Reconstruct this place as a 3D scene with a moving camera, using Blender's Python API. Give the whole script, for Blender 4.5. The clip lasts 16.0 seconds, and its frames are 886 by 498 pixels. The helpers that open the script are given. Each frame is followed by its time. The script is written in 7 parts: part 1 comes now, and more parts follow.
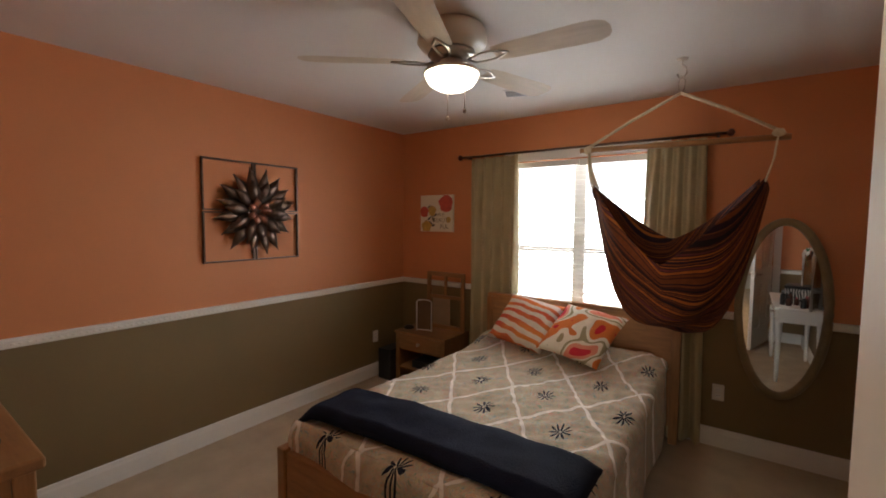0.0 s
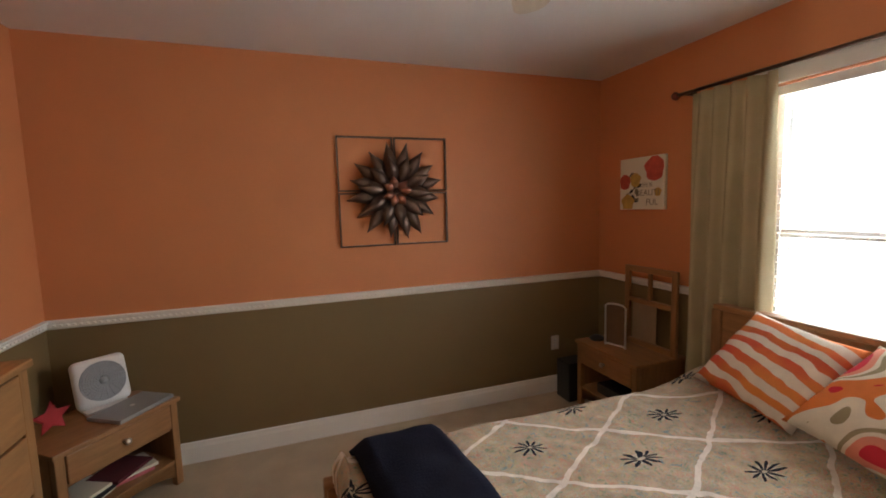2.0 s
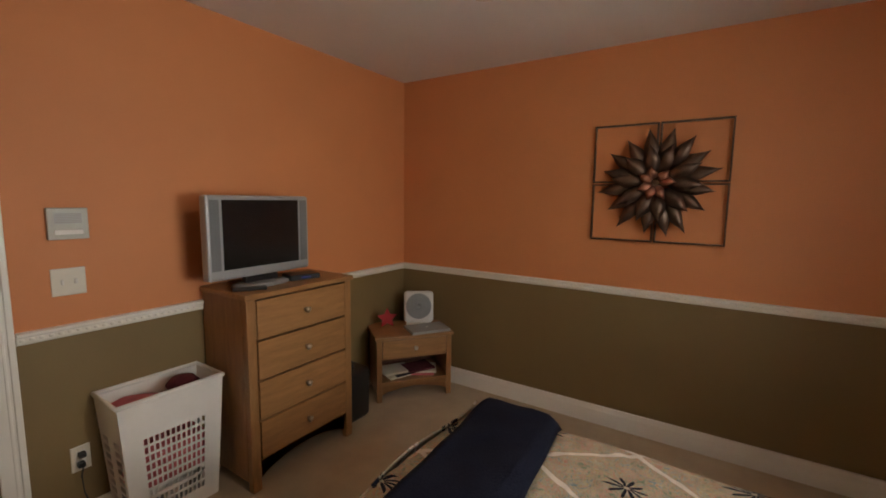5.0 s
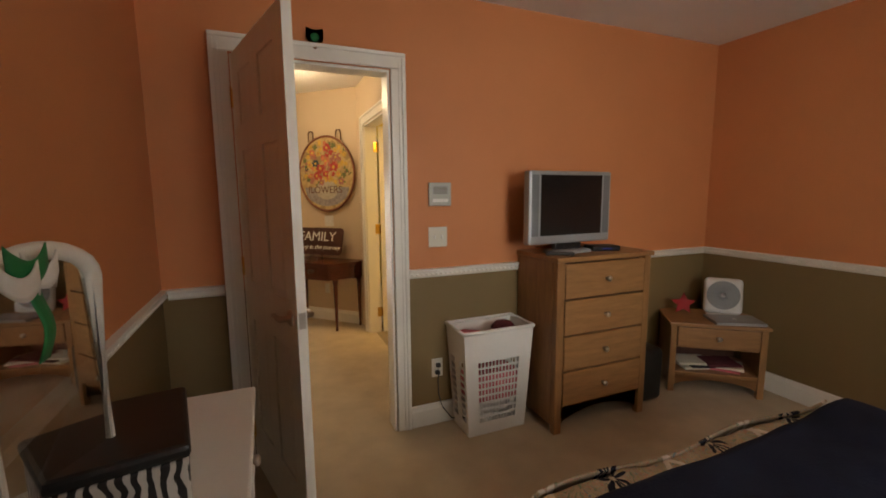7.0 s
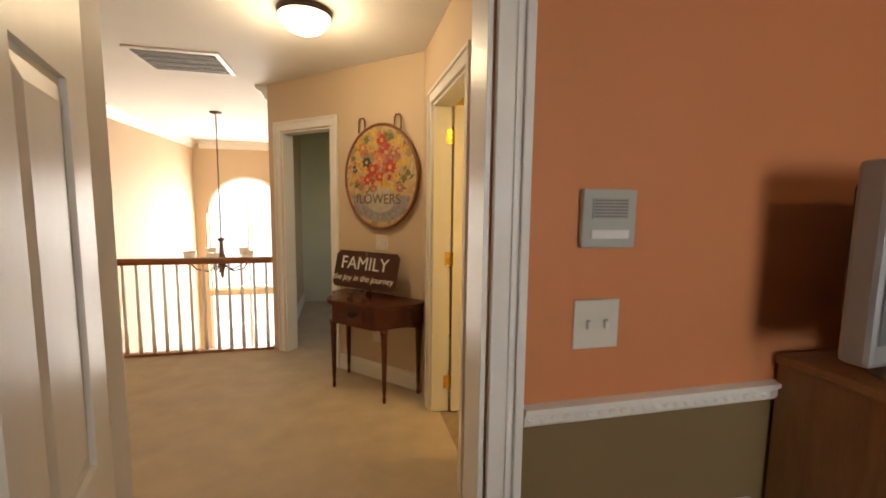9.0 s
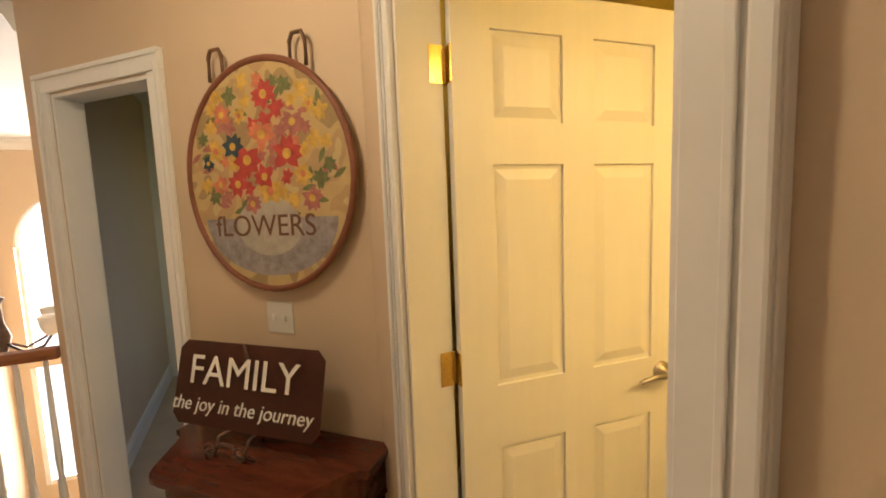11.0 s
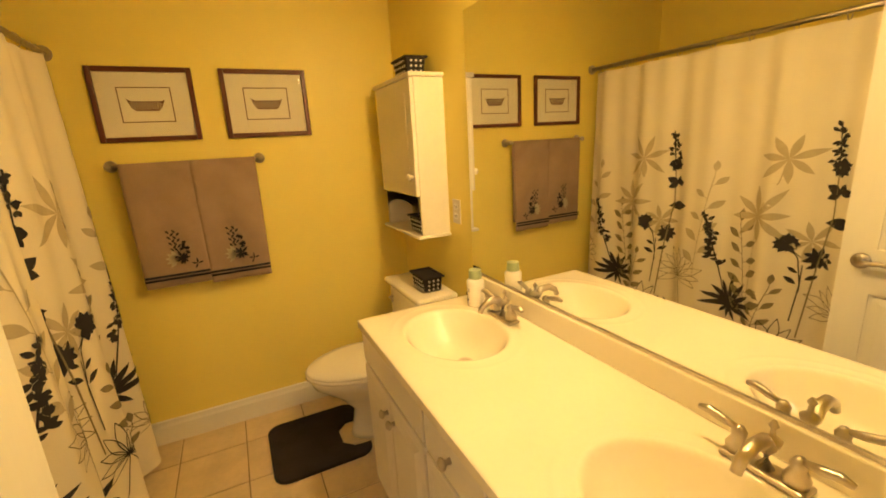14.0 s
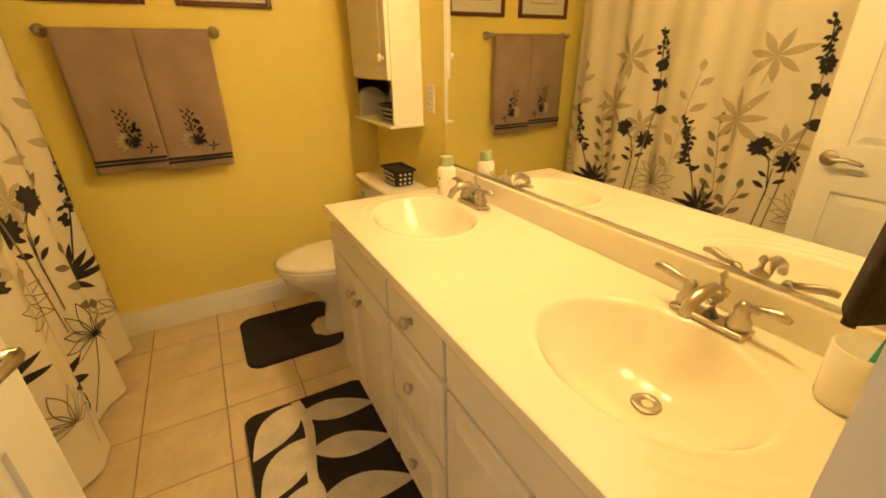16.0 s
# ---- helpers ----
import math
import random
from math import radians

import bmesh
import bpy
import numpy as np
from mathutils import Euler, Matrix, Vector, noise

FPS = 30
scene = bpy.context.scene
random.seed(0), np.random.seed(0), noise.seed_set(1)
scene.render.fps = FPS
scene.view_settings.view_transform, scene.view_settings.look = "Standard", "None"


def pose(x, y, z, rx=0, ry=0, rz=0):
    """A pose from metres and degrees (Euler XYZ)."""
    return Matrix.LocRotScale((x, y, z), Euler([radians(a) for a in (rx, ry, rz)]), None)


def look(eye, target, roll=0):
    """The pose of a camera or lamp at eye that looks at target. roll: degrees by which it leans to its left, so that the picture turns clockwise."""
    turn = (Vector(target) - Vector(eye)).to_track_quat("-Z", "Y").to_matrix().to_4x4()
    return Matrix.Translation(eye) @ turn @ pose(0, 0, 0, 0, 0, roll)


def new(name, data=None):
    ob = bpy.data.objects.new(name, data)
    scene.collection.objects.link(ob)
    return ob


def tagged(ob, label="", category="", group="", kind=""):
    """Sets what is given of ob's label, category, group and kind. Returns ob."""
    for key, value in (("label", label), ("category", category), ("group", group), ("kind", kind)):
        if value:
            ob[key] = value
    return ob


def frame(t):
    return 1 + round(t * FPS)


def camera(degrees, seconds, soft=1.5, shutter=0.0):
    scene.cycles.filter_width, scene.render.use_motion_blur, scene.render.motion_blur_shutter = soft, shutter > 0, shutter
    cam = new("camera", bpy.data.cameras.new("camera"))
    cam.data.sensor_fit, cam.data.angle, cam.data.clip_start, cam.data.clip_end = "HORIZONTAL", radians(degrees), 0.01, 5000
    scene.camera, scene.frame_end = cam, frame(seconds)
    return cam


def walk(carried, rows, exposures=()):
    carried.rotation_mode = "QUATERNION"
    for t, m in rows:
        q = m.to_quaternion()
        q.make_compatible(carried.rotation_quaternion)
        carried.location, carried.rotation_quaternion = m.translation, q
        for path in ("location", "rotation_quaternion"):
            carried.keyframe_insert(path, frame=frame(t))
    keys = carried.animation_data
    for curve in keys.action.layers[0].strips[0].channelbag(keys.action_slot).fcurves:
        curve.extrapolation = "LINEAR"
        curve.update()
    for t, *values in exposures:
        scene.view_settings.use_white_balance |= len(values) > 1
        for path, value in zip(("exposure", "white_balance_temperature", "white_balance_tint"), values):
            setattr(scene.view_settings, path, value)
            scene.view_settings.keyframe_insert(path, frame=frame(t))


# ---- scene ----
cam = camera(92.6, 16.0, soft=1.8)
METRES, EYE, TILT, LEAN, TURN = 8.0, 1.5, 0.0, 0.0, 33.4
PATH = [
    (0, (-0.168, -0.575, 1.561), (-1.320, 1.044, 1.429), 0.4),
    (0.5, (-0.226, -0.311, 1.540), (-1.598, 1.137, 1.394), 0.2),
    (1, (-0.279, -0.039, 1.535), (-1.837, 1.202, 1.362), -0.2),
    (1.5, (-0.342, 0.255, 1.514), (-2.066, 1.252, 1.334), -1.1),
    (2, (-0.320, 0.517, 1.511), (-2.196, 1.181, 1.312), -1.6),
    (2.5, (-0.277, 0.771, 1.530), (-2.241, 1.081, 1.313), -2.0),
    (3, (-0.321, 1.140, 1.541), (-2.300, 1.088, 1.261), -1.6),
    (3.2, (-0.376, 1.251, 1.536), (-2.350, 1.101, 1.250), -1.0),
    (5.3, (-0.221, 1.532, 1.497), (-1.773, 0.288, 1.292), 0.5),
    (5.5, (-0.184, 1.542, 1.490), (-1.652, 0.197, 1.303), 0.3),
    (6, (-0.104, 1.570, 1.450), (-1.324, -0.005, 1.269), -0.1),
    (6.5, (-0.013, 1.553, 1.413), (-0.990, -0.178, 1.187), -0.0),
    (7, (0.034, 1.501, 1.388), (-0.728, -0.330, 1.129), -0.5),
    (7.5, (0.006, 1.287, 1.404), (-0.616, -0.590, 1.101), 0.1),
    (8, (-0.067, 0.946, 1.399), (-0.656, -0.945, 1.124), 0.5),
    (8.2, (-0.116, 0.793, 1.402), (-0.678, -1.109, 1.146), 0.7),
    (10.3, (-0.467, -1.096, 1.487), (-0.842, -3.050, 1.282), -0.1),
    (10.5, (-0.465, -1.250, 1.503), (-0.927, -3.184, 1.287), -1.0),
    (11, (-0.520, -1.594, 1.489), (-1.337, -3.408, 1.281), -2.2),
    (11.5, (-0.699, -1.926, 1.501), (-1.915, -3.496, 1.260), -3.6),
    (12, (-0.764, -2.072, 1.584), (-2.411, -3.151, 1.235), -4.7),
    (12.5, (-0.836, -2.149, 1.552), (-2.724, -2.687, 1.171), -3.7),
    (13, (-0.883, -2.163, 1.558), (-2.840, -2.144, 1.143), -3.5),
    (13.5, (-0.940, -2.184, 1.503), (-2.824, -1.651, 1.095), -2.7),
    (14, (-0.964, -2.176, 1.475), (-2.710, -1.331, 0.989), -3.2),
    (14.5, (-0.961, -2.162, 1.414), (-2.602, -1.199, 0.799), -3.4),
    (15, (-0.948, -2.160, 1.373), (-2.522, -1.167, 0.641), -1.9),
    (15.5, (-0.939, -2.160, 1.341), (-2.495, -1.198, 0.533), -0.9),
    (16, (-0.940, -2.156, 1.314), (-2.546, -1.286, 0.500), -1.0),
]
EXPOSURES = [(0, -0.05, 6500, 10), (1.5, 0.05, 6500, 10), (3.2, 0.1, 6550, 10), (5.3, -0.3, 7300, 10), (8.2, -0.3, 7300, 10), (10.3, -0.05, 6300, 10), (11.0, -0.15, 6400, 10), (11.5, -0.35, 7000, 10), (12.5, -0.25, 7000, 10), (14.0, -0.1, 6600, 10), (16, -0.05, 6500, 10)]
walk(cam, [(t, look(eye, target, roll)) for t, eye, target, roll in PATH], EXPOSURES)

# ---- world and light ----
world = bpy.data.worlds.new("sky")
scene.world = world
world.use_nodes = True
wn = world.node_tree.nodes
sky = wn.new("ShaderNodeTexSky")
sky.sky_type, sky.sun_disc = "NISHITA", False
sky.sun_elevation, sky.sun_rotation = radians(50), radians(200)
wn["Background"].inputs["Strength"].default_value = 0.15
world.node_tree.links.new(sky.outputs[0], wn["Background"].inputs["Color"])


def lamp(name, kind, m, energy, color, size=0.1, size_y=None, angle=0.01):
    data = bpy.data.lights.new(name, kind)
    data.energy, data.color = energy, color
    if kind == "AREA":
        data.size = size
        if size_y:
            data.shape, data.size_y = "RECTANGLE", size_y
    elif kind == "SUN":
        data.angle = angle
    else:
        data.shadow_soft_size = size
    ob = new(name, data)
    ob.matrix_world = m
    return ob


lamp("sun", "SUN", look((3, -12, 14), (1, -4, 0)), 3.0, (1.0, 0.95, 0.88), angle=0.01)
WINDOW_E, FAN_E, HALL_E, BATH_E, FOYER_E = 58, 8, 18, 22, 330
lamp("window_daylight", "AREA", look((-1.285, 3.02, 1.35), (-1.285, 0, 1.0)), WINDOW_E, (0.93, 0.97, 1.0), 1.1, 1.4)
lamp("fan_bulb", "POINT", pose(-1.33, 1.12, 2.215), FAN_E, (1.0, 0.78, 0.55), 0.07)
lamp("hall_bulb", "POINT", pose(-0.11, -2.5, 2.27), HALL_E, (1.0, 0.78, 0.5), 0.08)
lamp("foyer_daylight", "AREA", look((1.42, -8.6, 0.0), (1.35, -4, 0.1)), FOYER_E, (1.0, 0.97, 0.92), 1.4, 3.7)
for bx in (-2.12, -1.77, -1.42):
    lamp("vanity_bulb", "AREA", look((bx, -1.41, 2.10), (bx - 0.35, -1.85, 1.0)), BATH_E / 3, (1.0, 0.62, 0.21), 0.12)


# ---- materials ----
def mat(name, color, rough=0.6, metal=0.0, vary=0.12, scale=6.0, bump=0.1, bscale=60.0, grain=None, emit=0.0, spec=0.5):
    """A procedural surface: two scales of variation in the colour and a fine relief. grain: stretches the noise along the axes."""
    m = bpy.data.materials.new(name)
    m.use_nodes = True
    n, l = m.node_tree.nodes, m.node_tree.links
    b = n["Principled BSDF"]
    b.inputs["Roughness"].default_value, b.inputs["Metallic"].default_value = rough, metal
    b.inputs["Specular IOR Level"].default_value = spec
    co = n.new("ShaderNodeTexCoord")
    mp = n.new("ShaderNodeMapping")
    mp.inputs["Scale"].default_value = grain or (1, 1, 1)
    l.new(co.outputs["Object"], mp.inputs["Vector"])
    big, fine = n.new("ShaderNodeTexNoise"), n.new("ShaderNodeTexNoise")
    big.inputs["Scale"].default_value, big.inputs["Detail"].default_value = scale, 5
    fine.inputs["Scale"].default_value, fine.inputs["Detail"].default_value = bscale, 3
    for t in (big, fine):
        l.new(mp.outputs[0], t.inputs["Vector"])
    add = n.new("ShaderNodeMath")
    add.operation = "MULTIPLY_ADD"
    add.inputs[1].default_value = 0.35
    l.new(fine.outputs["Fac"], add.inputs[0])
    l.new(big.outputs["Fac"], add.inputs[2])
    ramp = n.new("ShaderNodeMapRange")
    ramp.inputs["From Min"].default_value, ramp.inputs["From Max"].default_value = 0.35, 1.0
    ramp.inputs["To Min"].default_value, ramp.inputs["To Max"].default_value = 1 - vary, 1 + vary
    l.new(add.outputs[0], ramp.inputs["Value"])
    hue = n.new("ShaderNodeHueSaturation")
    hue.inputs["Color"].default_value = (*color, 1)
    l.new(ramp.outputs[0], hue.inputs["Value"])
    l.new(hue.outputs[0], b.inputs["Base Color"])
    if bump:
        bp = n.new("ShaderNodeBump")
        bp.inputs["Strength"].default_value, bp.inputs["Distance"].default_value = bump, 0.004
        l.new(fine.outputs["Fac"], bp.inputs["Height"])
        l.new(bp.outputs[0], b.inputs["Normal"])
    if emit:
        b.inputs["Emission Color"].default_value = (*color, 1)
        b.inputs["Emission Strength"].default_value = emit
    return m


def nodes_of(m):
    return m.node_tree.nodes, m.node_tree.links


def math_node(n, l, op, a, b=None, c=None):
    t = n.new("ShaderNodeMath")
    t.operation = op
    for i, v in enumerate((a, b, c)):
        if v is None:
            continue
        if isinstance(v, (int, float)):
            t.inputs[i].default_value = v
        else:
            l.new(v, t.inputs[i])
    return t.outputs[0]


def mix_node(n, l, fac, a, b):
    t = n.new("ShaderNodeMix")
    t.data_type = "RGBA"
    if isinstance(fac, (int, float)):
        t.inputs[0].default_value = fac
    else:
        l.new(fac, t.inputs[0])
    for i, v in ((6, a), (7, b)):
        if isinstance(v, tuple):
            t.inputs[i].default_value = (*v, 1)
        else:
            l.new(v, t.inputs[i])
    return t.outputs[2]


def two_tone(name, upper, lower, split):
    """Wall paint in two colours that meet at the chair rail."""
    m = mat(name, upper, 0.62, vary=0.05, scale=2.5, bump=0.07, bscale=220)
    n, l = nodes_of(m)
    hue = [k for k in n if k.type == "HUE_SAT"][0]
    geo = n.new("ShaderNodeNewGeometry")
    sep = n.new("ShaderNodeSeparateXYZ")
    l.new(geo.outputs["Position"], sep.inputs[0])
    up = math_node(n, l, "GREATER_THAN", sep.outputs["Z"], split)
    l.new(mix_node(n, l, up, lower, upper), hue.inputs["Color"])
    return m


def glass_mat(name, rough=0.0):
    m = bpy.data.materials.new(name)
    m.use_nodes = True
    b = m.node_tree.nodes["Principled BSDF"]
    b.inputs["Transmission Weight"].default_value, b.inputs["Roughness"].default_value, b.inputs["IOR"].default_value = 1, rough, 1.45
    b.inputs["Base Color"].default_value = (0.98, 0.99, 0.98, 1)
    return m


M_ORANGE = two_tone("orange_and_olive_paint", (0.60, 0.225, 0.088), (0.20, 0.135, 0.056), 0.93)
M_HALLWALL = mat("beige_hall_paint", (0.60, 0.46, 0.31), 0.6, vary=0.05, scale=2, bump=0.07, bscale=220)
M_BATHWALL = mat("yellow_bath_paint", (0.85, 0.715, 0.185), 0.5, vary=0.05, scale=2, bump=0.07, bscale=220)
M_GREYWALL = mat("pale_grey_paint", (0.66, 0.67, 0.63), 0.6, vary=0.05, scale=2, bump=0.2, bscale=160)
M_CEIL = mat("white_ceiling_paint", (0.72, 0.70, 0.67), 0.8, vary=0.04, scale=2, bump=0.3, bscale=120)
M_TRIM = mat("white_gloss_trim", (0.78, 0.76, 0.71), 0.35, vary=0.04, scale=5, bump=0.03)
M_DOOR = mat("white_door_paint", (0.80, 0.78, 0.72), 0.38, vary=0.03, scale=3, bump=0.025, grain=(8, 8, 0.6), bscale=40)
M_CARPET = mat("beige_carpet", (0.53, 0.43, 0.31), 0.95, vary=0.16, scale=5, bump=0.9, bscale=330, spec=0.1)
M_TILE = mat("cream_floor_tile", (0.66, 0.53, 0.36), 0.4, vary=0.16, scale=7, bump=0.06, bscale=40)
M_GROUT = mat("grey_brown_grout", (0.30, 0.23, 0.15), 0.9, vary=0.2, scale=20, bump=0.5)
M_OAK = mat("honey_oak_wood", (0.31, 0.152, 0.058), 0.42, vary=0.28, scale=5, bump=0.08, bscale=30, grain=(1.2, 8, 8))
M_OAKV = mat("honey_oak_upright", (0.29, 0.142, 0.054), 0.42, vary=0.28, scale=5, bump=0.08, bscale=30, grain=(8, 8, 1.2))
M_MAHOG = mat("red_mahogany", (0.085, 0.02, 0.010), 0.22, vary=0.35, scale=5, bump=0.05, bscale=30, grain=(2, 9, 9))
M_DARKWOOD = mat("dark_brown_wood", (0.11, 0.038, 0.024), 0.5, vary=0.3, scale=8, bump=0.15, bscale=40)
M_PICFRAME = mat("burgundy_frame_wood", (0.10, 0.022, 0.012), 0.35, vary=0.2, scale=9)
M_BRONZE = mat("dark_bronze_metal", (0.12, 0.078, 0.058), 0.32, 0.8, vary=0.5, scale=14, bump=0.25, bscale=40)
M_COPPER = mat("copper_petals", (0.42, 0.20, 0.14), 0.3, 0.8, vary=0.3, scale=20, bump=0.2)
M_NICKEL = mat("brushed_nickel", (0.55, 0.50, 0.44), 0.28, 1.0, vary=0.08, scale=30, bump=0.03)
M_BRASS = mat("polished_brass", (0.80, 0.55, 0.16), 0.22, 1.0, vary=0.1, scale=30, bump=0.02)
M_CHROME = mat("chrome_mirror", (0.92, 0.93, 0.92), 0.015, 1.0, vary=0.0, bump=0)
M_BLACK = mat("black_plastic", (0.012, 0.012, 0.013), 0.4, vary=0.2, bump=0.04)
M_SCREEN = mat("dark_tv_screen", (0.008, 0.009, 0.01), 0.18, vary=0.1, bump=0)
M_SILVER = mat("silver_plastic", (0.33, 0.34, 0.35), 0.4, 0.3, vary=0.05, bump=0.02)
M_WHITEPL = mat("white_plastic", (0.74, 0.72, 0.69), 0.45, vary=0.05, bump=0.04)
M_PLATE = mat("ivory_wall_plate", (0.66, 0.62, 0.54), 0.4, vary=0.04, bump=0)
M_NAVY = mat("navy_fleece", (0.008, 0.010, 0.022), 0.95, vary=0.35, scale=9, bump=0.7, bscale=140, spec=0.15)
M_PINK = mat("pink_laundry", (0.62, 0.16, 0.19), 0.9, vary=0.25, scale=12, bump=0.5)
M_MAROON = mat("maroon_laundry", (0.10, 0.012, 0.02), 0.9, vary=0.3, scale=12, bump=0.5)
M_RED = mat("red_rubber", (0.65, 0.06, 0.07), 0.5, vary=0.1, bump=0.05)
M_GREEN = mat("green_ribbon", (0.01, 0.20, 0.06), 0.6, vary=0.2, bump=0.1)
M_ROPE = mat("cream_cotton_rope", (0.62, 0.52, 0.36), 0.9, vary=0.2, scale=60, bump=0.8, bscale=200)
M_CURTAIN = mat("pale_gold_curtain", (0.44, 0.37, 0.22), 0.7, vary=0.12, scale=5, bump=0.25, bscale=220, grain=(1, 1, 1))
M_FANWOOD = mat("whitewashed_blade", (0.62, 0.53, 0.42), 0.5, vary=0.12, scale=6, bump=0.05, grain=(1, 6, 6))
M_CREAM = mat("cream_enamel", (0.62, 0.55, 0.46), 0.4, vary=0.05, bump=0.02)
M_LAMPGLASS = mat("lit_frosted_glass", (1.0, 0.86, 0.66), 0.5, vary=0.0, bump=0, emit=7.0)
M_BATHLAMP = mat("lit_bath_globe", (1.0, 0.80, 0.45), 0.5, vary=0.0, bump=0, emit=6.0)
M_PORCELAIN = mat("white_porcelain", (0.82, 0.78, 0.70), 0.12, vary=0.03, scale=3, bump=0)
M_MARBLE = mat("cultured_marble_top", (0.84, 0.78, 0.64), 0.14, vary=0.04, scale=4, bump=0)
M_CABINET = mat("white_cabinet_paint", (0.76, 0.72, 0.64), 0.35, vary=0.05, scale=5, bump=0.04)
M_TAUPE = mat("taupe_terry_towel", (0.36, 0.26, 0.20), 0.95, vary=0.14, scale=8, bump=0.9, bscale=300, spec=0.1)
M_INK = mat("charcoal_print", (0.018, 0.018, 0.024), 0.85, vary=0.3, scale=20, bump=0.1)
M_INKGREY = mat("grey_green_print", (0.22, 0.19, 0.125), 0.85, vary=0.2, scale=20, bump=0.1)
M_PALEINK = mat("pale_grey_print", (0.47, 0.41, 0.29), 0.85, vary=0.1, scale=20, bump=0.1)
M_SHOWER = mat("cream_shower_cloth", (0.76, 0.70, 0.58), 0.8, vary=0.05, scale=4, bump=0.3, bscale=250)
M_MAT = mat("charcoal_bath_mat", (0.035, 0.030, 0.030), 0.98, vary=0.3, scale=8, bump=1.0, bscale=160, spec=0.1)
M_RUGWHITE = mat("cream_rug_pile", (0.66, 0.60, 0.50), 0.98, vary=0.2, scale=12, bump=1.0, bscale=160, spec=0.1)
M_PAPER = mat("cream_mat_paper", (0.74, 0.69, 0.56), 0.85, vary=0.04, bump=0.03)
M_WHITEPAINT = mat("white_lettering", (0.80, 0.77, 0.70), 0.7, vary=0.06, bump=0.05)
M_HANDRAIL = mat("oak_handrail", (0.28, 0.10, 0.035), 0.3, vary=0.25, scale=6, bump=0.05, grain=(1, 8, 8))
M_GREYLEAF = mat("dim_grey_door", (0.42, 0.42, 0.38), 0.5, vary=0.05, bump=0.03)
M_GLASS = glass_mat("clear_glass")
M_PICGLASS = mat("thin_picture_glass", (0.8, 0.8, 0.8), 0.03, vary=0.0, bump=0)
M_PICGLASS.node_tree.nodes["Principled BSDF"].inputs["Alpha"].default_value = 0.06


def sky_card(name, strength, color):
    m = bpy.data.materials.new(name)
    m.use_nodes = True
    n, l = nodes_of(m)
    n.remove(n["Principled BSDF"])
    e = n.new("ShaderNodeEmission")
    no = n.new("ShaderNodeTexNoise")
    no.inputs["Scale"].default_value = 0.5
    l.new(mix_node(n, l, no.outputs["Fac"], color, (0.95, 0.97, 1.0)), e.inputs["Color"])
    e.inputs["Strength"].default_value = strength
    l.new(e.outputs[0], n["Material Output"].inputs["Surface"])
    return m


M_OUTSIDE = sky_card("bright_overcast_outside", 2.2, (0.88, 0.93, 0.97))


# ---- geometry helpers ----
def obj(name, bm, material, parent=None, smooth=False):
    me = bpy.data.meshes.new(name)
    bmesh.ops.recalc_face_normals(bm, faces=bm.faces)
    if smooth:
        for f in bm.faces:
            f.smooth = True
    bm.to_mesh(me)
    bm.free()
    me.materials.append(material)
    ob = new(name, me)
    ob.parent = parent
    return ob


def part(name, bm, material, parent, label="", smooth=False):
    return tagged(obj(name, bm, material, parent, smooth), label)


def thing(name, m, label, category, group=""):
    e = new(name)
    e.empty_display_size = 0.1
    e.matrix_world = m
    return tagged(e, label, category, group)


def box(x0, x1, y0, y1, z0, z1, bevel=0.0, bm=None, seg=2):
    own = bmesh.new()
    x0, x1, y0, y1, z0, z1 = min(x0, x1), max(x0, x1), min(y0, y1), max(y0, y1), min(z0, z1), max(z0, z1)
    bmesh.ops.create_cube(own, size=1, matrix=Matrix.LocRotScale(((x0 + x1) / 2, (y0 + y1) / 2, (z0 + z1) / 2), None, (x1 - x0, y1 - y0, z1 - z0)))
    if bevel:
        bmesh.ops.bevel(own, geom=own.edges[:], offset=min(bevel, 0.45 * min(x1 - x0, y1 - y0, z1 - z0)), segments=seg, affect="EDGES", profile=0.5)
    return own if bm is None else merge(bm, own)


def merge(bm, own, m=None):
    if m is not None:
        bmesh.ops.transform(own, matrix=m, verts=own.verts)
    me = bpy.data.meshes.new("tmp")
    own.to_mesh(me)
    own.free()
    bm.from_mesh(me)
    bpy.data.meshes.remove(me)
    return bm


def cyl(p0, p1, r0, r1=None, seg=16, bm=None):
    own = bmesh.new()
    p0, p1 = Vector(p0), Vector(p1)
    d = p1 - p0
    m = Matrix.Translation((p0 + p1) / 2) @ d.to_track_quat("Z", "Y").to_matrix().to_4x4()
    bmesh.ops.create_cone(own, cap_ends=True, segments=seg, radius1=r0, radius2=r0 if r1 is None else r1, depth=d.length, matrix=m)
    return own if bm is None else merge(bm, own)


def lathe(profile, seg=24, m=None, bm=None, sx=1.0, sy=1.0):
    own = bmesh.new()
    rings = [[own.verts.new((r * sx * math.cos(2 * math.pi * i / seg), r * sy * math.sin(2 * math.pi * i / seg), z)) for i in range(seg)] for r, z in profile]
    for a, b in zip(rings, rings[1:]):
        for i in range(seg):
            own.faces.new((a[i], a[(i + 1) % seg], b[(i + 1) % seg], b[i]))
    own.faces.new(rings[0][::-1])
    own.faces.new(rings[-1])
    if m is not None:
        bmesh.ops.transform(own, matrix=m, verts=own.verts)
    return own if bm is None else merge(bm, own)


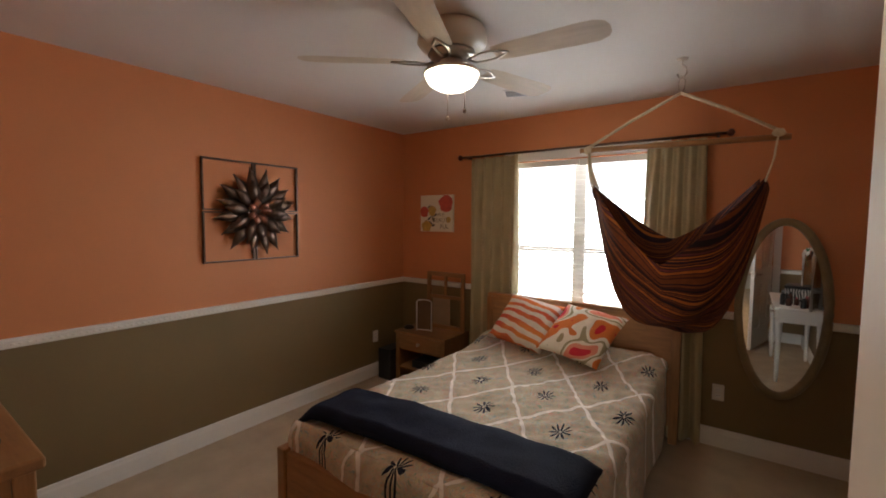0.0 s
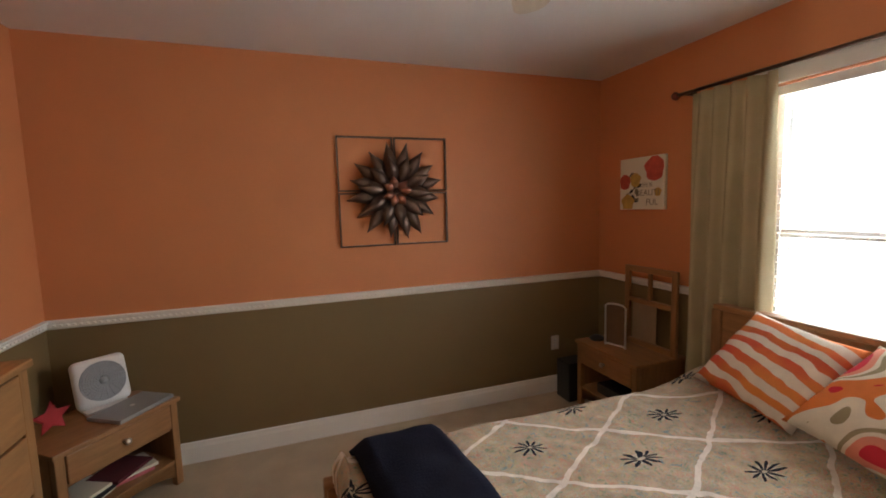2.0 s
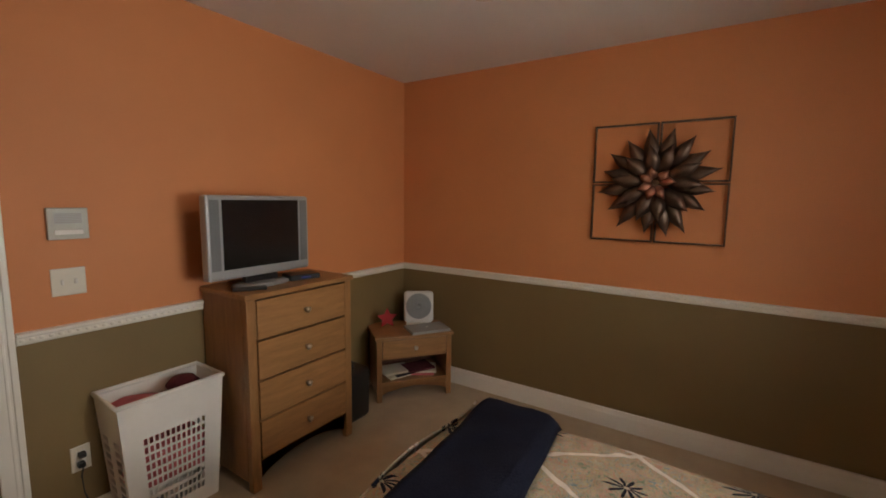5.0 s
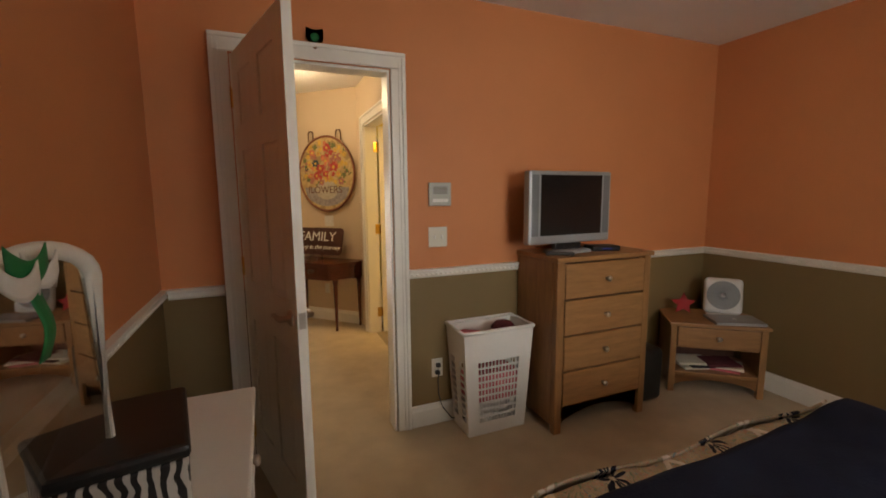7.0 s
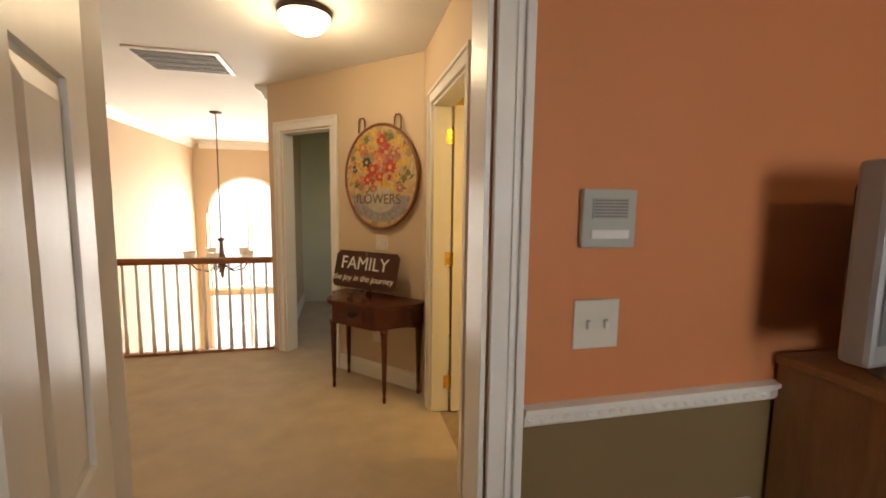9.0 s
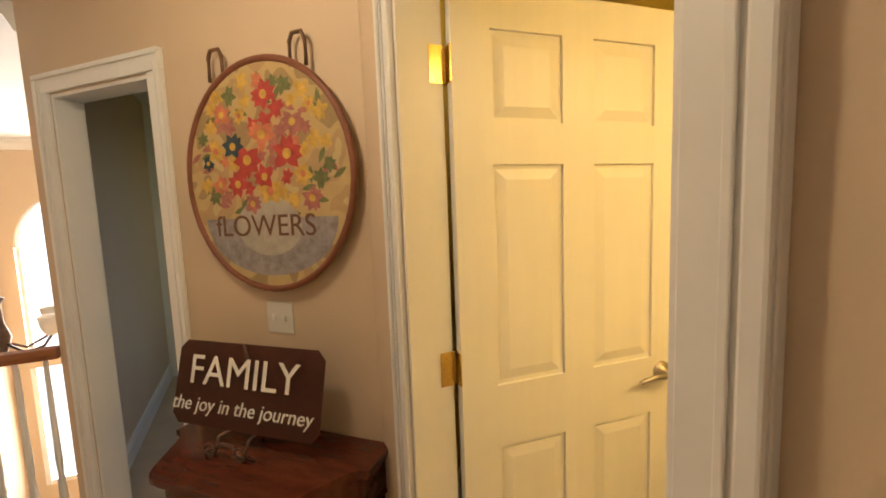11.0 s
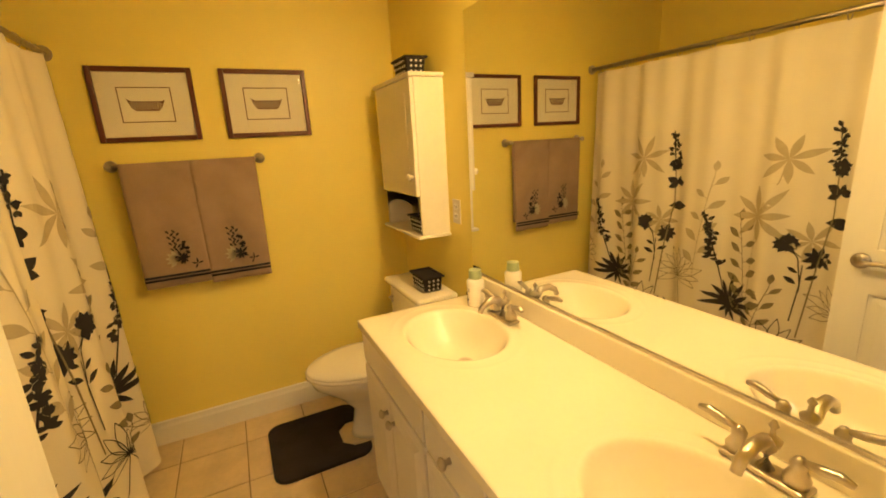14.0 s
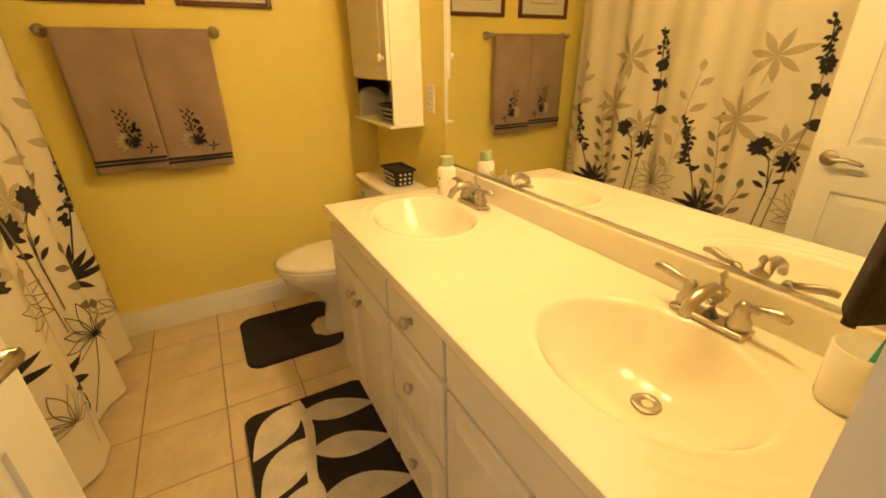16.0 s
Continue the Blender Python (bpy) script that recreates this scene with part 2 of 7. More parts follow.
def tube(points, r, seg=8, bm=None, closed=False):
    own = bmesh.new()
    pts = [Vector(p) for p in points]
    rings = []
    for i, p in enumerate(pts):
        a = pts[(i - 1) % len(pts)] if closed or i else pts[0]
        b = pts[(i + 1) % len(pts)] if closed or i < len(pts) - 1 else pts[-1]
        q = (b - a).normalized().to_track_quat("Z", "Y")
        rad = r(i / max(1, len(pts) - 1)) if callable(r) else r
        rings.append([own.verts.new(p + q @ Vector((rad * math.cos(2 * math.pi * k / seg), rad * math.sin(2 * math.pi * k / seg), 0))) for k in range(seg)])
    for i in range(len(rings) if closed else len(rings) - 1):
        a, b = rings[i], rings[(i + 1) % len(rings)]
        for k in range(seg):
            own.faces.new((a[k], a[(k + 1) % seg], b[(k + 1) % seg], b[k]))
    if not closed:
        own.faces.new(rings[0][::-1])
        own.faces.new(rings[-1])
    return own if bm is None else merge(bm, own)


def sheet(f, nu, nv, thick=0.0):
    """A cloth: f(u, v) for u and v in 0..1, given a thickness."""
    bm = bmesh.new()
    g = [[bm.verts.new(f(i / nu, j / nv)) for j in range(nv + 1)] for i in range(nu + 1)]
    for i in range(nu):
        for j in range(nv):
            bm.faces.new((g[i][j], g[i + 1][j], g[i + 1][j + 1], g[i][j + 1]))
    if thick:
        bmesh.ops.recalc_face_normals(bm, faces=bm.faces)
        bmesh.ops.solidify(bm, geom=bm.faces[:], thickness=thick)
    return bm


def leaf_shape(length, width, n=7, tip=1.0):
    """Outline of a pointed leaf from (0, 0) along +x."""
    up = [(length * i / n, width / 2 * math.sin(math.pi * (i / n) ** tip)) for i in range(n + 1)]
    return up + [(x, -y) for x, y in up[-2:0:-1]]


def print_on(bm, outline, at, angle, f):
    """Lays a small flat outline on the surface f(a, b)."""
    c, s = math.cos(angle), math.sin(angle)
    vs = [bm.verts.new(f(at[0] + c * x - s * y, at[1] + s * x + c * y)) for x, y in outline]
    n = len(vs)
    half = n // 2
    for i in range(half):
        a, b, cc, d = vs[i], vs[i + 1], vs[(n - i - 1) % n], vs[(n - i) % n]
        q = []
        for k in (a, b, cc, d):
            if k not in q:
                q.append(k)
        if len(q) > 2 and not bm.faces.get(q):
            bm.faces.new(q)


def text_mesh(name, body, size, m, material, parent, extrude=0.001, label="", shear=0.0):
    cu = bpy.data.curves.new(name, "FONT")
    cu.body, cu.size, cu.extrude, cu.align_x, cu.align_y, cu.shear = body, size, extrude, "CENTER", "CENTER", shear
    tmp = new(name, cu)
    me = bpy.data.meshes.new_from_object(tmp.evaluated_get(bpy.context.evaluated_depsgraph_get()))
    bpy.data.objects.remove(tmp)
    me.materials.clear()
    me.materials.append(material)
    ob = new(name, me)
    ob.parent = parent
    ob.matrix_local = m
    return tagged(ob, label)


def wall(name, axis, p0, p1, a0, a1, z0, z1, material, holes=()):
    """A wall of thickness p0..p1 along the other axis, from a0 to a1, with openings (a0, a1, z0, z1) through it."""
    bm = bmesh.new()
    cuts = sorted({a0, a1, *[h[0] for h in holes], *[h[1] for h in holes]})
    for lo, hi in zip(cuts, cuts[1:]):
        mid = (lo + hi) / 2
        spans, z = [], z0
        for h in sorted((h for h in holes if h[0] < mid < h[1]), key=lambda h: h[2]):
            spans.append((z, h[2]))
            z = h[3]
        spans.append((z, z1))
        for s0, s1 in spans:
            if s1 - s0 > 1e-4:
                if axis == "x":
                    box(lo, hi, p0, p1, s0, s1, bm=bm)
                else:
                    box(p0, p1, lo, hi, s0, s1, bm=bm)
    return tagged(obj(name, bm, material), kind="structure")


def flat(name, x0, x1, y0, y1, z0, z1, material):
    return tagged(obj(name, box(x0, x1, y0, y1, z0, z1), material), kind="structure")


def profile_run(bm, axis, wallpos, out, a0, a1, prof):
    """A moulding: prof is (distance from the wall, height) pairs; it runs along axis."""
    ends = []
    for a in (a0, a1):
        ends.append([bm.verts.new((a, wallpos + out * d, z) if axis == "x" else (wallpos + out * d, a, z)) for d, z in prof])
    n = len(prof)
    for i in range(n):
        bm.faces.new((ends[0][i], ends[0][(i + 1) % n], ends[1][(i + 1) % n], ends[1][i]))
    bm.faces.new(ends[0])
    bm.faces.new(ends[1][::-1])


BASE = [(0, 0.0), (0.016, 0.0), (0.016, 0.095), (0.011, 0.108), (0.008, 0.125), (0, 0.13)]
RAIL = [(0, 0.905), (0.010, 0.908), (0.018, 0.918), (0.018, 0.938), (0.026, 0.944), (0.026, 0.955), (0, 0.958)]


def moulding(name, axis, wallpos, out, a0, a1, prof):
    bm = bmesh.new()
    profile_run(bm, axis, wallpos, out, a0, a1, prof)
    return tagged(obj(name, bm, M_TRIM), kind="structure")



# ---- the large structure ----
CEIL = 2.465
X0, X1, Y0, Y1 = -3.15, 0.50, -0.77, 2.88
DOOR = (-0.61, 0.15, 0.0, 2.04)
WIN = (-1.87, -0.70, 0.62, 2.08)
flat("floor_bedroom", X0 - 0.1, X1 + 0.1, Y0 - 0.0575, Y1 + 0.1, -0.1, 0.0, M_CARPET)
flat("ceiling_bedroom", X0 - 0.1, X1 + 0.1, Y0 - 0.0575, Y1 + 0.1, CEIL, CEIL + 0.1, M_CEIL)
wall("wall_west", "y", X0 - 0.12, X0, Y0, Y1, 0, CEIL, M_ORANGE)
wall("wall_north", "x", Y1, Y1 + 0.14, X0 - 0.12, X1 + 0.12, 0, CEIL, M_ORANGE, [WIN])
wall("wall_south", "x", Y0 - 0.0575, Y0, X0 - 0.12, X1 + 0.12, 0, CEIL, M_ORANGE, [DOOR])
wall("wall_east", "y", X1, X1 + 0.12, Y0, Y1, 0, CEIL, M_ORANGE, [(1.80, 2.56, 0.0, 2.04)])
wall("wall_closet_back", "y", X1 + 0.125, X1 + 0.2, 1.7, 2.66, 0, CEIL, M_GREYWALL)
moulding("baseboard_west", "y", X0, 1, Y0, Y1, BASE)
moulding("baseboard_north", "x", Y1, -1, X0 + 0.016, X1, BASE)
moulding("baseboard_south", "x", Y0, 1, X0 + 0.016, -0.70, BASE)
moulding("baseboard_south", "x", Y0, 1, 0.24, X1 - 0.016, BASE)
moulding("baseboard_east", "y", X1, -1, Y0, 1.71, BASE)
moulding("baseboard_east", "y", X1, -1, 2.65, Y1 - 0.016, BASE)
moulding("trim_chair_rail_west", "y", X0, 1, Y0, Y1, RAIL)
moulding("trim_chair_rail_north", "x", Y1, -1, X0 + 0.026, -1.95, RAIL)
moulding("trim_chair_rail_north", "x", Y1, -1, -0.62, X1, RAIL)
moulding("trim_chair_rail_south", "x", Y0, 1, X0 + 0.026, -0.70, RAIL)
moulding("trim_chair_rail_south", "x", Y0, 1, 0.24, X1 - 0.026, RAIL)
moulding("trim_chair_rail_east", "y", X1, -1, Y0, 1.71, RAIL)
moulding("trim_chair_rail_east", "y", X1, -1, 2.65, Y1 - 0.026, RAIL)


def bead_run(name, axis, wallpos, out, a0, a1):
    """The row of small beads along the middle of the chair rail."""
    bm = bmesh.new()
    n = int((a1 - a0) / 0.03)
    for k in range(n):
        a = a0 + 0.03 * (k + 0.5)
        at = (a, wallpos + out * 0.018, 0.928) if axis == "x" else (wallpos + out * 0.018, a, 0.928)
        size = (0.0115, 0.005, 0.008) if axis == "x" else (0.005, 0.0115, 0.008)
        bmesh.ops.create_icosphere(bm, subdivisions=1, radius=1, matrix=Matrix.LocRotScale(at, None, size))
    return tagged(obj(name, bm, M_TRIM, None, True), kind="structure")


bead_run("trim_beads_west", "y", X0, 1, Y0 + 0.03, Y1 - 0.03)
bead_run("trim_beads_north", "x", Y1, -1, X0 + 0.05, -1.95)
bead_run("trim_beads_south", "x", Y0, 1, X0 + 0.05, -0.70)
bead_run("trim_beads_east", "y", X1, -1, Y0 + 0.03, 1.71)


def casing(name, m, w0, w1, top, depth=0.115, both=True):
    """Door casing in a wall whose face is the local plane y = 0 (room towards +y), with the jamb lining."""
    e = thing(name, m, "", "")
    tagged(e, kind="structure")
    for side, yy in ((1, 0.0), (-1, -depth)):
        if side < 0 and not both:
            continue
        for nm, x0, x1 in (("casing_upright", w0 - 0.085, w0 - 0.005), ("casing_upright", w1 + 0.005, w1 + 0.085)):
            bm = box(x0, x1, yy, yy + side * 0.016, 0, top + 0.005, 0.003)
            outer = x0 if x0 < w0 else x1 - 0.022
            box(outer, outer + 0.022, yy + side * 0.0165, yy + side * 0.026, 0, top + 0.063, 0.004, bm)
            box(outer + (0.03 if x0 < w0 else -0.02), outer + (0.04 if x0 < w0 else -0.01), yy + side * 0.0165, yy + side * 0.021, 0, top + 0.04, 0.002, bm)
            part(nm, bm, M_TRIM, e)
        bm = box(w0 - 0.085, w1 + 0.085, yy, yy + side * 0.016, top + 0.006, top + 0.085, 0.003)
        box(w0 - 0.085, w1 + 0.085, yy + side * 0.0165, yy + side * 0.026, top + 0.064, top + 0.085, 0.004, bm)
        part("casing_head", bm, M_TRIM, e)
    part("jamb", box(w0 - 0.003, w0 + 0.012, -depth, 0, 0, top, 0.001), M_TRIM, e)
    part("jamb", box(w1 - 0.012, w1 + 0.003, -depth, 0, 0, top, 0.001), M_TRIM, e)
    part("jamb_head", box(w0 + 0.0125, w1 - 0.0125, -depth, 0, top - 0.014, top + 0.003, 0.001), M_TRIM, e)
    return e


def panel_door(name, m, w, h, label, hand=1, handle=M_NICKEL, hinge=M_BRASS, lever=True):
    """A six-panel leaf: local x from the hinge (0) to w, thickness in y, centred; parts: slab, panels, handles, hinges."""
    e = thing(name, m, label, "door")
    t = 0.0175
    st = 0.105
    cols = [(st, w / 2 - 0.05), (w / 2 + 0.05, w - st)]
    rows = [(0.24, 0.80), (0.98, 1.58), (1.69, 1.92)]
    bm = bmesh.new()
    xs = [0, cols[0][0], cols[0][1], cols[1][0], cols[1][1], w]
    zs = [0.0, rows[0][0], rows[0][1], rows[1][0], rows[1][1], rows[2][0], rows[2][1], h]
    for i in range(5):
        for j in range(7):
            thin = i in (1, 3) and j in (1, 3, 5)
            d = 0.008 if thin else t
            box(xs[i], xs[i + 1], -d, d, zs[j], zs[j + 1], bm=bm)
    bmesh.ops.remove_doubles(bm, verts=bm.verts, dist=1e-5)
    part("slab", bm, M_DOOR, e)
    for c in cols:
        for r in rows:
            for sgn in (1, -1):
                own = bmesh.new()
                a = [own.verts.new((x, sgn * 0.0085, z)) for x, z in ((c[0] + 0.012, r[0] + 0.012), (c[1] - 0.012, r[0] + 0.012), (c[1] - 0.012, r[1] - 0.012), (c[0] + 0.012, r[1] - 0.012))]
                b = [own.verts.new((x, sgn * 0.0155, z)) for x, z in ((c[0] + 0.04, r[0] + 0.04), (c[1] - 0.04, r[0] + 0.04), (c[1] - 0.04, r[1] - 0.04), (c[0] + 0.04, r[1] - 0.04))]
                own.faces.new(b)
                for k in range(4):
                    own.faces.new((a[k], a[(k + 1) % 4], b[(k + 1) % 4], b[k]))
                part("raised_panel", own, M_DOOR, e)
    for sgn in (1, -1):
        hm = lathe([(0.0, 0), (0.031, 0), (0.031, 0.006), (0.024, 0.011), (0.012, 0.016), (0.011, 0.045), (0.0, 0.046)], 20, pose(w - 0.065, sgn * t, 0.93, -90 * sgn))
        tube([(w - 0.065, sgn * 0.058, 0.93), (w - 0.09, sgn * 0.062, 0.931), (w - 0.13, sgn * 0.06, 0.934), (w - 0.165, sgn * 0.056, 0.926), (w - 0.178, sgn * 0.054, 0.919)], lambda q: 0.011 - 0.005 * q, 10, hm)
        part("door_handle", hm, handle, e, "curved lever handle", True)
    part("latch_plate", box(w - 0.0005, w + 0.002, -0.012, 0.012, 0.90, 0.96), handle, e)
    for z in (0.2, 1.04, 1.83):
        bm = cyl((-0.005, hand * (t + 0.004), z - 0.045), (-0.005, hand * (t + 0.004), z + 0.045), 0.007, seg=10)
        box(-0.004, 0.0, -t, t, z - 0.045, z + 0.045, bm=bm)
        part("hinge", bm, hinge, e, "shiny metal butt hinge")
    return e


casing("trim_bedroom_door", pose(0, Y0, 0), DOOR[0], DOOR[1], 2.04)
ang = math.degrees(math.atan2(0.66, -0.182))
panel_door("bedroom_door", pose(0.128, Y0 + 0.012, 0.008, 0, 0, ang), 0.725, 2.022, "white six-panel bedroom door standing open into the room", -1)
casing("trim_closet_door", pose(X1, 0, 0, 0, 0, 90), 1.80, 2.56, 2.04, 0.12, False)
panel_door("closet_door", pose(X1 + 0.06, 1.815, 0.008, 0, 0, 90), 0.73, 2.02, "closed white six-panel closet door in the orange wall", 1)

# hall, foyer and bath shells
HX, BW, BN, BS = -0.87, -3.405, -1.25, -3.5
BDOOR = (-2.61, -1.85, 0.0, 2.04)
flat("floor_hall", -0.93, 2.3, -4.2, Y0 - 0.0575, -0.1, 0.0, M_CARPET)
flat("floor_side_room", -0.93, 0.26, -6.2, -4.2, -0.1, 0.0, M_CARPET)
flat("ceiling_hall", -0.93, 2.4, -8.5, Y0 - 0.0575, CEIL, CEIL + 0.1, M_CEIL)
wall("wall_hall_north", "x", Y0 - 0.115, Y0 - 0.0575, HX, 2.3, 0, CEIL, M_HALLWALL, [DOOR])
wall("wall_hall_west", "y", HX - 0.06, HX, -2.93, Y0 - 0.0575, 0, CEIL, M_HALLWALL, [BDOOR])
wall("wall_hall_east", "y", 2.3, 2.4, -8.5, Y0 - 0.0575, -2.8, CEIL, M_HALLWALL)
ANGLED = pose(HX, -2.93, 0, 0, 0, -45)
w45 = wall("wall_hall_angled", "x", -0.115, 0, -0.06, 1.74, 0, CEIL, M_HALLWALL, [(0.935, 1.555, 0, 2.03)])
w45.matrix_world = ANGLED
casing("trim_side_room_door", ANGLED, 0.935, 1.555, 2.03, 0.115, True)
wall("wall_foyer_west", "y", 0.26, 0.36, -8.4, -4.185, -2.8, CEIL, M_HALLWALL)
wall("wall_foyer_south", "x", -8.5, -8.4, 0.26, 2.3, -2.8, CEIL, M_HALLWALL, [(0.72, 2.12, -1.9, -0.35), (0.72, 2.12, -0.25, 1.85)])
flat("floor_foyer", 0.26, 2.4, -8.5, -4.2, -2.9, -2.8, M_CARPET)
flat("trim_landing_edge", 0.36, 2.3, -4.23, -4.2, -0.3, 0.012, M_TRIM)
flat("wall_below_landing", 0.36, 2.3, -4.32, -4.24, -2.8, -0.1, M_HALLWALL)
wall("wall_side_room_south", "x", -6.2, -6.1, -0.93, 0.26, 0, CEIL, M_GREYWALL)
# the opening is an unseen addition that lets sky light brighten the side room
wall("wall_side_room_west", "y", -0.99, -0.93, -6.2, -2.93, 0, CEIL, M_GREYWALL, [(-5.9, -4.5, 0.6, 2.1)])
bm = bmesh.new()
profile_run(bm, "x", Y0 - 0.115, -1, -0.87, -0.70, BASE)
profile_run(bm, "x", Y0 - 0.115, -1, 0.24, 2.3, BASE)
profile_run(bm, "y", HX, 1, -1.76, Y0 - 0.131, BASE)
tagged(obj("baseboard_hall", bm, M_TRIM), kind="structure")
bm = bmesh.new()
profile_run(bm, "x", 0, 1, 0.03, 0.845, BASE)
b45 = tagged(obj("baseboard_hall_angled", bm, M_TRIM), kind="structure")
b45.matrix_world = ANGLED
CROWN = [(0, CEIL - 0.13), (0.02, CEIL - 0.125), (0.05, CEIL - 0.06), (0.10, CEIL - 0.03), (0.11, CEIL), (0, CEIL)]
moulding("trim_crown_east", "y", 2.3, -1, -8.4, -4.2, CROWN)
moulding("trim_crown_south", "x", -8.4, 1, 0.36, 2.19, CROWN)
moulding("trim_crown_west", "y", 0.36, 1, -8.29, -4.19, CROWN)
panel_door("side_room_door", ANGLED @ pose(0.955, -0.135, 0.008, 0, 0, -97), 0.60, 2.01, "dim grey-white six-panel door swung open into a side room", 1)
moulding("baseboard_side_room", "y", 0.26, -1, -6.1, -4.25, BASE)

wall("wall_bath_north", "x", BN, BN + 0.1, BW - 0.1, -0.93, 0, CEIL, M_BATHWALL)
wall("wall_bath_west", "y", BW - 0.1, BW, BS - 0.1, BN, 0, CEIL, M_BATHWALL)
wall("wall_bath_south", "x", BS - 0.1, BS, BW, -0.99, 0, CEIL, M_BATHWALL)
wall("wall_bath_east", "y", -0.99, -0.93, BS - 0.1, BN, 0, CEIL, M_BATHWALL, [BDOOR])
flat("ceiling_bath", BW - 0.1, -0.93, BS - 0.1, BN + 0.1, CEIL, CEIL + 0.1, M_BATHWALL)
flat("floor_bath_grout", BW - 0.1, -0.93, BS - 0.1, BN + 0.1, -0.1, -0.004, M_GROUT)
moulding("baseboard_bath_west", "y", BW, 1, -2.80, BN, BASE)
moulding("baseboard_bath_north", "x", BN, -1, BW + 0.016, -2.45, BASE)
casing("trim_bath_door", pose(HX, 0, 0, 0, 0, -90), 1.85, 2.61, 2.04, 0.12, False)
bath_trim = bpy.data.objects["trim_bath_door"]
for z in (0.208, 1.048, 1.838):
    own = box(2.5945, 2.5978, -0.1195, -0.082, z - 0.047, z + 0.047, 0.001)
    for dy, dz in ((-0.102, -0.03), (-0.094, 0.0), (-0.102, 0.03)):
        cyl((2.5945, dy, z + dz), (2.5935, dy, z + dz), 0.004, seg=8, bm=own)
    part("hinge_leaf", own, M_BRASS, bath_trim, "polished brass hinge leaf")
leaf_ang = math.degrees(math.atan2(0.075, -0.745))
panel_door("bath_door", pose(-1.002, -2.586, 0.008, 0, 0, leaf_ang), 0.742, 2.022, "glossy white six-panel bathroom door standing open inward", 1)

# ---- bedroom ----
def window_1():
    e = tagged(thing("window_1", pose(0, 0, 0), "", ""), kind="structure")
    x0, x1, z0, z1 = WIN
    y = Y1 + 0.09
    mid = (x0 + x1) / 2
    for a, b, c, d, nm in ((x0, x0 + 0.04, z0, z1, "frame_upright"), (x1 - 0.04, x1, z0, z1, "frame_upright"), (mid - 0.05, mid + 0.05, z0 + 0.0405, z1 - 0.0405, "mullion"), (x0 + 0.0405, x1 - 0.0405, z0, z0 + 0.04, "frame_rail"), (x0 + 0.0405, x1 - 0.0405, z1 - 0.04, z1, "frame_rail")):
        part(nm, box(a, b, y - 0.03, y + 0.04, c, d, 0.003), M_TRIM, e)
    for a, b in ((x0 + 0.041, mid - 0.051), (mid + 0.051, x1 - 0.041)):
        part("meeting_rail", box(a, b, y - 0.02, y + 0.03, 1.30, 1.345, 0.003), M_TRIM, e)
        for c, d in ((z0 + 0.041, 1.299), (1.346, z1 - 0.041)):
            p = part("pane", box(a, b, y + 0.004, y + 0.008, c, d), M_GLASS, e)
            p.visible_shadow = False
    # casing round the opening
    for a, b, c, d in ((x0 - 0.075, x0 - 0.002, z0 - 0.005, z1), (x1 + 0.002, x1 + 0.075, z0 - 0.005, z1), (x0 - 0.075, x1 + 0.075, z1 + 0.002, z1 + 0.08)):
        part("window_casing", box(a, b, Y1 - 0.018, Y1, c, d, 0.004), M_TRIM, e)
    part("window_sill", box(x0 - 0.09, x1 + 0.09, Y1 - 0.05, Y1 + 0.05, z0 - 0.032, z0 - 0.006, 0.006), M_TRIM, e)


def blinds(x0, x1, name="window_blind"):
    e = thing(name, pose((x0 + x1) / 2, Y1 + 0.025, 0.64), "white horizontal slatted blind, lowered and open", "blind", "window blinds")
    w = (x1 - x0) / 2
    part("headrail", box(-w, w, -0.02, 0.02, 1.385, 1.43, 0.003), M_WHITEPL, e)
    me = None
    for i in range(36):
        if me is None:
            bm = bmesh.new()
            own = box(-w, w, -0.012, 0.012, -0.0008, 0.0008)
            merge(bm, own, pose(0, 0, 0, 10))
            s = part("slat", bm, M_WHITEPL, e)
            me = s.data
        else:
            s = new("slat", me)
            s.parent = e
        s.location = (0, 0, 0.03 + i * 0.0385)
    part("bottom_rail", box(-w, w, -0.012, 0.012, 0.0, 0.014, 0.003), M_WHITEPL, e)
    for x in (-w * 0.6, w * 0.6):
        part("ladder_cord", cyl((x, -0.014, 0.01), (x, -0.014, 1.385), 0.0012, seg=6), M_WHITEPL, e)


def drape(name, x0, x1, top, bottom, flare, label):
    e = thing(name, pose((x0 + x1) / 2, Y1 - 0.09, 0), label, "curtain", "window curtains")
    w = (x1 - x0) / 2
    folds = 5

    def f(u, v):
        k = 1 + flare * (1 - v) ** 0.8
        x = (-w + 2 * w * u) * k
        amp = 0.022 + 0.022 * (1 - v)
        y = amp * math.sin(2 * math.pi * folds * u + 0.7 * math.sin(3 * v)) + 0.008 * math.sin(17 * u + 5 * v)
        return (x, y, bottom + (top - bottom) * v)
    part("cloth", sheet(f, 90, 24, 0.003), M_CURTAIN, e, "", True)


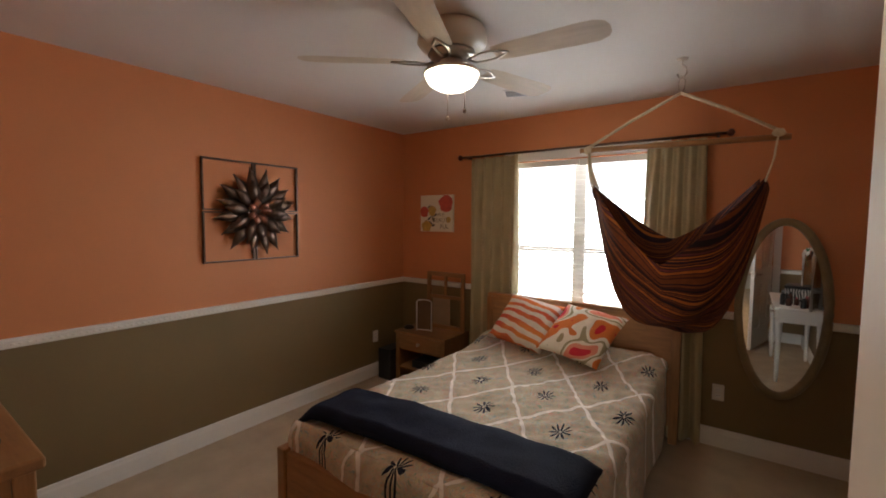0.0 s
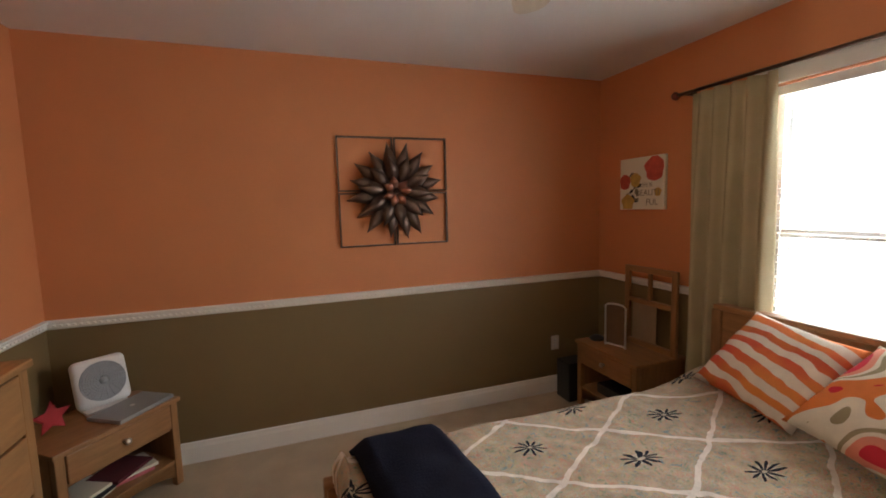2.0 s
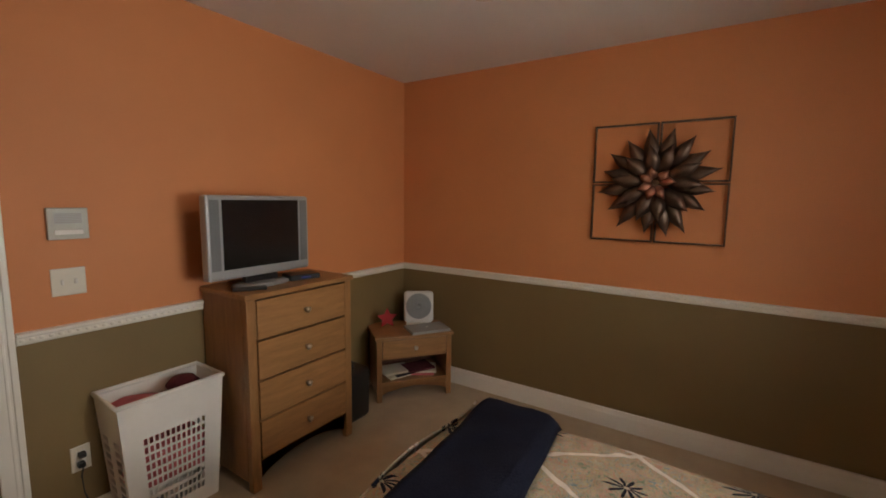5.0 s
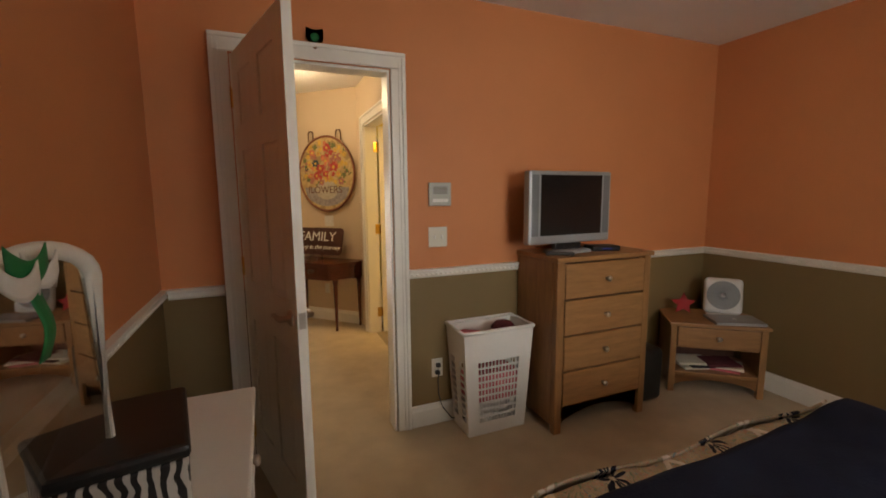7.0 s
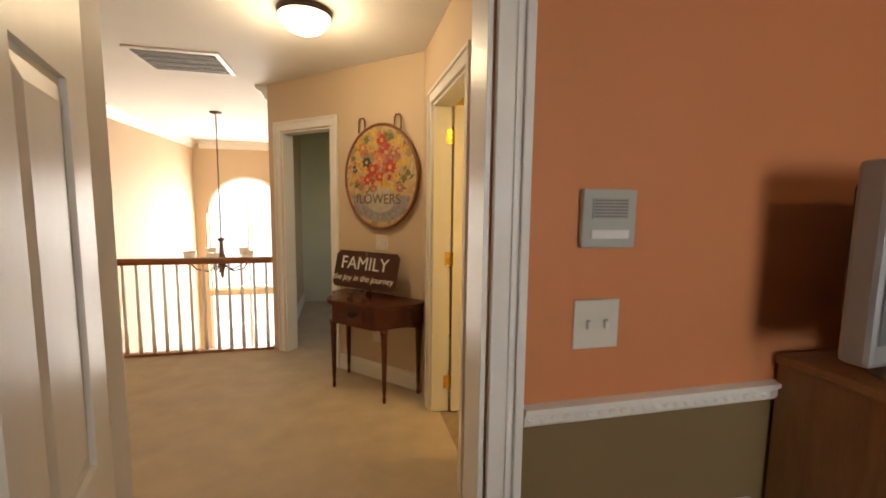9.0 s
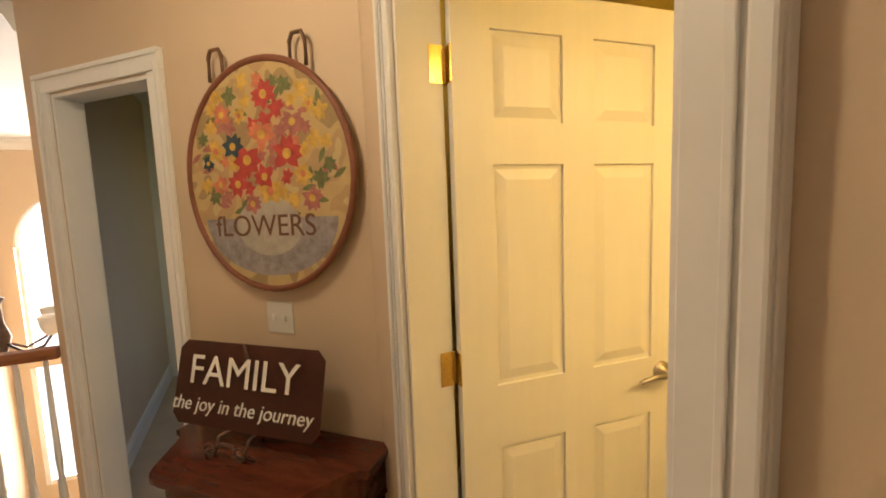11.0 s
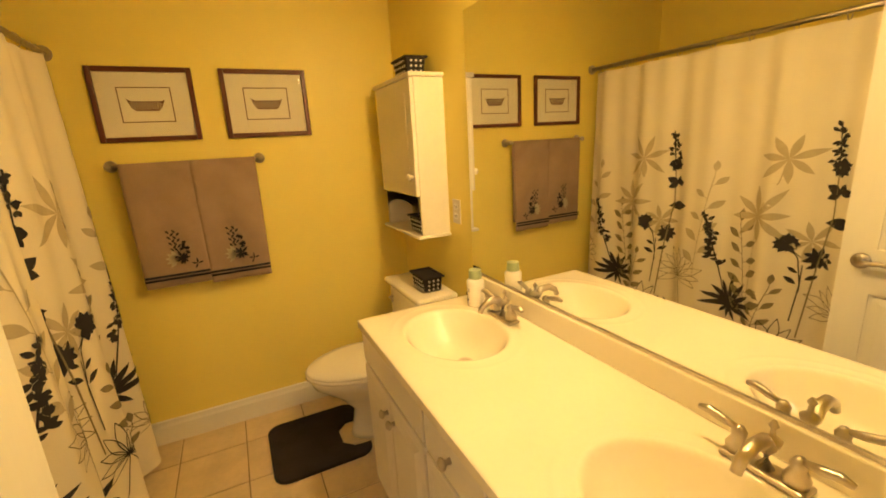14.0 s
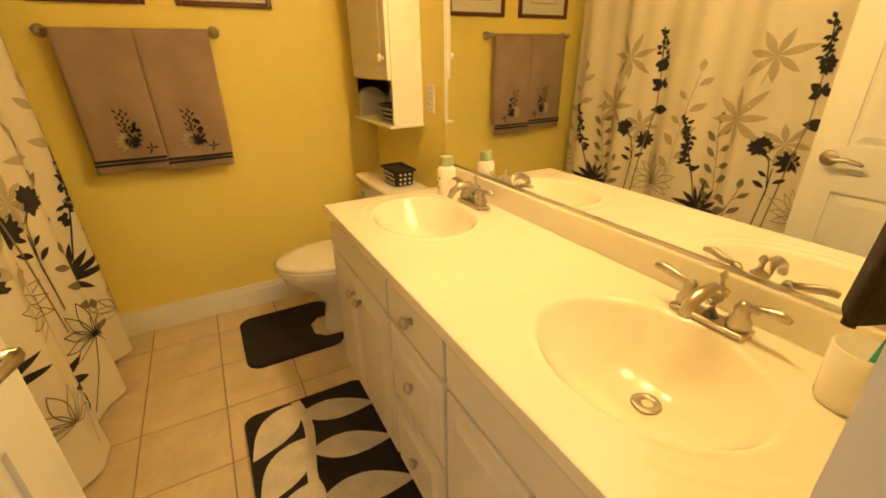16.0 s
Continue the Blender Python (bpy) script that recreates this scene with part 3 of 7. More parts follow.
window_1()
MIDW = (WIN[0] + WIN[1]) / 2
blinds(WIN[0] + 0.005, MIDW - 0.004)
blinds(MIDW + 0.004, WIN[1] - 0.005)
drape("curtain", -2.24, -1.78, 2.13, 0.03, 0.10, "pale gold-olive curtain hanging to the floor beside a bright window")
drape("curtain", -0.76, -0.40, 2.13, 0.03, 0.22, "pale gold-olive curtain hanging to the floor by the oval mirror")
rod = thing("curtain_rod", pose(-1.32, Y1 - 0.085, 2.15), "thin dark metal curtain rod with round end knobs", "curtain rod")
part("rod", cyl((-1.04, 0, 0), (1.04, 0, 0), 0.010), M_BRONZE, rod, "", True)
for sx in (-1, 1):
    part("finial", lathe([(0, -0.02), (0.014, -0.018), (0.026, 0), (0.02, 0.016), (0, 0.026)], 16, pose(sx * 1.05, 0, 0, 0, 90 * sx)), M_PICFRAME, rod, "", True)
    part("bracket", box(sx * 0.98 - 0.008, sx * 0.98 + 0.008, 0.0, 0.085, -0.012, 0.012, 0.003), M_BRONZE, rod)
outside = tagged(obj("backdrop", box(-8, 5, 9, 9.1, -6, 9), M_OUTSIDE), kind="structure")
outside2 = tagged(obj("backdrop_front", box(-6, 9, -14.1, -14, -8, 8), M_OUTSIDE), kind="structure")


def wood_bed():
    e = thing("bed", pose(-1.255, 1.67, 0), "honey oak bed with panelled headboard under the window", "bed")
    w = 0.735
    yh, yf = 1.07, -1.07
    part("headboard", box(-w, w, yh - 0.02, yh + 0.03, 0.12, 0.90, 0.008), M_OAK, e)
    part("headboard_cap", box(-w - 0.02, w + 0.02, yh - 0.035, yh + 0.045, 0.90, 0.93, 0.008), M_OAK, e)
    for sx in (-1, 1):
        part("post", box(sx * w - 0.03, sx * w + 0.03, yh - 0.03, yh + 0.04, 0, 0.899, 0.006), M_OAKV, e)
        part("post", box(sx * (w - 0.06) - 0.03, sx * (w - 0.06) + 0.03, yf - 0.03, yf + 0.03, 0, 0.47, 0.008), M_OAKV, e)
        part("side_rail", box(sx * (w - 0.07) - 0.015, sx * (w - 0.07) + 0.015, yf + 0.03, yh - 0.03, 0.16, 0.34, 0.004), M_OAK, e)
    part("footboard", box(-w + 0.09, w - 0.09, yf - 0.018, yf + 0.018, 0.12, 0.455, 0.006), M_OAK, e)
    part("mattress", box(-0.65, 0.65, yf + 0.04, yh - 0.04, 0.30, 0.53, 0.05, seg=3), M_PAPER, e)


def spread_mat():
    """Quilt print: swirls of pale colours, white crossing ribbons and dark star flowers."""
    m = mat("printed_quilt", (0.5, 0.45, 0.36), 0.9, vary=0.25, scale=18, bump=0.6, bscale=200, spec=0.15)
    n, l = nodes_of(m)
    hue = [k for k in n if k.type == "HUE_SAT"][0]
    co = n.new("ShaderNodeTexCoord")
    warp = n.new("ShaderNodeTexNoise")
    warp.inputs["Scale"].default_value = 9
    l.new(co.outputs["Object"], warp.inputs["Vector"])
    va = n.new("ShaderNodeVectorMath")
    va.operation = "MULTIPLY_ADD"
    va.inputs[1].default_value = (0.35, 0.35, 0.35)
    l.new(warp.outputs["Color"], va.inputs[0])
    l.new(co.outputs["Object"], va.inputs[2])
    sw = n.new("ShaderNodeTexNoise")
    sw.inputs["Scale"].default_value, sw.inputs["Detail"].default_value, sw.inputs["Distortion"].default_value = 26, 4, 2.2
    l.new(va.outputs[0], sw.inputs["Vector"])
    cr = n.new("ShaderNodeValToRGB")
    stops = [(0.34, (0.20, 0.27, 0.29)), (0.42, (0.50, 0.46, 0.37)), (0.46, (0.42, 0.34, 0.12)), (0.49, (0.54, 0.50, 0.41)), (0.53, (0.52, 0.17, 0.12)), (0.565, (0.50, 0.46, 0.36)), (0.64, (0.22, 0.28, 0.19))]
    while len(cr.color_ramp.elements) < len(stops):
        cr.color_ramp.elements.new(0.5)
    for el, (p, c) in zip(cr.color_ramp.elements, stops):
        el.position, el.color = p, (*c, 1)
    l.new(sw.outputs["Fac"], cr.inputs[0])
    sep = n.new("ShaderNodeSeparateXYZ")
    l.new(co.outputs["Object"], sep.inputs[0])
    wob = math_node(n, l, "MULTIPLY_ADD", warp.outputs["Fac"], 0.05, -0.025)
    a = math_node(n, l, "ADD", math_node(n, l, "MULTIPLY_ADD", sep.outputs["Y"], 0.62, sep.outputs["X"]), wob)
    b = math_node(n, l, "SUBTRACT", math_node(n, l, "MULTIPLY_ADD", sep.outputs["Y"], 0.62, wob), sep.outputs["X"])
    P = 0.42
    fa = math_node(n, l, "SUBTRACT", math_node(n, l, "FRACT", math_node(n, l, "DIVIDE", a, P)), 0.5)
    fb = math_node(n, l, "SUBTRACT", math_node(n, l, "FRACT", math_node(n, l, "DIVIDE", b, P)), 0.5)
    la = math_node(n, l, "GREATER_THAN", math_node(n, l, "ABSOLUTE", fa), 0.474)
    lb = math_node(n, l, "GREATER_THAN", math_node(n, l, "ABSOLUTE", fb), 0.474)
    line = math_node(n, l, "MAXIMUM", la, lb)
    r = math_node(n, l, "SQRT", math_node(n, l, "ADD", math_node(n, l, "POWER", fa, 2), math_node(n, l, "POWER", fb, 2)))
    th = math_node(n, l, "ARCTAN2", fa, fb)
    pet = math_node(n, l, "ABSOLUTE", math_node(n, l, "COSINE", math_node(n, l, "MULTIPLY", th, 5)))
    pet = math_node(n, l, "MULTIPLY", math_node(n, l, "POWER", pet, 1.6), 0.155)
    star = math_node(n, l, "MULTIPLY", math_node(n, l, "LESS_THAN", r, math_node(n, l, "ADD", pet, 0.015)), math_node(n, l, "GREATER_THAN", r, 0.022))
    halo = math_node(n, l, "LESS_THAN", r, 0.10)
    c1 = mix_node(n, l, math_node(n, l, "MULTIPLY", halo, 0.35), cr.outputs[0], (0.66, 0.62, 0.54))
    c2 = mix_node(n, l, line, c1, (0.74, 0.68, 0.62))
    c3 = mix_node(n, l, star, c2, (0.012, 0.016, 0.03))
    l.new(c3, hue.inputs["Color"])
    return m


def bedspread():
    e = thing("bedspread", pose(-1.255, 1.67, 0), "rumpled pale paisley bedspread with ribbon lattice and star flowers", "bedspread")

    def f(u, v):
        # u across, with drops on both sides; v from foot to head
        s = -1.12 + 2.24 * u
        y = -1.03 + 2.03 * v
        half, r = 0.70, 0.08
        top = 0.575 + 0.085 * math.exp(-((v - 0.94) / 0.11) ** 2) * (1 if abs(s) < 0.6 else 0.75)
        ax = abs(s)
        if ax < half - r:
            x, z = ax, top
        else:
            t = (ax - half + r) / (r * 1.57)
            if t < 1:
                x, z = half - r + r * math.sin(t * 1.57), top - r + r * math.cos(t * 1.57)
            else:
                x, z = half + 0.012 * math.sin(9 * y + 2 * u) + 0.02 * (t - 1) * 0.2, top - r - (t - 1) * r * 1.57
        rough = 0.5 + 0.9 * max(0.0, min(1.0, s + 0.25))
        wr = 0.012 * noise.noise(Vector((s * 4, y * 3, 1.3))) + rough * (0.012 * noise.noise(Vector((s * 5 + y * 5, (y - s) * 14, 4.0))) + 0.005 * noise.noise(Vector((s * 18, y * 16, 2.0))))
        return (math.copysign(x, s), y, z + wr)
    part("quilt", sheet(f, 110, 120, 0.012), spread_mat(), e, "", True)

    def g(u, v):
        x = -0.66 + 1.32 * u
        d = v * 0.22
        return (x, -1.035 + 0.018 * math.sin(9 * x) - 0.035 * min(1, v * 4), 0.59 - d + 0.01 * math.sin(14 * x) * v)
    part("foot_drop", sheet(g, 50, 10, 0.01), spread_mat(), e, "", True)


def throw_blanket():
    e = thing("throw_blanket", pose(-1.215, 0.885, 0), "folded navy blue fleece throw across the bed foot", "blanket")

    def f(u, v):
        s = -0.73 + 1.37 * u
        y = -0.19 + 0.36 * v + 0.07 * (u - 0.3) + 0.02 * math.sin(4 * u)
        bulge = 0.055 * min(1, (1 - abs(2 * v - 1)) * 4) ** 0.5 + 0.012 * noise.noise(Vector((s * 6, y * 8, 7)))
        edge = min(1, min(u, 1 - u) * 22) ** 0.5
        drop = 0.035 * max(0, 1 - u * 16)
        return (s, y, 0.595 + bulge * edge - drop)
    part("fleece", sheet(f, 60, 24, 0.02), M_NAVY, e, "", True)


def pillow_bm(w, h, t, seed):
    bm = bmesh.new()
    n = 18
    grid = {}
    for side in (1, -1):
        for i in range(n + 1):
            for j in range(n + 1):
                u, v = -1 + 2 * i / n, -1 + 2 * j / n
                edge = i in (0, n) or j in (0, n)
                if edge and side < 0:
                    grid[side, i, j] = grid[1, i, j]
                    continue
                pin = 1 - 0.07 * (1 - u * u) * (v * v) ** 2 if True else 1
                pinx = 1 - 0.07 * (1 - v * v) * (u * u) ** 2
                puff = ((1 - u * u) * (1 - v * v)) ** 0.42 * t / 2
                puff += 0.006 * noise.noise(Vector((u * 3, v * 3, seed))) * (0 if edge else 1)
                grid[side, i, j] = bm.verts.new((u * w / 2 * pinx, v * h / 2 * pin, side * puff))
        for i in range(n):
            for j in range(n):
                q = [grid[side, i, j], grid[side, i + 1, j], grid[side, i + 1, j + 1], grid[side, i, j + 1]]
                bm.faces.new(q if side > 0 else q[::-1])
    return bm


def stripe_mat():
    m = mat("orange_striped_cotton", (0.7, 0.6, 0.48), 0.9, vary=0.08, scale=20, bump=0.5, bscale=260, spec=0.15)
    n, l = nodes_of(m)
    hue = [k for k in n if k.type == "HUE_SAT"][0]
    co, no = n.new("ShaderNodeTexCoord"), n.new("ShaderNodeTexNoise")
    no.inputs["Scale"].default_value = 5
    l.new(co.outputs["Object"], no.inputs["Vector"])
    sep = n.new("ShaderNodeSeparateXYZ")
    l.new(co.outputs["Object"], sep.inputs[0])
    a = math_node(n, l, "MULTIPLY_ADD", no.outputs["Fac"], 0.09, sep.outputs["Y"])
    a = math_node(n, l, "MULTIPLY_ADD", sep.outputs["X"], 0.12, a)
    fr = math_node(n, l, "FRACT", math_node(n, l, "MULTIPLY", a, 13.5))
    st = math_node(n, l, "GREATER_THAN", fr, 0.50)
    n2 = n.new("ShaderNodeTexNoise")
    n2.inputs["Scale"].default_value = 4
    l.new(co.outputs["Object"], n2.inputs["Vector"])
    red = mix_node(n, l, math_node(n, l, "MULTIPLY_ADD", n2.outputs["Fac"], 3.2, -1.1), (0.60, 0.10, 0.06), (0.68, 0.24, 0.06))
    l.new(mix_node(n, l, st, (0.70, 0.62, 0.52), red), hue.inputs["Color"])
    return m


def floral_mat(name, scale, stops, base=(0.68, 0.60, 0.47)):
    m = mat(name, base, 0.9, vary=0.1, scale=20, bump=0.4, bscale=260, spec=0.15)
    n, l = nodes_of(m)
    hue = [k for k in n if k.type == "HUE_SAT"][0]
    co, no = n.new("ShaderNodeTexCoord"), n.new("ShaderNodeTexNoise")
    no.inputs["Scale"].default_value, no.inputs["Detail"].default_value, no.inputs["Distortion"].default_value = scale, 0.8, 0.35
    l.new(co.outputs["Object"], no.inputs["Vector"])
    cr = n.new("ShaderNodeValToRGB")
    cr.color_ramp.interpolation = "CONSTANT"
    while len(cr.color_ramp.elements) < len(stops):
        cr.color_ramp.elements.new(0.5)
    for el, (p, c) in zip(cr.color_ramp.elements, stops):
        el.position, el.color = p, (*c, 1)
    l.new(no.outputs["Fac"], cr.inputs[0])
    l.new(cr.outputs[0], hue.inputs["Color"])
    return m


wood_bed()
bedspread()
throw_blanket()
M_STRIPE = stripe_mat()
M_POPPY = floral_mat("red_poppy_cotton", 4.2, [(0, (0.50, 0.02, 0.03)), (0.36, (0.60, 0.17, 0.04)), (0.45, (0.68, 0.61, 0.49)), (0.51, (0.30, 0.25, 0.15)), (0.545, (0.68, 0.60, 0.47)), (0.58, (0.66, 0.24, 0.16)), (0.65, (0.55, 0.03, 0.05))])
p = thing("throw_pillow", pose(-1.52, 2.42, 0.60), "square cream pillow with orange and red stripes", "pillow", "throw pillows")
part("cushion", pillow_bm(0.47, 0.45, 0.15, 1), M_STRIPE, p, "", True).matrix_local = pose(0, 0.02, 0.185, 42, 6, -6)
p = thing("throw_pillow", pose(-1.07, 2.35, 0.60), "square cream pillow with large red and orange flowers", "pillow", "throw pillows")
part("cushion", pillow_bm(0.48, 0.47, 0.15, 5), M_POPPY, p, "", True).matrix_local = pose(0, 0.02, 0.18, 36, 4, -14)


def knob(bm, m):
    return lathe([(0, 0), (0.009, 0), (0.007, 0.012), (0.015, 0.018), (0.017, 0.024), (0.010, 0.031), (0, 0.032)], 14, m, bm)


def dresser():
    w, d, h = 0.69, 0.40, 1.035
    e = thing("dresser", pose(-1.765, -0.76, 0), "honey oak four-drawer chest of drawers with arched apron", "dresser")
    part("top", box(-w / 2 - 0.012, w / 2 + 0.012, 0, d + 0.015, h - 0.028, h, 0.006), M_OAK, e)
    for sx in (-1, 1):
        bm = box(sx * (w / 2) - (0.022 if sx > 0 else 0), sx * (w / 2) + (0 if sx > 0 else 0.022), 0.0, d - 0.04, 0.05, h - 0.0285, 0.002)
        part("side_panel", bm, M_OAKV, e)
        bm = box(sx * (w / 2) - (0.05 if sx > 0 else 0), sx * (w / 2) + (0 if sx > 0 else 0.05), d - 0.0395, d, 0, h - 0.0285, 0.004)
        part("corner_post", bm, M_OAKV, e)
        part("back_leg", box(sx * (w / 2 - 0.03) - 0.02, sx * (w / 2 - 0.03) + 0.02, 0.0, 0.04, 0, 0.0495, 0.003), M_OAKV, e)
    part("carcass", box(-w / 2 + 0.023, w / 2 - 0.023, 0.005, d - 0.05, 0.13, h - 0.03), M_DARKWOOD, e)
    for i in range(4):
        z0 = 0.165 + i * 0.2105
        dr = part("drawer", box(-w / 2 + 0.054, w / 2 - 0.054, d - 0.03, d + 0.004, z0, z0 + 0.20, 0.005), M_OAK, e)
        part("knob", knob(None, pose(0, d + 0.004, z0 + 0.10, -90)), M_NICKEL, dr, "small dark nickel knob", True)
    own = bmesh.new()
    n = 14
    lo = [own.verts.new((-w / 2 + 0.0505 + (w - 0.101) * i / n, d - 0.02, 0.045 + 0.075 * math.sin(math.pi * i / n) ** 0.7)) for i in range(n + 1)]
    hi = [own.verts.new((v.co.x, d - 0.02, 0.16)) for v in lo]
    for i in range(n):
        own.faces.new((lo[i], lo[i + 1], hi[i + 1], hi[i]))
    bmesh.ops.solidify(own, geom=own.faces[:], thickness=0.018)
    part("apron", own, M_OAK, e)


def nightstand(m, label):
    w, d, h = 0.58, 0.40, 0.50
    e = thing("nightstand", m, label, "nightstand", "bedside tables")
    part("top", box(-w / 2 - 0.012, w / 2 + 0.012, -d, 0.015, h - 0.024, h, 0.005), M_OAK, e)
    for sx in (-1, 1):
        part("side_panel", box(sx * (w / 2) - (0.02 if sx > 0 else 0), sx * (w / 2) + (0 if sx > 0 else 0.02), -d + 0.01, -0.0405, 0.05, h - 0.0245, 0.002), M_OAKV, e)
        for y0, y1 in ((-0.04, 0.0), (-d, -d + 0.04)):
            part("leg", box(sx * (w / 2) - (0.04 if sx > 0 else 0), sx * (w / 2) + (0 if sx > 0 else 0.04), y0, y1, 0, h - 0.025, 0.004), M_OAKV, e)
    part("back_panel", box(-w / 2 + 0.021, w / 2 - 0.021, -d + 0.012, -d + 0.022, 0.10, h - 0.026), M_DARKWOOD, e)
    part("shelf", box(-w / 2 + 0.021, w / 2 - 0.021, -d + 0.024, -0.005, 0.13, 0.15, 0.002), M_OAK, e)
    part("divider", box(-w / 2 + 0.021, w / 2 - 0.021, -d + 0.024, -0.02, 0.318, 0.332, 0.002), M_OAK, e)
    dr = part("drawer", box(-w / 2 + 0.044, w / 2 - 0.044, -0.025, 0.004, 0.336, h - 0.03, 0.005), M_OAK, e)
    part("knob", knob(None, pose(0, 0.004, 0.405, -90)), M_NICKEL, dr, "small nickel knob", True)
    own = bmesh.new()
    n = 12
    lo = [own.verts.new((-w / 2 + 0.041 + (w - 0.082) * i / n, -0.008, 0.05 + 0.05 * math.sin(math.pi * i / n) ** 0.7)) for i in range(n + 1)]
    hi = [own.verts.new((v.co.x, -0.008, 0.129)) for v in lo]
    for i in range(n):
        own.faces.new((lo[i], lo[i + 1], hi[i + 1], hi[i]))
    bmesh.ops.solidify(own, geom=own.faces[:], thickness=0.016)
    part("apron", own, M_OAK, e)
    return e


dresser()
NS = pose(-2.73, -0.325, 0, 0, 0, -38)
nightstand(NS, "honey oak nightstand set across the corner with papers on its shelf")
NN = pose(-2.60, 2.47, 0, 0, 0, 180)
nightstand(NN, "honey oak nightstand beside the bed under the small canvas")


def television():
    e = thing("television", pose(-1.64, -0.56, 1.035, 0, 0, 3), "silver flat-screen television standing on the dresser", "television")
    bm = box(-0.31, 0.31, -0.03, 0.03, 0.055, 0.478, 0.012)
    part("housing", bm, M_SILVER, e)
    part("back_shell", box(-0.24, 0.24, -0.075, -0.0305, 0.14, 0.44, 0.015), M_BLACK, e)
    part("screen", box(-0.232, 0.232, 0.0305, 0.033, 0.105, 0.455, 0.001), M_SCREEN, e, "dark switched-off screen")
    for sx in (-1, 1):
        part("speaker_strip", box(sx * 0.27 - 0.024, sx * 0.27 + 0.024, 0.0305, 0.033, 0.105, 0.455, 0.001), mat("speaker_grey", (0.16, 0.17, 0.18), 0.6, bump=0.8, bscale=300), e)
    part("neck", box(-0.10, 0.10, -0.03, 0.01, 0.018, 0.0548, 0.006), M_BLACK, e)
    part("foot", lathe([(0, 0), (0.17, 0), (0.165, 0.012), (0.09, 0.018), (0, 0.019)], 32, None, None, 1, 0.6), M_SILVER, e, "", True)


television()
e = thing("set_top_box", pose(-1.87, -0.52, 1.035, 0, 0, -12), "small black set-top box on the dresser", "electronics")
part("case", box(-0.09, 0.09, -0.06, 0.06, 0, 0.03, 0.005), M_BLACK, e)
part("display", box(-0.03, 0.03, 0.0605, 0.062, 0.01, 0.02), mat("blue_display", (0.02, 0.04, 0.25), 0.3, bump=0), e)
e = thing("remote_control", pose(-1.50, -0.45, 1.035, 0, 0, 60), "black remote control lying on the dresser", "remote")
part("case", box(-0.022, 0.022, -0.08, 0.08, 0, 0.018, 0.006), M_BLACK, e)


def ceiling_fan():
    e = thing("ceiling_fan", pose(-1.33, 1.12, CEIL) @ Matrix.Diagonal((1.1, 1.1, 0.8, 1)), "whitewashed five-blade ceiling fan with a lit glass bowl", "ceiling fan")
    part("motor_housing", lathe([(0, 0), (0.13, 0), (0.145, -0.03), (0.15, -0.09), (0.135, -0.115), (0.11, -0.13), (0.075, -0.14), (0, -0.14)], 36), M_CREAM, e, "", True)
    part("vent_ring", lathe([(0.05, -0.141), (0.10, -0.141), (0.105, -0.16), (0.085, -0.185), (0.05, -0.19)], 28), M_NICKEL, e, "", True)
    part("light_fitter", lathe([(0.0, -0.19), (0.05, -0.19), (0.06, -0.215), (0.115, -0.245), (0.122, -0.265), (0, -0.266)], 32), M_CREAM, e, "", True)
    bowl = part("glass_bowl", lathe([(0.116, -0.267), (0.112, -0.29), (0.095, -0.325), (0.06, -0.352), (0.02, -0.362), (0.0, -0.363)], 32), M_LAMPGLASS, e, "glowing frosted glass bowl", True)
    bowl.visible_shadow = False
    for x, y, ln, mt in ((0.0, -0.03, 0.17, M_CREAM), (0.035, 0.05, 0.11, M_BRONZE)):
        bm = cyl((x, y, -0.345), (x, y, -0.345 - ln), 0.0018, seg=6)
        lathe([(0, 0), (0.006, -0.003), (0.009, -0.018), (0.003, -0.028), (0, -0.03)], 10, pose(x, y, -0.345 - ln), bm)
        part("pull_chain", bm, mt, e, "", True)
    for k in range(5):
        a = 3 + 72 * k
        out = [(0.20, 0.050), (0.26, 0.058), (0.40, 0.064), (0.54, 0.070), (0.60, 0.068), (0.635, 0.050), (0.648, 0.020)]
        own = bmesh.new()
        vs = [own.verts.new((x, y, 0)) for x, y in out] + [own.verts.new((x, -y, 0)) for x, y in out[::-1]]
        n = len(vs)
        for i in range(len(out) - 1):
            own.faces.new((vs[i], vs[i + 1], vs[n - 2 - i], vs[n - 1 - i]))
        bmesh.ops.solidify(own, geom=own.faces[:], thickness=0.007)
        bl = part("blade", own, M_FANWOOD, e)
        bl.matrix_local = pose(0, 0, -0.20, 0, 0, a) @ pose(0, 0, 0, -13)
        bm = tube([(0.08, 0, 0.0), (0.11, 0.02, -0.012), (0.15, 0.03, -0.008), (0.20, 0.03, -0.006), (0.26, 0.0, -0.006)], 0.006, 8)
        tube([(0.08, 0, 0.0), (0.11, -0.02, -0.012), (0.15, -0.03, -0.008), (0.20, -0.03, -0.006), (0.26, 0.0, -0.006)], 0.006, 8, bm)
        br = part("bracket", bm, M_NICKEL, bl, "scrolled metal blade bracket", True)


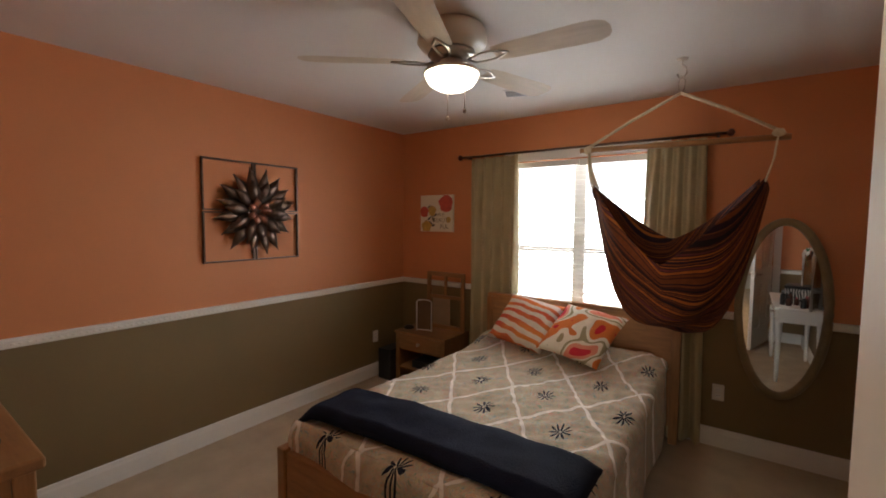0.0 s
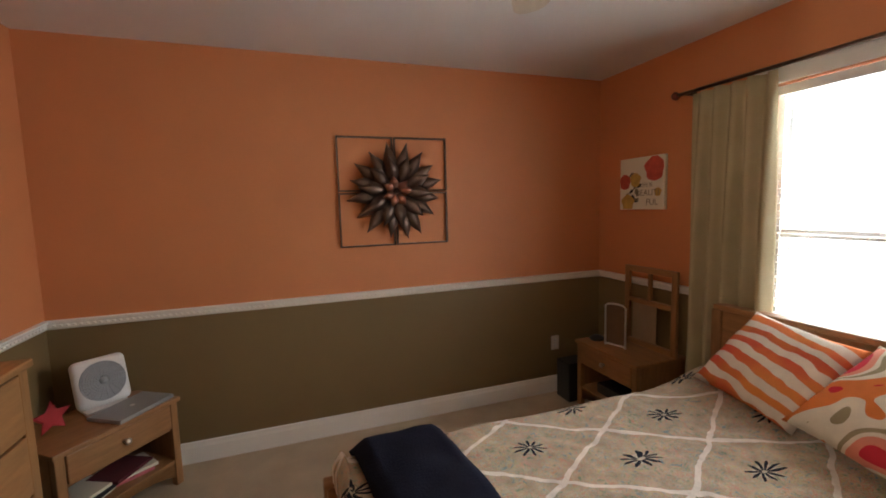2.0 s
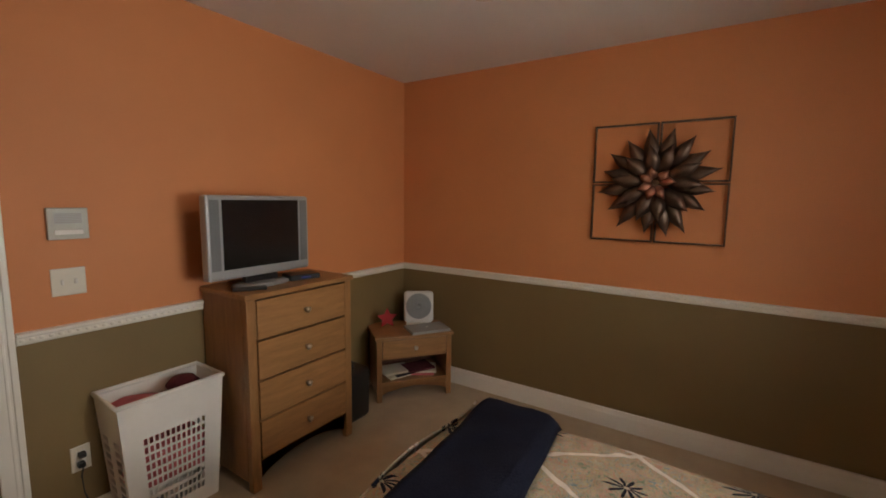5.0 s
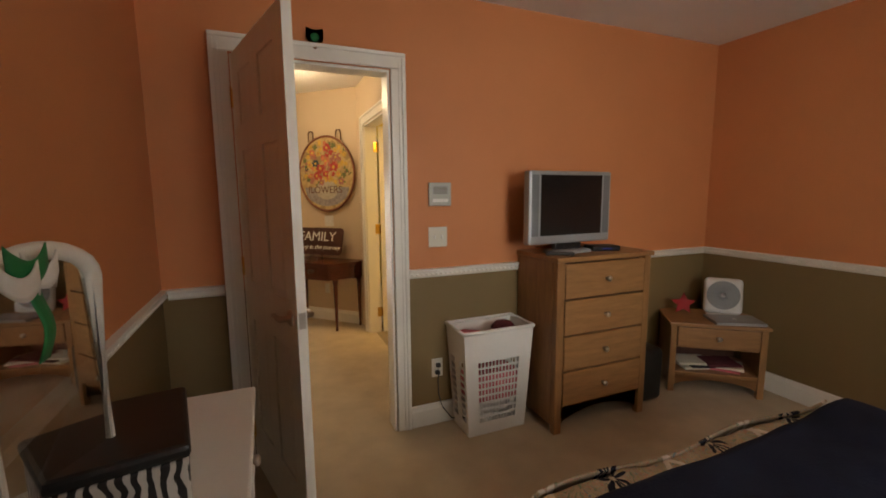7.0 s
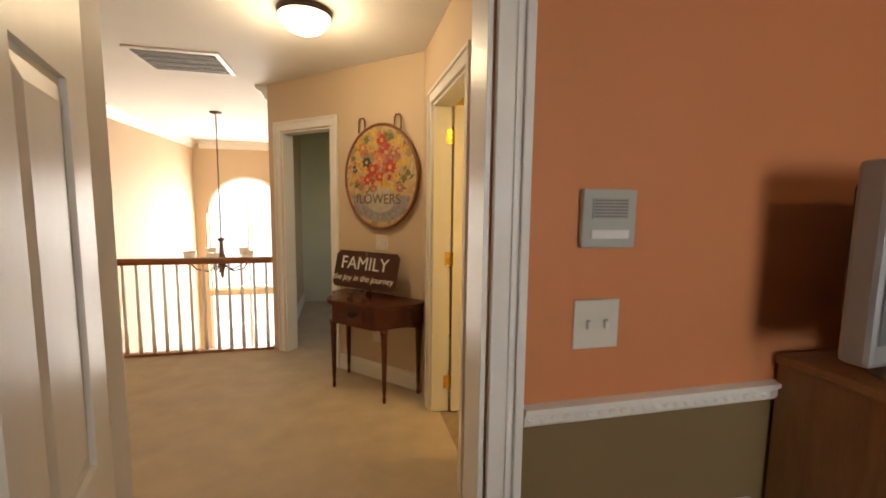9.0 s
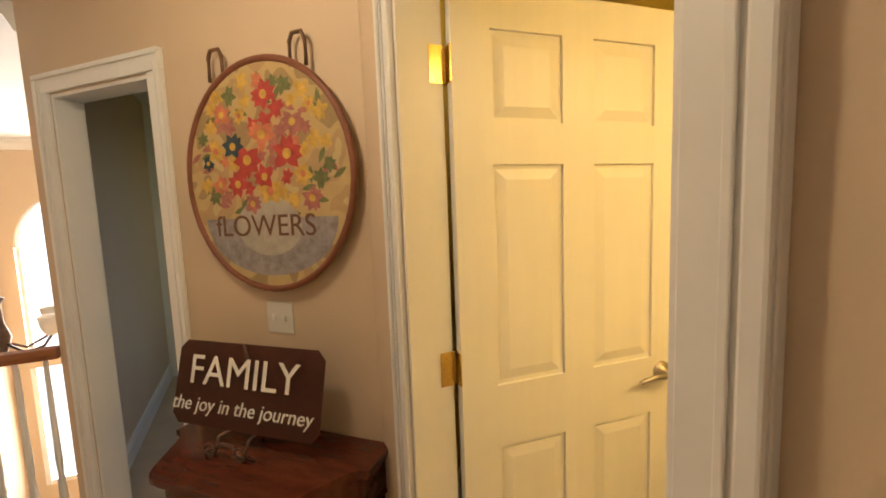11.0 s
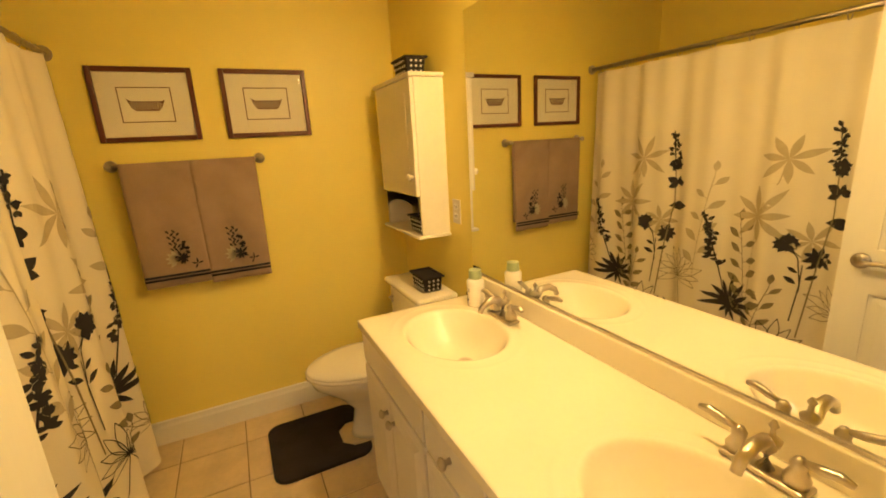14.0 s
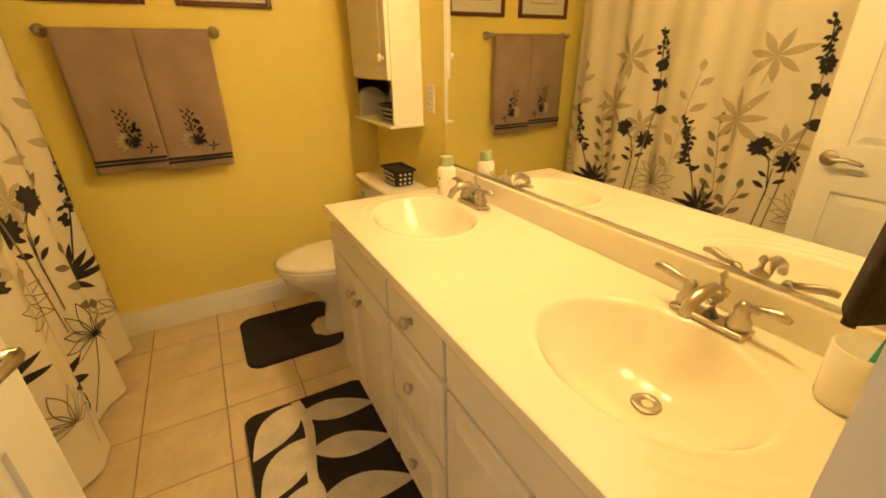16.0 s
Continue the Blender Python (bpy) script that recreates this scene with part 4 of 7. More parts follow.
def hammock_mat():
    m = mat("striped_hammock_cotton", (0.05, 0.02, 0.02), 0.9, vary=0.2, scale=30, bump=0.7, bscale=240, spec=0.15)
    n, l = nodes_of(m)
    hue = [k for k in n if k.type == "HUE_SAT"][0]
    uv = n.new("ShaderNodeAttribute")
    uv.attribute_name = "across"
    no = n.new("ShaderNodeTexNoise")
    no.noise_dimensions = "1D"
    no.inputs["Scale"].default_value, no.inputs["Detail"].default_value = 13, 2
    l.new(uv.outputs["Fac"], no.inputs["W"])
    cr = n.new("ShaderNodeValToRGB")
    cr.color_ramp.interpolation = "CONSTANT"
    stops = [(0, (0.02, 0.012, 0.014)), (0.36, (0.06, 0.018, 0.014)), (0.44, (0.16, 0.045, 0.016)), (0.49, (0.025, 0.012, 0.018)), (0.54, (0.34, 0.10, 0.02)), (0.58, (0.05, 0.018, 0.016)), (0.64, (0.12, 0.03, 0.03))]
    while len(cr.color_ramp.elements) < len(stops):
        cr.color_ramp.elements.new(0.5)
    for el, (p, c) in zip(cr.color_ramp.elements, stops):
        el.position, el.color = p, (*c, 1)
    l.new(no.outputs["Fac"], cr.inputs[0])
    l.new(cr.outputs[0], hue.inputs["Color"])
    return m


def hammock_chair():
    hx, hy = -0.49, 2.15
    e = thing("hammock_chair", pose(hx, hy, CEIL), "dark red and orange striped hammock chair hung from the ceiling", "hammock chair")
    zb = 2.01 - CEIL
    hook = tube([(0, 0, 0), (0, 0, -0.03), (0.02, 0, -0.05), (0.025, 0, -0.08), (0.01, 0, -0.105), (-0.015, 0, -0.10), (-0.022, 0, -0.08)], 0.005, 8)
    lathe([(0, 0), (0.03, 0), (0.028, -0.006), (0, -0.008)], 16, None, hook)
    part("ceiling_hook", hook, M_NICKEL, e, "", True)
    part("carabiner", tube([(0, 0, -0.095), (0.018, 0, -0.12), (0.016, 0, -0.165), (0, 0, -0.185), (-0.014, 0, -0.165), (-0.012, 0, -0.12)], 0.0045, 8, None, True), M_NICKEL, e, "", True)
    part("spreader_bar", cyl((-0.55, 0, zb), (0.49, 0, zb - 0.02), 0.016), M_OAK, e, "round wooden spreader bar", True)
    for sx, xe in ((-1, -0.50), (1, 0.44)):
        part("rope", tube([(0, 0, -0.185), (xe * 0.5, 0, -0.185 + (zb + 0.20) * 0.47), (xe, 0, zb + 0.015)], 0.009, 8), M_ROPE, e, "", True)
        bm = bmesh.new()
        for q in range(5):
            y = -0.02 + q * 0.01
            tube([(xe, y * 0.3, zb + 0.01), (xe * 0.97, y * 2, zb - 0.12), (xe * 0.90, y * 4, zb - 0.24)], 0.0045, 6, bm)
        part("cord_bundle", bm, M_ROPE, e, "", True)
        part("knot", lathe([(0, -0.03), (0.022, -0.02), (0.026, 0), (0.022, 0.02), (0, 0.03)], 12, pose(xe, 0, zb, 0, 90)), M_ROPE, e, "", True)

    def f(u, v):
        s = -1 + 2 * u
        a = abs(s)
        rim = 1.34 + 0.45 * a ** 1.25 - CEIL
        low = 0.93 + 0.80 * a ** 3.8 - CEIL
        low = min(low, rim - 0.02)
        w = 0.27 * (1 - a ** 2) + 0.02
        t = math.pi * v
        dep = rim - low
        fold = (0.024 * math.sin(19 * v + 2.5 * s * s + 3 * s) + 0.03 * noise.noise(Vector((s * 2.5, v * 9, 2)))) * (1 - a * 0.55) * math.sin(math.pi * v) ** 0.5
        back = 0.12 * (v ** 2) * (1 - a)
        return (-0.03 + 0.425 * s + 0.02 * math.sin(5 * v), -w * math.cos(t) + fold, rim + back - dep * math.sin(t) ** 0.8 + fold)
    bm = sheet(f, 56, 34)
    me_ob = obj("cloth_seat", bm, hammock_mat(), e, True)
    at = me_ob.data.attributes.new("across", "FLOAT", "POINT")
    nv = 35
    for i in range(len(at.data)):
        u, v = (i // nv) / 56, (i % nv) / 34
        at.data[i].value = v * 2.4 + 0.15 * math.sin(u * 5)
    me_ob.modifiers.new("thickness", "SOLIDIFY").thickness = 0.005


def wall_art():
    """A square metal frame in four cells with a burst of metal leaves in front."""
    e = thing("metal_wall_art", pose(X0 + 0.03, 1.18, 1.62, 0, 0, 90), "dark bronze metal flower in a square frame on the wall", "wall art")
    for sx in (-1, 1):
        for sz in (-1, 1):
            bm = bmesh.new()
            x0, x1 = sorted((sx * 0.004, sx * 0.372))
            z0, z1 = sorted((sz * 0.004, sz * 0.36))
            for a, b, c, d in ((x0, x1, z0, z0 + 0.010), (x0, x1, z1 - 0.010, z1), (x0, x0 + 0.010, z0 + 0.0105, z1 - 0.0105), (x1 - 0.010, x1, z0 + 0.0105, z1 - 0.0105)):
                box(a, b, 0.005, 0.029, c, d, 0.001, bm)
            part("frame_square", bm, M_BRONZE, e)
    rng = random.Random(4)
    for ring, (cnt, r0, ln, wd, lift, off) in enumerate(((16, 0.08, 0.245, 0.094, -0.004, 0.5), (10, 0.06, 0.185, 0.092, -0.022, 0.2), (7, 0.02, 0.085, 0.06, -0.045, 0.1))):
        for k in range(cnt):
            a = 2 * math.pi * (k + off) / cnt + rng.uniform(-0.06, 0.06)
            L = ln * rng.uniform(0.92, 1.08)
            own = bmesh.new()
            n = 8
            rows = []
            for i in range(n + 1):
                q = i / n
                hw = wd / 2 * math.sin(math.pi * (0.08 + 0.92 * q) ** 0.85) ** 1.25 if q < 1 else 0.0
                x = r0 + L * q
                y = lift - 0.03 * math.sin(math.pi * q * 0.8)
                rows.append([own.verts.new((x, y + 0.008, -hw)), own.verts.new((x, y - 0.004, 0)), own.verts.new((x, y + 0.008, hw))])
            for p0, p1 in zip(rows, rows[1:]):
                for j in range(2):
                    own.faces.new((p0[j], p1[j], p1[j + 1], p0[j + 1]))
            bmesh.ops.remove_doubles(own, verts=own.verts, dist=1e-6)
            bmesh.ops.solidify(own, geom=own.faces[:], thickness=0.0015)
            o = part("petal", own, M_COPPER if ring == 2 else M_BRONZE, e, "", True)
            o.matrix_local = Matrix.Rotation(a, 4, "Y") @ Matrix.Rotation(rng.uniform(-0.25, 0.25), 4, "X")
    part("back_disc", cyl((0, -0.01, 0), (0, 0.028, 0), 0.03), M_BRONZE, e)


def canvas_print():
    e = thing("canvas_print", pose(-2.693, Y1 - 0.028, 1.452), "small square floral canvas print on the orange wall", "canvas")
    part("canvas", box(-0.20, 0.20, 0, 0.028, 0, 0.366, 0.003), M_PAPER, e)
    fr = lambda a, b: (a, -0.0015, b)
    rng = random.Random(9)
    M_ROSE = mat("red_print", (0.55, 0.09, 0.06), 0.8, vary=0.3, scale=20)
    M_GOLD = mat("ochre_print", (0.52, 0.33, 0.08), 0.8, vary=0.3, scale=20)
    for cx, cz, r, m2 in ((0.12, 0.28, 0.085, M_ROSE), (-0.15, 0.20, 0.055, M_ROSE), (-0.05, 0.21, 0.05, M_GOLD), (-0.12, 0.05, 0.06, M_GOLD), (0.15, 0.12, 0.03, M_GOLD)):
        own = bmesh.new()
        pts = [own.verts.new((max(-0.198, min(0.198, cx + r * (1 + 0.15 * math.sin(5 * t)) * math.cos(t))), -0.0015, max(0.004, min(0.362, cz + r * math.sin(t))))) for t in [2 * math.pi * i / 20 for i in range(20)]]
        own.faces.new(pts)
        part("printed_flower", own, m2, e)
    for k in range(10):
        own = bmesh.new()
        print_on(own, leaf_shape(0.055, 0.022), (rng.uniform(-0.13, 0.0), rng.uniform(0.06, 0.28)), rng.uniform(0, 6.2), lambda a, b: (a, -0.001, b))
        part("printed_leaf", own, M_INK if k % 2 else M_INKGREY, e)
    for body, x, z, sz in (("BEAUTI", 0.06, 0.115, 0.062), ("FUL", 0.10, 0.05, 0.062), ("LIFE IS", 0.05, 0.17, 0.04)):
        text_mesh("printed_word", body, sz, pose(x, -0.0018, z, 90), M_INKGREY, e, 0.0003)


def oval_mirror():
    e = thing("oval_wall_mirror", pose(0.045, Y1 - 0.008, 1.01), "oval wall mirror in a dull gold-olive wooden frame", "mirror")
    ring = []
    for i in range(56):
        t = 2 * math.pi * i / 56
        ring.append((0.225 * math.cos(t), -0.02, 0.56 * math.sin(t)))
    part("frame", tube(ring, 0.026, 10, None, True), mat("olive_gold_frame", (0.23, 0.17, 0.09), 0.45, vary=0.2, scale=10), e, "", True)
    part("glass", lathe([(0, 0), (1, 0), (1, 0.004), (0, 0.004)], 56, pose(0, -0.016, 0, 90) @ Matrix.Diagonal((0.222, 0.556, 1, 1))), M_CHROME, e, "clear mirror glass")


def outlet(m, label="ivory double wall outlet above the baseboard", plugged=False):
    e = thing("wall_outlet", m, label, "outlet", "wall outlets")
    part("plate", box(-0.035, 0.035, 0, 0.006, -0.057, 0.057, 0.003), M_PLATE, e)
    for z in (-0.022, 0.022):
        so = part("socket", box(-0.017, 0.017, 0.0062, 0.008, z - 0.014, z + 0.014, 0.004), M_WHITEPL, e)
        for x in (-0.007, 0.007):
            part("slot", box(x - 0.0015, x + 0.0015, 0.0082, 0.0088, z - 0.005, z + 0.006), M_BLACK, so)
    if plugged:
        for z, x in ((0.022, 0.0), (-0.022, 0.005)):
            part("plug", box(x - 0.013, x + 0.013, 0.009, 0.036, z - 0.012, z + 0.012, 0.004), M_BLACK, e)
        part("cord", tube([(0.0, 0.036, -0.022), (0.015, 0.05, -0.06), (0.005, 0.035, -0.15), (-0.02, 0.03, -0.24), (-0.08, 0.035, -0.325), (-0.2, 0.05, -0.343)], 0.0035, 8), M_BLACK, e, "", True)
    return e


def switch_plate(m, gangs, label, name="light_switch"):
    e = thing(name, m, label, "light switch", "light switches")
    w = 0.035 + 0.023 * (gangs - 1)
    part("plate", box(-w, w, 0, 0.006, -0.058, 0.058, 0.003), M_PLATE, e)
    for g in range(gangs):
        x = (g - (gangs - 1) / 2) * 0.046
        part("toggle", box(x - 0.005, x + 0.005, 0.006, 0.016, -0.011, 0.011, 0.003), M_WHITEPL, e)
    return e


ceiling_fan()
hammock_chair()
wall_art()
canvas_print()
oval_mirror()
outlet(pose(-0.269, Y1, 0.385, 0, 0, 180))
outlet(pose(-0.865, Y0, 0.35), "ivory wall outlet with two black plugs", True)
outlet(pose(X0, 2.45, 0.40, 0, 0, -90))
outlet(pose(-2.22, Y0, 0.40))
switch_plate(pose(-0.878, Y0, 1.14), 2, "ivory double light switch beside the bedroom door")
e = thing("intercom_panel", pose(-0.89, Y0, 1.385), "grey wall intercom panel with speaker slots", "intercom")
part("case", box(-0.068, 0.068, 0, 0.018, -0.066, 0.066, 0.004), M_GREYLEAF, e)
part("speaker_grille", box(-0.045, 0.045, 0.0185, 0.02, 0.0, 0.045), M_SILVER, e)
for k in range(6):
    part("slot", box(-0.042, 0.042, 0.0202, 0.0208, 0.004 + k * 0.007, 0.007 + k * 0.007), M_INKGREY, e)
part("button_strip", box(-0.048, 0.048, 0.0185, 0.023, -0.045, -0.025, 0.003), M_WHITEPL, e)
e = thing("ceramic_shield", pose(-0.235, Y0, 2.15), "small brass and green wall shield above the door", "wall ornament")
own = bmesh.new()
pts = [(-0.04, 0.045), (0.0, 0.035), (0.04, 0.045), (0.042, 0.0), (0.025, -0.035), (0, -0.055), (-0.025, -0.035), (-0.042, 0.0)]
own.faces.new([own.verts.new((x, 0.018, z)) for x, z in pts])
bmesh.ops.solidify(own, geom=own.faces[:], thickness=0.018)
part("shield", own, M_BRASS, e)
part("emblem", lathe([(0, 0), (0.022, 0), (0.018, 0.008), (0, 0.012)], 16, pose(0, 0.018, 0, -90)), M_GREEN, e, "", True)
e = thing("ceiling_vent", pose(-1.47, 2.21, CEIL, 0, 0, 22), "white slatted ceiling air vent", "air vent")
part("frame", box(-0.14, 0.14, -0.075, 0.075, -0.008, 0, 0.002), M_WHITEPL, e)
for k in range(7):
    part("slat", box(-0.12, 0.12, -0.058 + k * 0.018, -0.049 + k * 0.018, -0.013, -0.0085), M_SILVER, e)


def picture_frames():
    e = thing("wooden_window_frame", pose(-2.52, 2.78, 0.50), "empty oak window-pane frame leaning on the nightstand", "frame")
    for a, b, c, d in ((-0.22, -0.18, 0, 0.56), (0.18, 0.22, 0, 0.56), (-0.1795, 0.1795, 0.52, 0.56), (-0.1795, 0.1795, 0.0, 0.04), (-0.012, 0.012, 0.3355, 0.5195), (-0.1795, 0.1795, 0.30, 0.335)):
        part("bar", box(a, b, -0.012, 0.012, c, d, 0.003), M_OAKV if d - c > 0.1 else M_OAK, e)
    part("kraft_card", box(-0.16, 0.05, 0.005, 0.009, 0.041, 0.299), mat("tan_card", (0.33, 0.24, 0.15), 0.8), e)
    e = thing("photo_frame", pose(-2.645, 2.60, 0.50, 0, 0, 18), "thin white arched photo frame standing on the nightstand", "photo frame")
    part("frame", tube([(-0.075, 0, 0.0), (-0.075, 0, 0.285), (-0.05, 0, 0.30), (0, 0, 0.305), (0.05, 0, 0.30), (0.075, 0, 0.285), (0.075, 0, 0.0)], 0.007, 8), M_WHITEPL, e, "", True)
    part("base_bar", cyl((-0.075, 0, 0.012), (0.075, 0, 0.012), 0.006), M_WHITEPL, e)
    part("backing", box(-0.07, 0.07, 0.006, 0.009, 0.01, 0.29), mat("brown_backing", (0.16, 0.09, 0.045), 0.7), e)
    e = thing("alarm_clock", pose(-2.83, 2.60, 0.50), "small dark clock on the nightstand", "clock")
    part("body", lathe([(0, 0), (0.05, 0), (0.055, 0.012), (0.03, 0.03), (0, 0.034)], 20), M_BLACK, e, "", True)
    e = thing("speaker_box", pose(-3.0, 2.55, 0), "small black subwoofer box on the carpet", "speaker")
    part("cabinet", box(-0.08, 0.08, -0.13, 0.13, 0, 0.30, 0.006), M_BLACK, e)
    e = thing("cable_box", pose(-2.58, 2.62, 0.15), "black electronics box on the nightstand shelf", "electronics")
    part("case", box(-0.15, 0.15, -0.1, 0.1, 0, 0.07, 0.004), M_BLACK, e)


def box_fan():
    e = thing("desk_fan", NS @ pose(-0.10, -0.27, 0.50, 0, 0, -14), "small white square desk fan leaning back", "fan")
    tilt = pose(0, 0, 0, 14)
    own = bmesh.new()
    box(-0.12, 0.12, -0.035, 0.035, 0.012, 0.265, 0.03, own, 3)
    part("housing", own, M_WHITEPL, e, "", True).matrix_local = tilt
    gr = bmesh.new()
    for r in [0.02 + 0.0115 * k for k in range(8)]:
        tube([(r * math.cos(2 * math.pi * i / 28), 0.04, 0.14 + r * math.sin(2 * math.pi * i / 28)) for i in range(28)], 0.0022, 5, gr, True)
    for k in range(18):
        a = 2 * math.pi * k / 18
        tube([(0.02 * math.cos(a), 0.042, 0.14 + 0.02 * math.sin(a)), (0.101 * math.cos(a + 0.5), 0.042, 0.14 + 0.101 * math.sin(a + 0.5))], 0.0018, 5, gr)
    part("grille", gr, M_SILVER, e, "round silver guard", True).matrix_local = tilt
    part("recess", cyl((0, 0.0352, 0.14), (0, 0.037, 0.14), 0.103, seg=32), mat("grey_fan_inside", (0.30, 0.30, 0.30), 0.5), e).matrix_local = tilt
    part("hub", lathe([(0, 0), (0.02, 0), (0.018, 0.008), (0, 0.01)], 16, pose(0, 0.038, 0.14, -90)), M_SILVER, e, "", True).matrix_local = tilt
    part("foot", box(-0.10, 0.10, -0.05, 0.05, 0, 0.012, 0.004), M_WHITEPL, e)
    e = thing("laptop", NS @ pose(-0.12, -0.10, 0.50, 0, 0, 6), "closed silver laptop lying on the nightstand", "laptop")
    part("base", box(-0.155, 0.155, -0.105, 0.105, 0, 0.012, 0.004), M_SILVER, e)
    part("lid", box(-0.155, 0.155, -0.105, 0.105, 0.0125, 0.02, 0.003), M_SILVER, e)
    part("lid_mark", lathe([(0, 0), (0.012, 0), (0.012, 0.0006), (0, 0.0006)], 16, pose(0, 0, 0.0201)), M_WHITEPL, e)
    e = thing("starfish_toy", NS @ pose(0.17, -0.22, 0.50), "red rubber star-shaped toy figure", "toy")
    own = bmesh.new()
    pts = []
    for i in range(10):
        r = 0.085 if i % 2 == 0 else 0.042
        a = math.pi / 2 + math.pi * i / 5
        pts.append(own.verts.new((r * math.cos(a), 0.012, 0.082 + r * math.sin(a) * 0.98)))
    own.faces.new(pts)
    bmesh.ops.solidify(own, geom=own.faces[:], thickness=0.03)
    bmesh.ops.bevel(own, geom=own.edges[:], offset=0.008, segments=2, affect="EDGES")
    ob = obj("body", own, M_RED, e, True)
    rng = random.Random(2)
    e = thing("magazine_pile", NS @ pose(0.0, -0.16, 0.15), "untidy pile of papers and magazines on the shelf", "papers")
    for k, (cx, cz, m2) in enumerate(((0.1, 0, M_PAPER), (0.05, 0.016, M_INK), (-0.08, 0, M_PINK), (-0.1, 0.016, M_PAPER), (-0.06, 0.032, M_MAROON), (0.12, 0.03, M_PAPER))):
        part("magazine", box(-0.11, 0.11, -0.08, 0.10, 0, 0.015, 0.002), m2, e).matrix_local = pose(cx, 0, cz, 0, 0, rng.uniform(-18, 18))


def hamper():
    e = thing("laundry_hamper", pose(-1.15, -0.64, 0), "white slotted plastic laundry hamper half full of pink clothes", "hamper")
    w0, w1, d0, d1, h = 0.185, 0.225, 0.105, 0.125, 0.62
    bm = bmesh.new()
    th = 0.004

    def face(axis, sgn):
        def P(u, z):
            q = z / h
            w, d = w0 + (w1 - w0) * q, d0 + (d1 - d0) * q
            return ((u * w, sgn * d, z) if axis == "y" else (sgn * w, u * d, z))
        us = [-1] + [-0.62 + 1.24 * (i // 2 * 0.0533 + (i % 2) * 0.037) / 0.6203 for i in range(24)] + [1] if axis == "y" else [-1, -0.75, -0.25, 0.25, 0.75, 1]
        zs = [0, 0.075] + [0.075 + 0.042 * (j // 2) + 0.031 * (j % 2) for j in range(1, 18)] + [0.58, h]
        g = {(i, j): bm.verts.new(P(u, z)) for i, u in enumerate(us) for j, z in enumerate(zs)}
        for i in range(len(us) - 1):
            for j in range(len(zs) - 1):
                hole = i % 2 == 1 and j % 2 == 1 and 1 <= j < 19
                if not hole:
                    bm.faces.new((g[i, j], g[i + 1, j], g[i + 1, j + 1], g[i, j + 1]))
    for ax, sg in (("y", 1), ("y", -1), ("x", 1), ("x", -1)):
        face(ax, sg)
    bm.faces.new([bm.verts.new(p) for p in ((-w0, -d0, 0.002), (w0, -d0, 0.002), (w0, d0, 0.002), (-w0, d0, 0.002))])
    bmesh.ops.remove_doubles(bm, verts=bm.verts, dist=1e-4)
    bmesh.ops.recalc_face_normals(bm, faces=bm.faces)
    bmesh.ops.solidify(bm, geom=bm.faces[:], thickness=th)
    part("basket", bm, M_WHITEPL, e)
    rim = tube([(-w1, -d1, h), (w1, -d1, h), (w1, d1, h), (-w1, d1, h)], 0.012, 8, None, True)
    part("rim", rim, M_WHITEPL, e, "", True)

    def f(u, v):
        x, y = -0.20 + 0.40 * u, -0.11 + 0.22 * v
        return (x, y, 0.545 + 0.05 * noise.noise(Vector((x * 9, y * 9, 1))) + 0.03 * math.sin(9 * x))
    part("pink_clothes", sheet(f, 24, 16, 0.01), M_PINK, e, "pink folded laundry", True)
    own = box(-0.165, 0.165, -0.085, 0.085, 0.16, 0.36, 0.04, seg=3)
    part("laundry_bulk", own, M_PINK, e, "pink and white laundry inside", True)
    own = lathe([(0, -0.03), (0.06, -0.02), (0.075, 0.01), (0.05, 0.04), (0, 0.05)], 18, pose(-0.09, 0.01, 0.585))
    part("maroon_sock", own, M_MAROON, e, "dark maroon garment", True)


picture_frames()
box_fan()
hamper()
e = thing("black_bag", pose(-2.26, -0.56, 0), "black bag standing between dresser and nightstand", "bag")
own = box(-0.11, 0.11, -0.13, 0.13, 0, 0.36, 0.04, seg=3)
for v in own.verts:
    v.co.x += 0.012 * noise.noise(v.co * 9)
    v.co.x *= 1 - 0.25 * max(0, v.co.z - 0.15)
part("body", own, M_BLACK, e, "", True)
part("handle", tube([(0, -0.06, 0.355), (0, -0.04, 0.40), (0, 0.04, 0.40), (0, 0.06, 0.355)], 0.008, 8), M_BLACK, e, "", True)


def zebra_mat():
    m = mat("zebra_print", (0.6, 0.57, 0.52), 0.5, vary=0.05, bump=0.02)
    n, l = nodes_of(m)
    hue = [k for k in n if k.type == "HUE_SAT"][0]
    co, wv = n.new("ShaderNodeTexCoord"), n.new("ShaderNodeTexWave")
    wv.inputs["Scale"].default_value, wv.inputs["Distortion"].default_value, wv.inputs["Detail"].default_value, wv.inputs["Detail Scale"].default_value = 14, 7, 1.5, 1.2
    l.new(co.outputs["Object"], wv.inputs["Vector"])
    l.new(mix_node(n, l, math_node(n, l, "GREATER_THAN", wv.outputs["Fac"], 0.5), (0.010, 0.009, 0.009), (0.55, 0.52, 0.48)), hue.inputs["Color"])
    return m


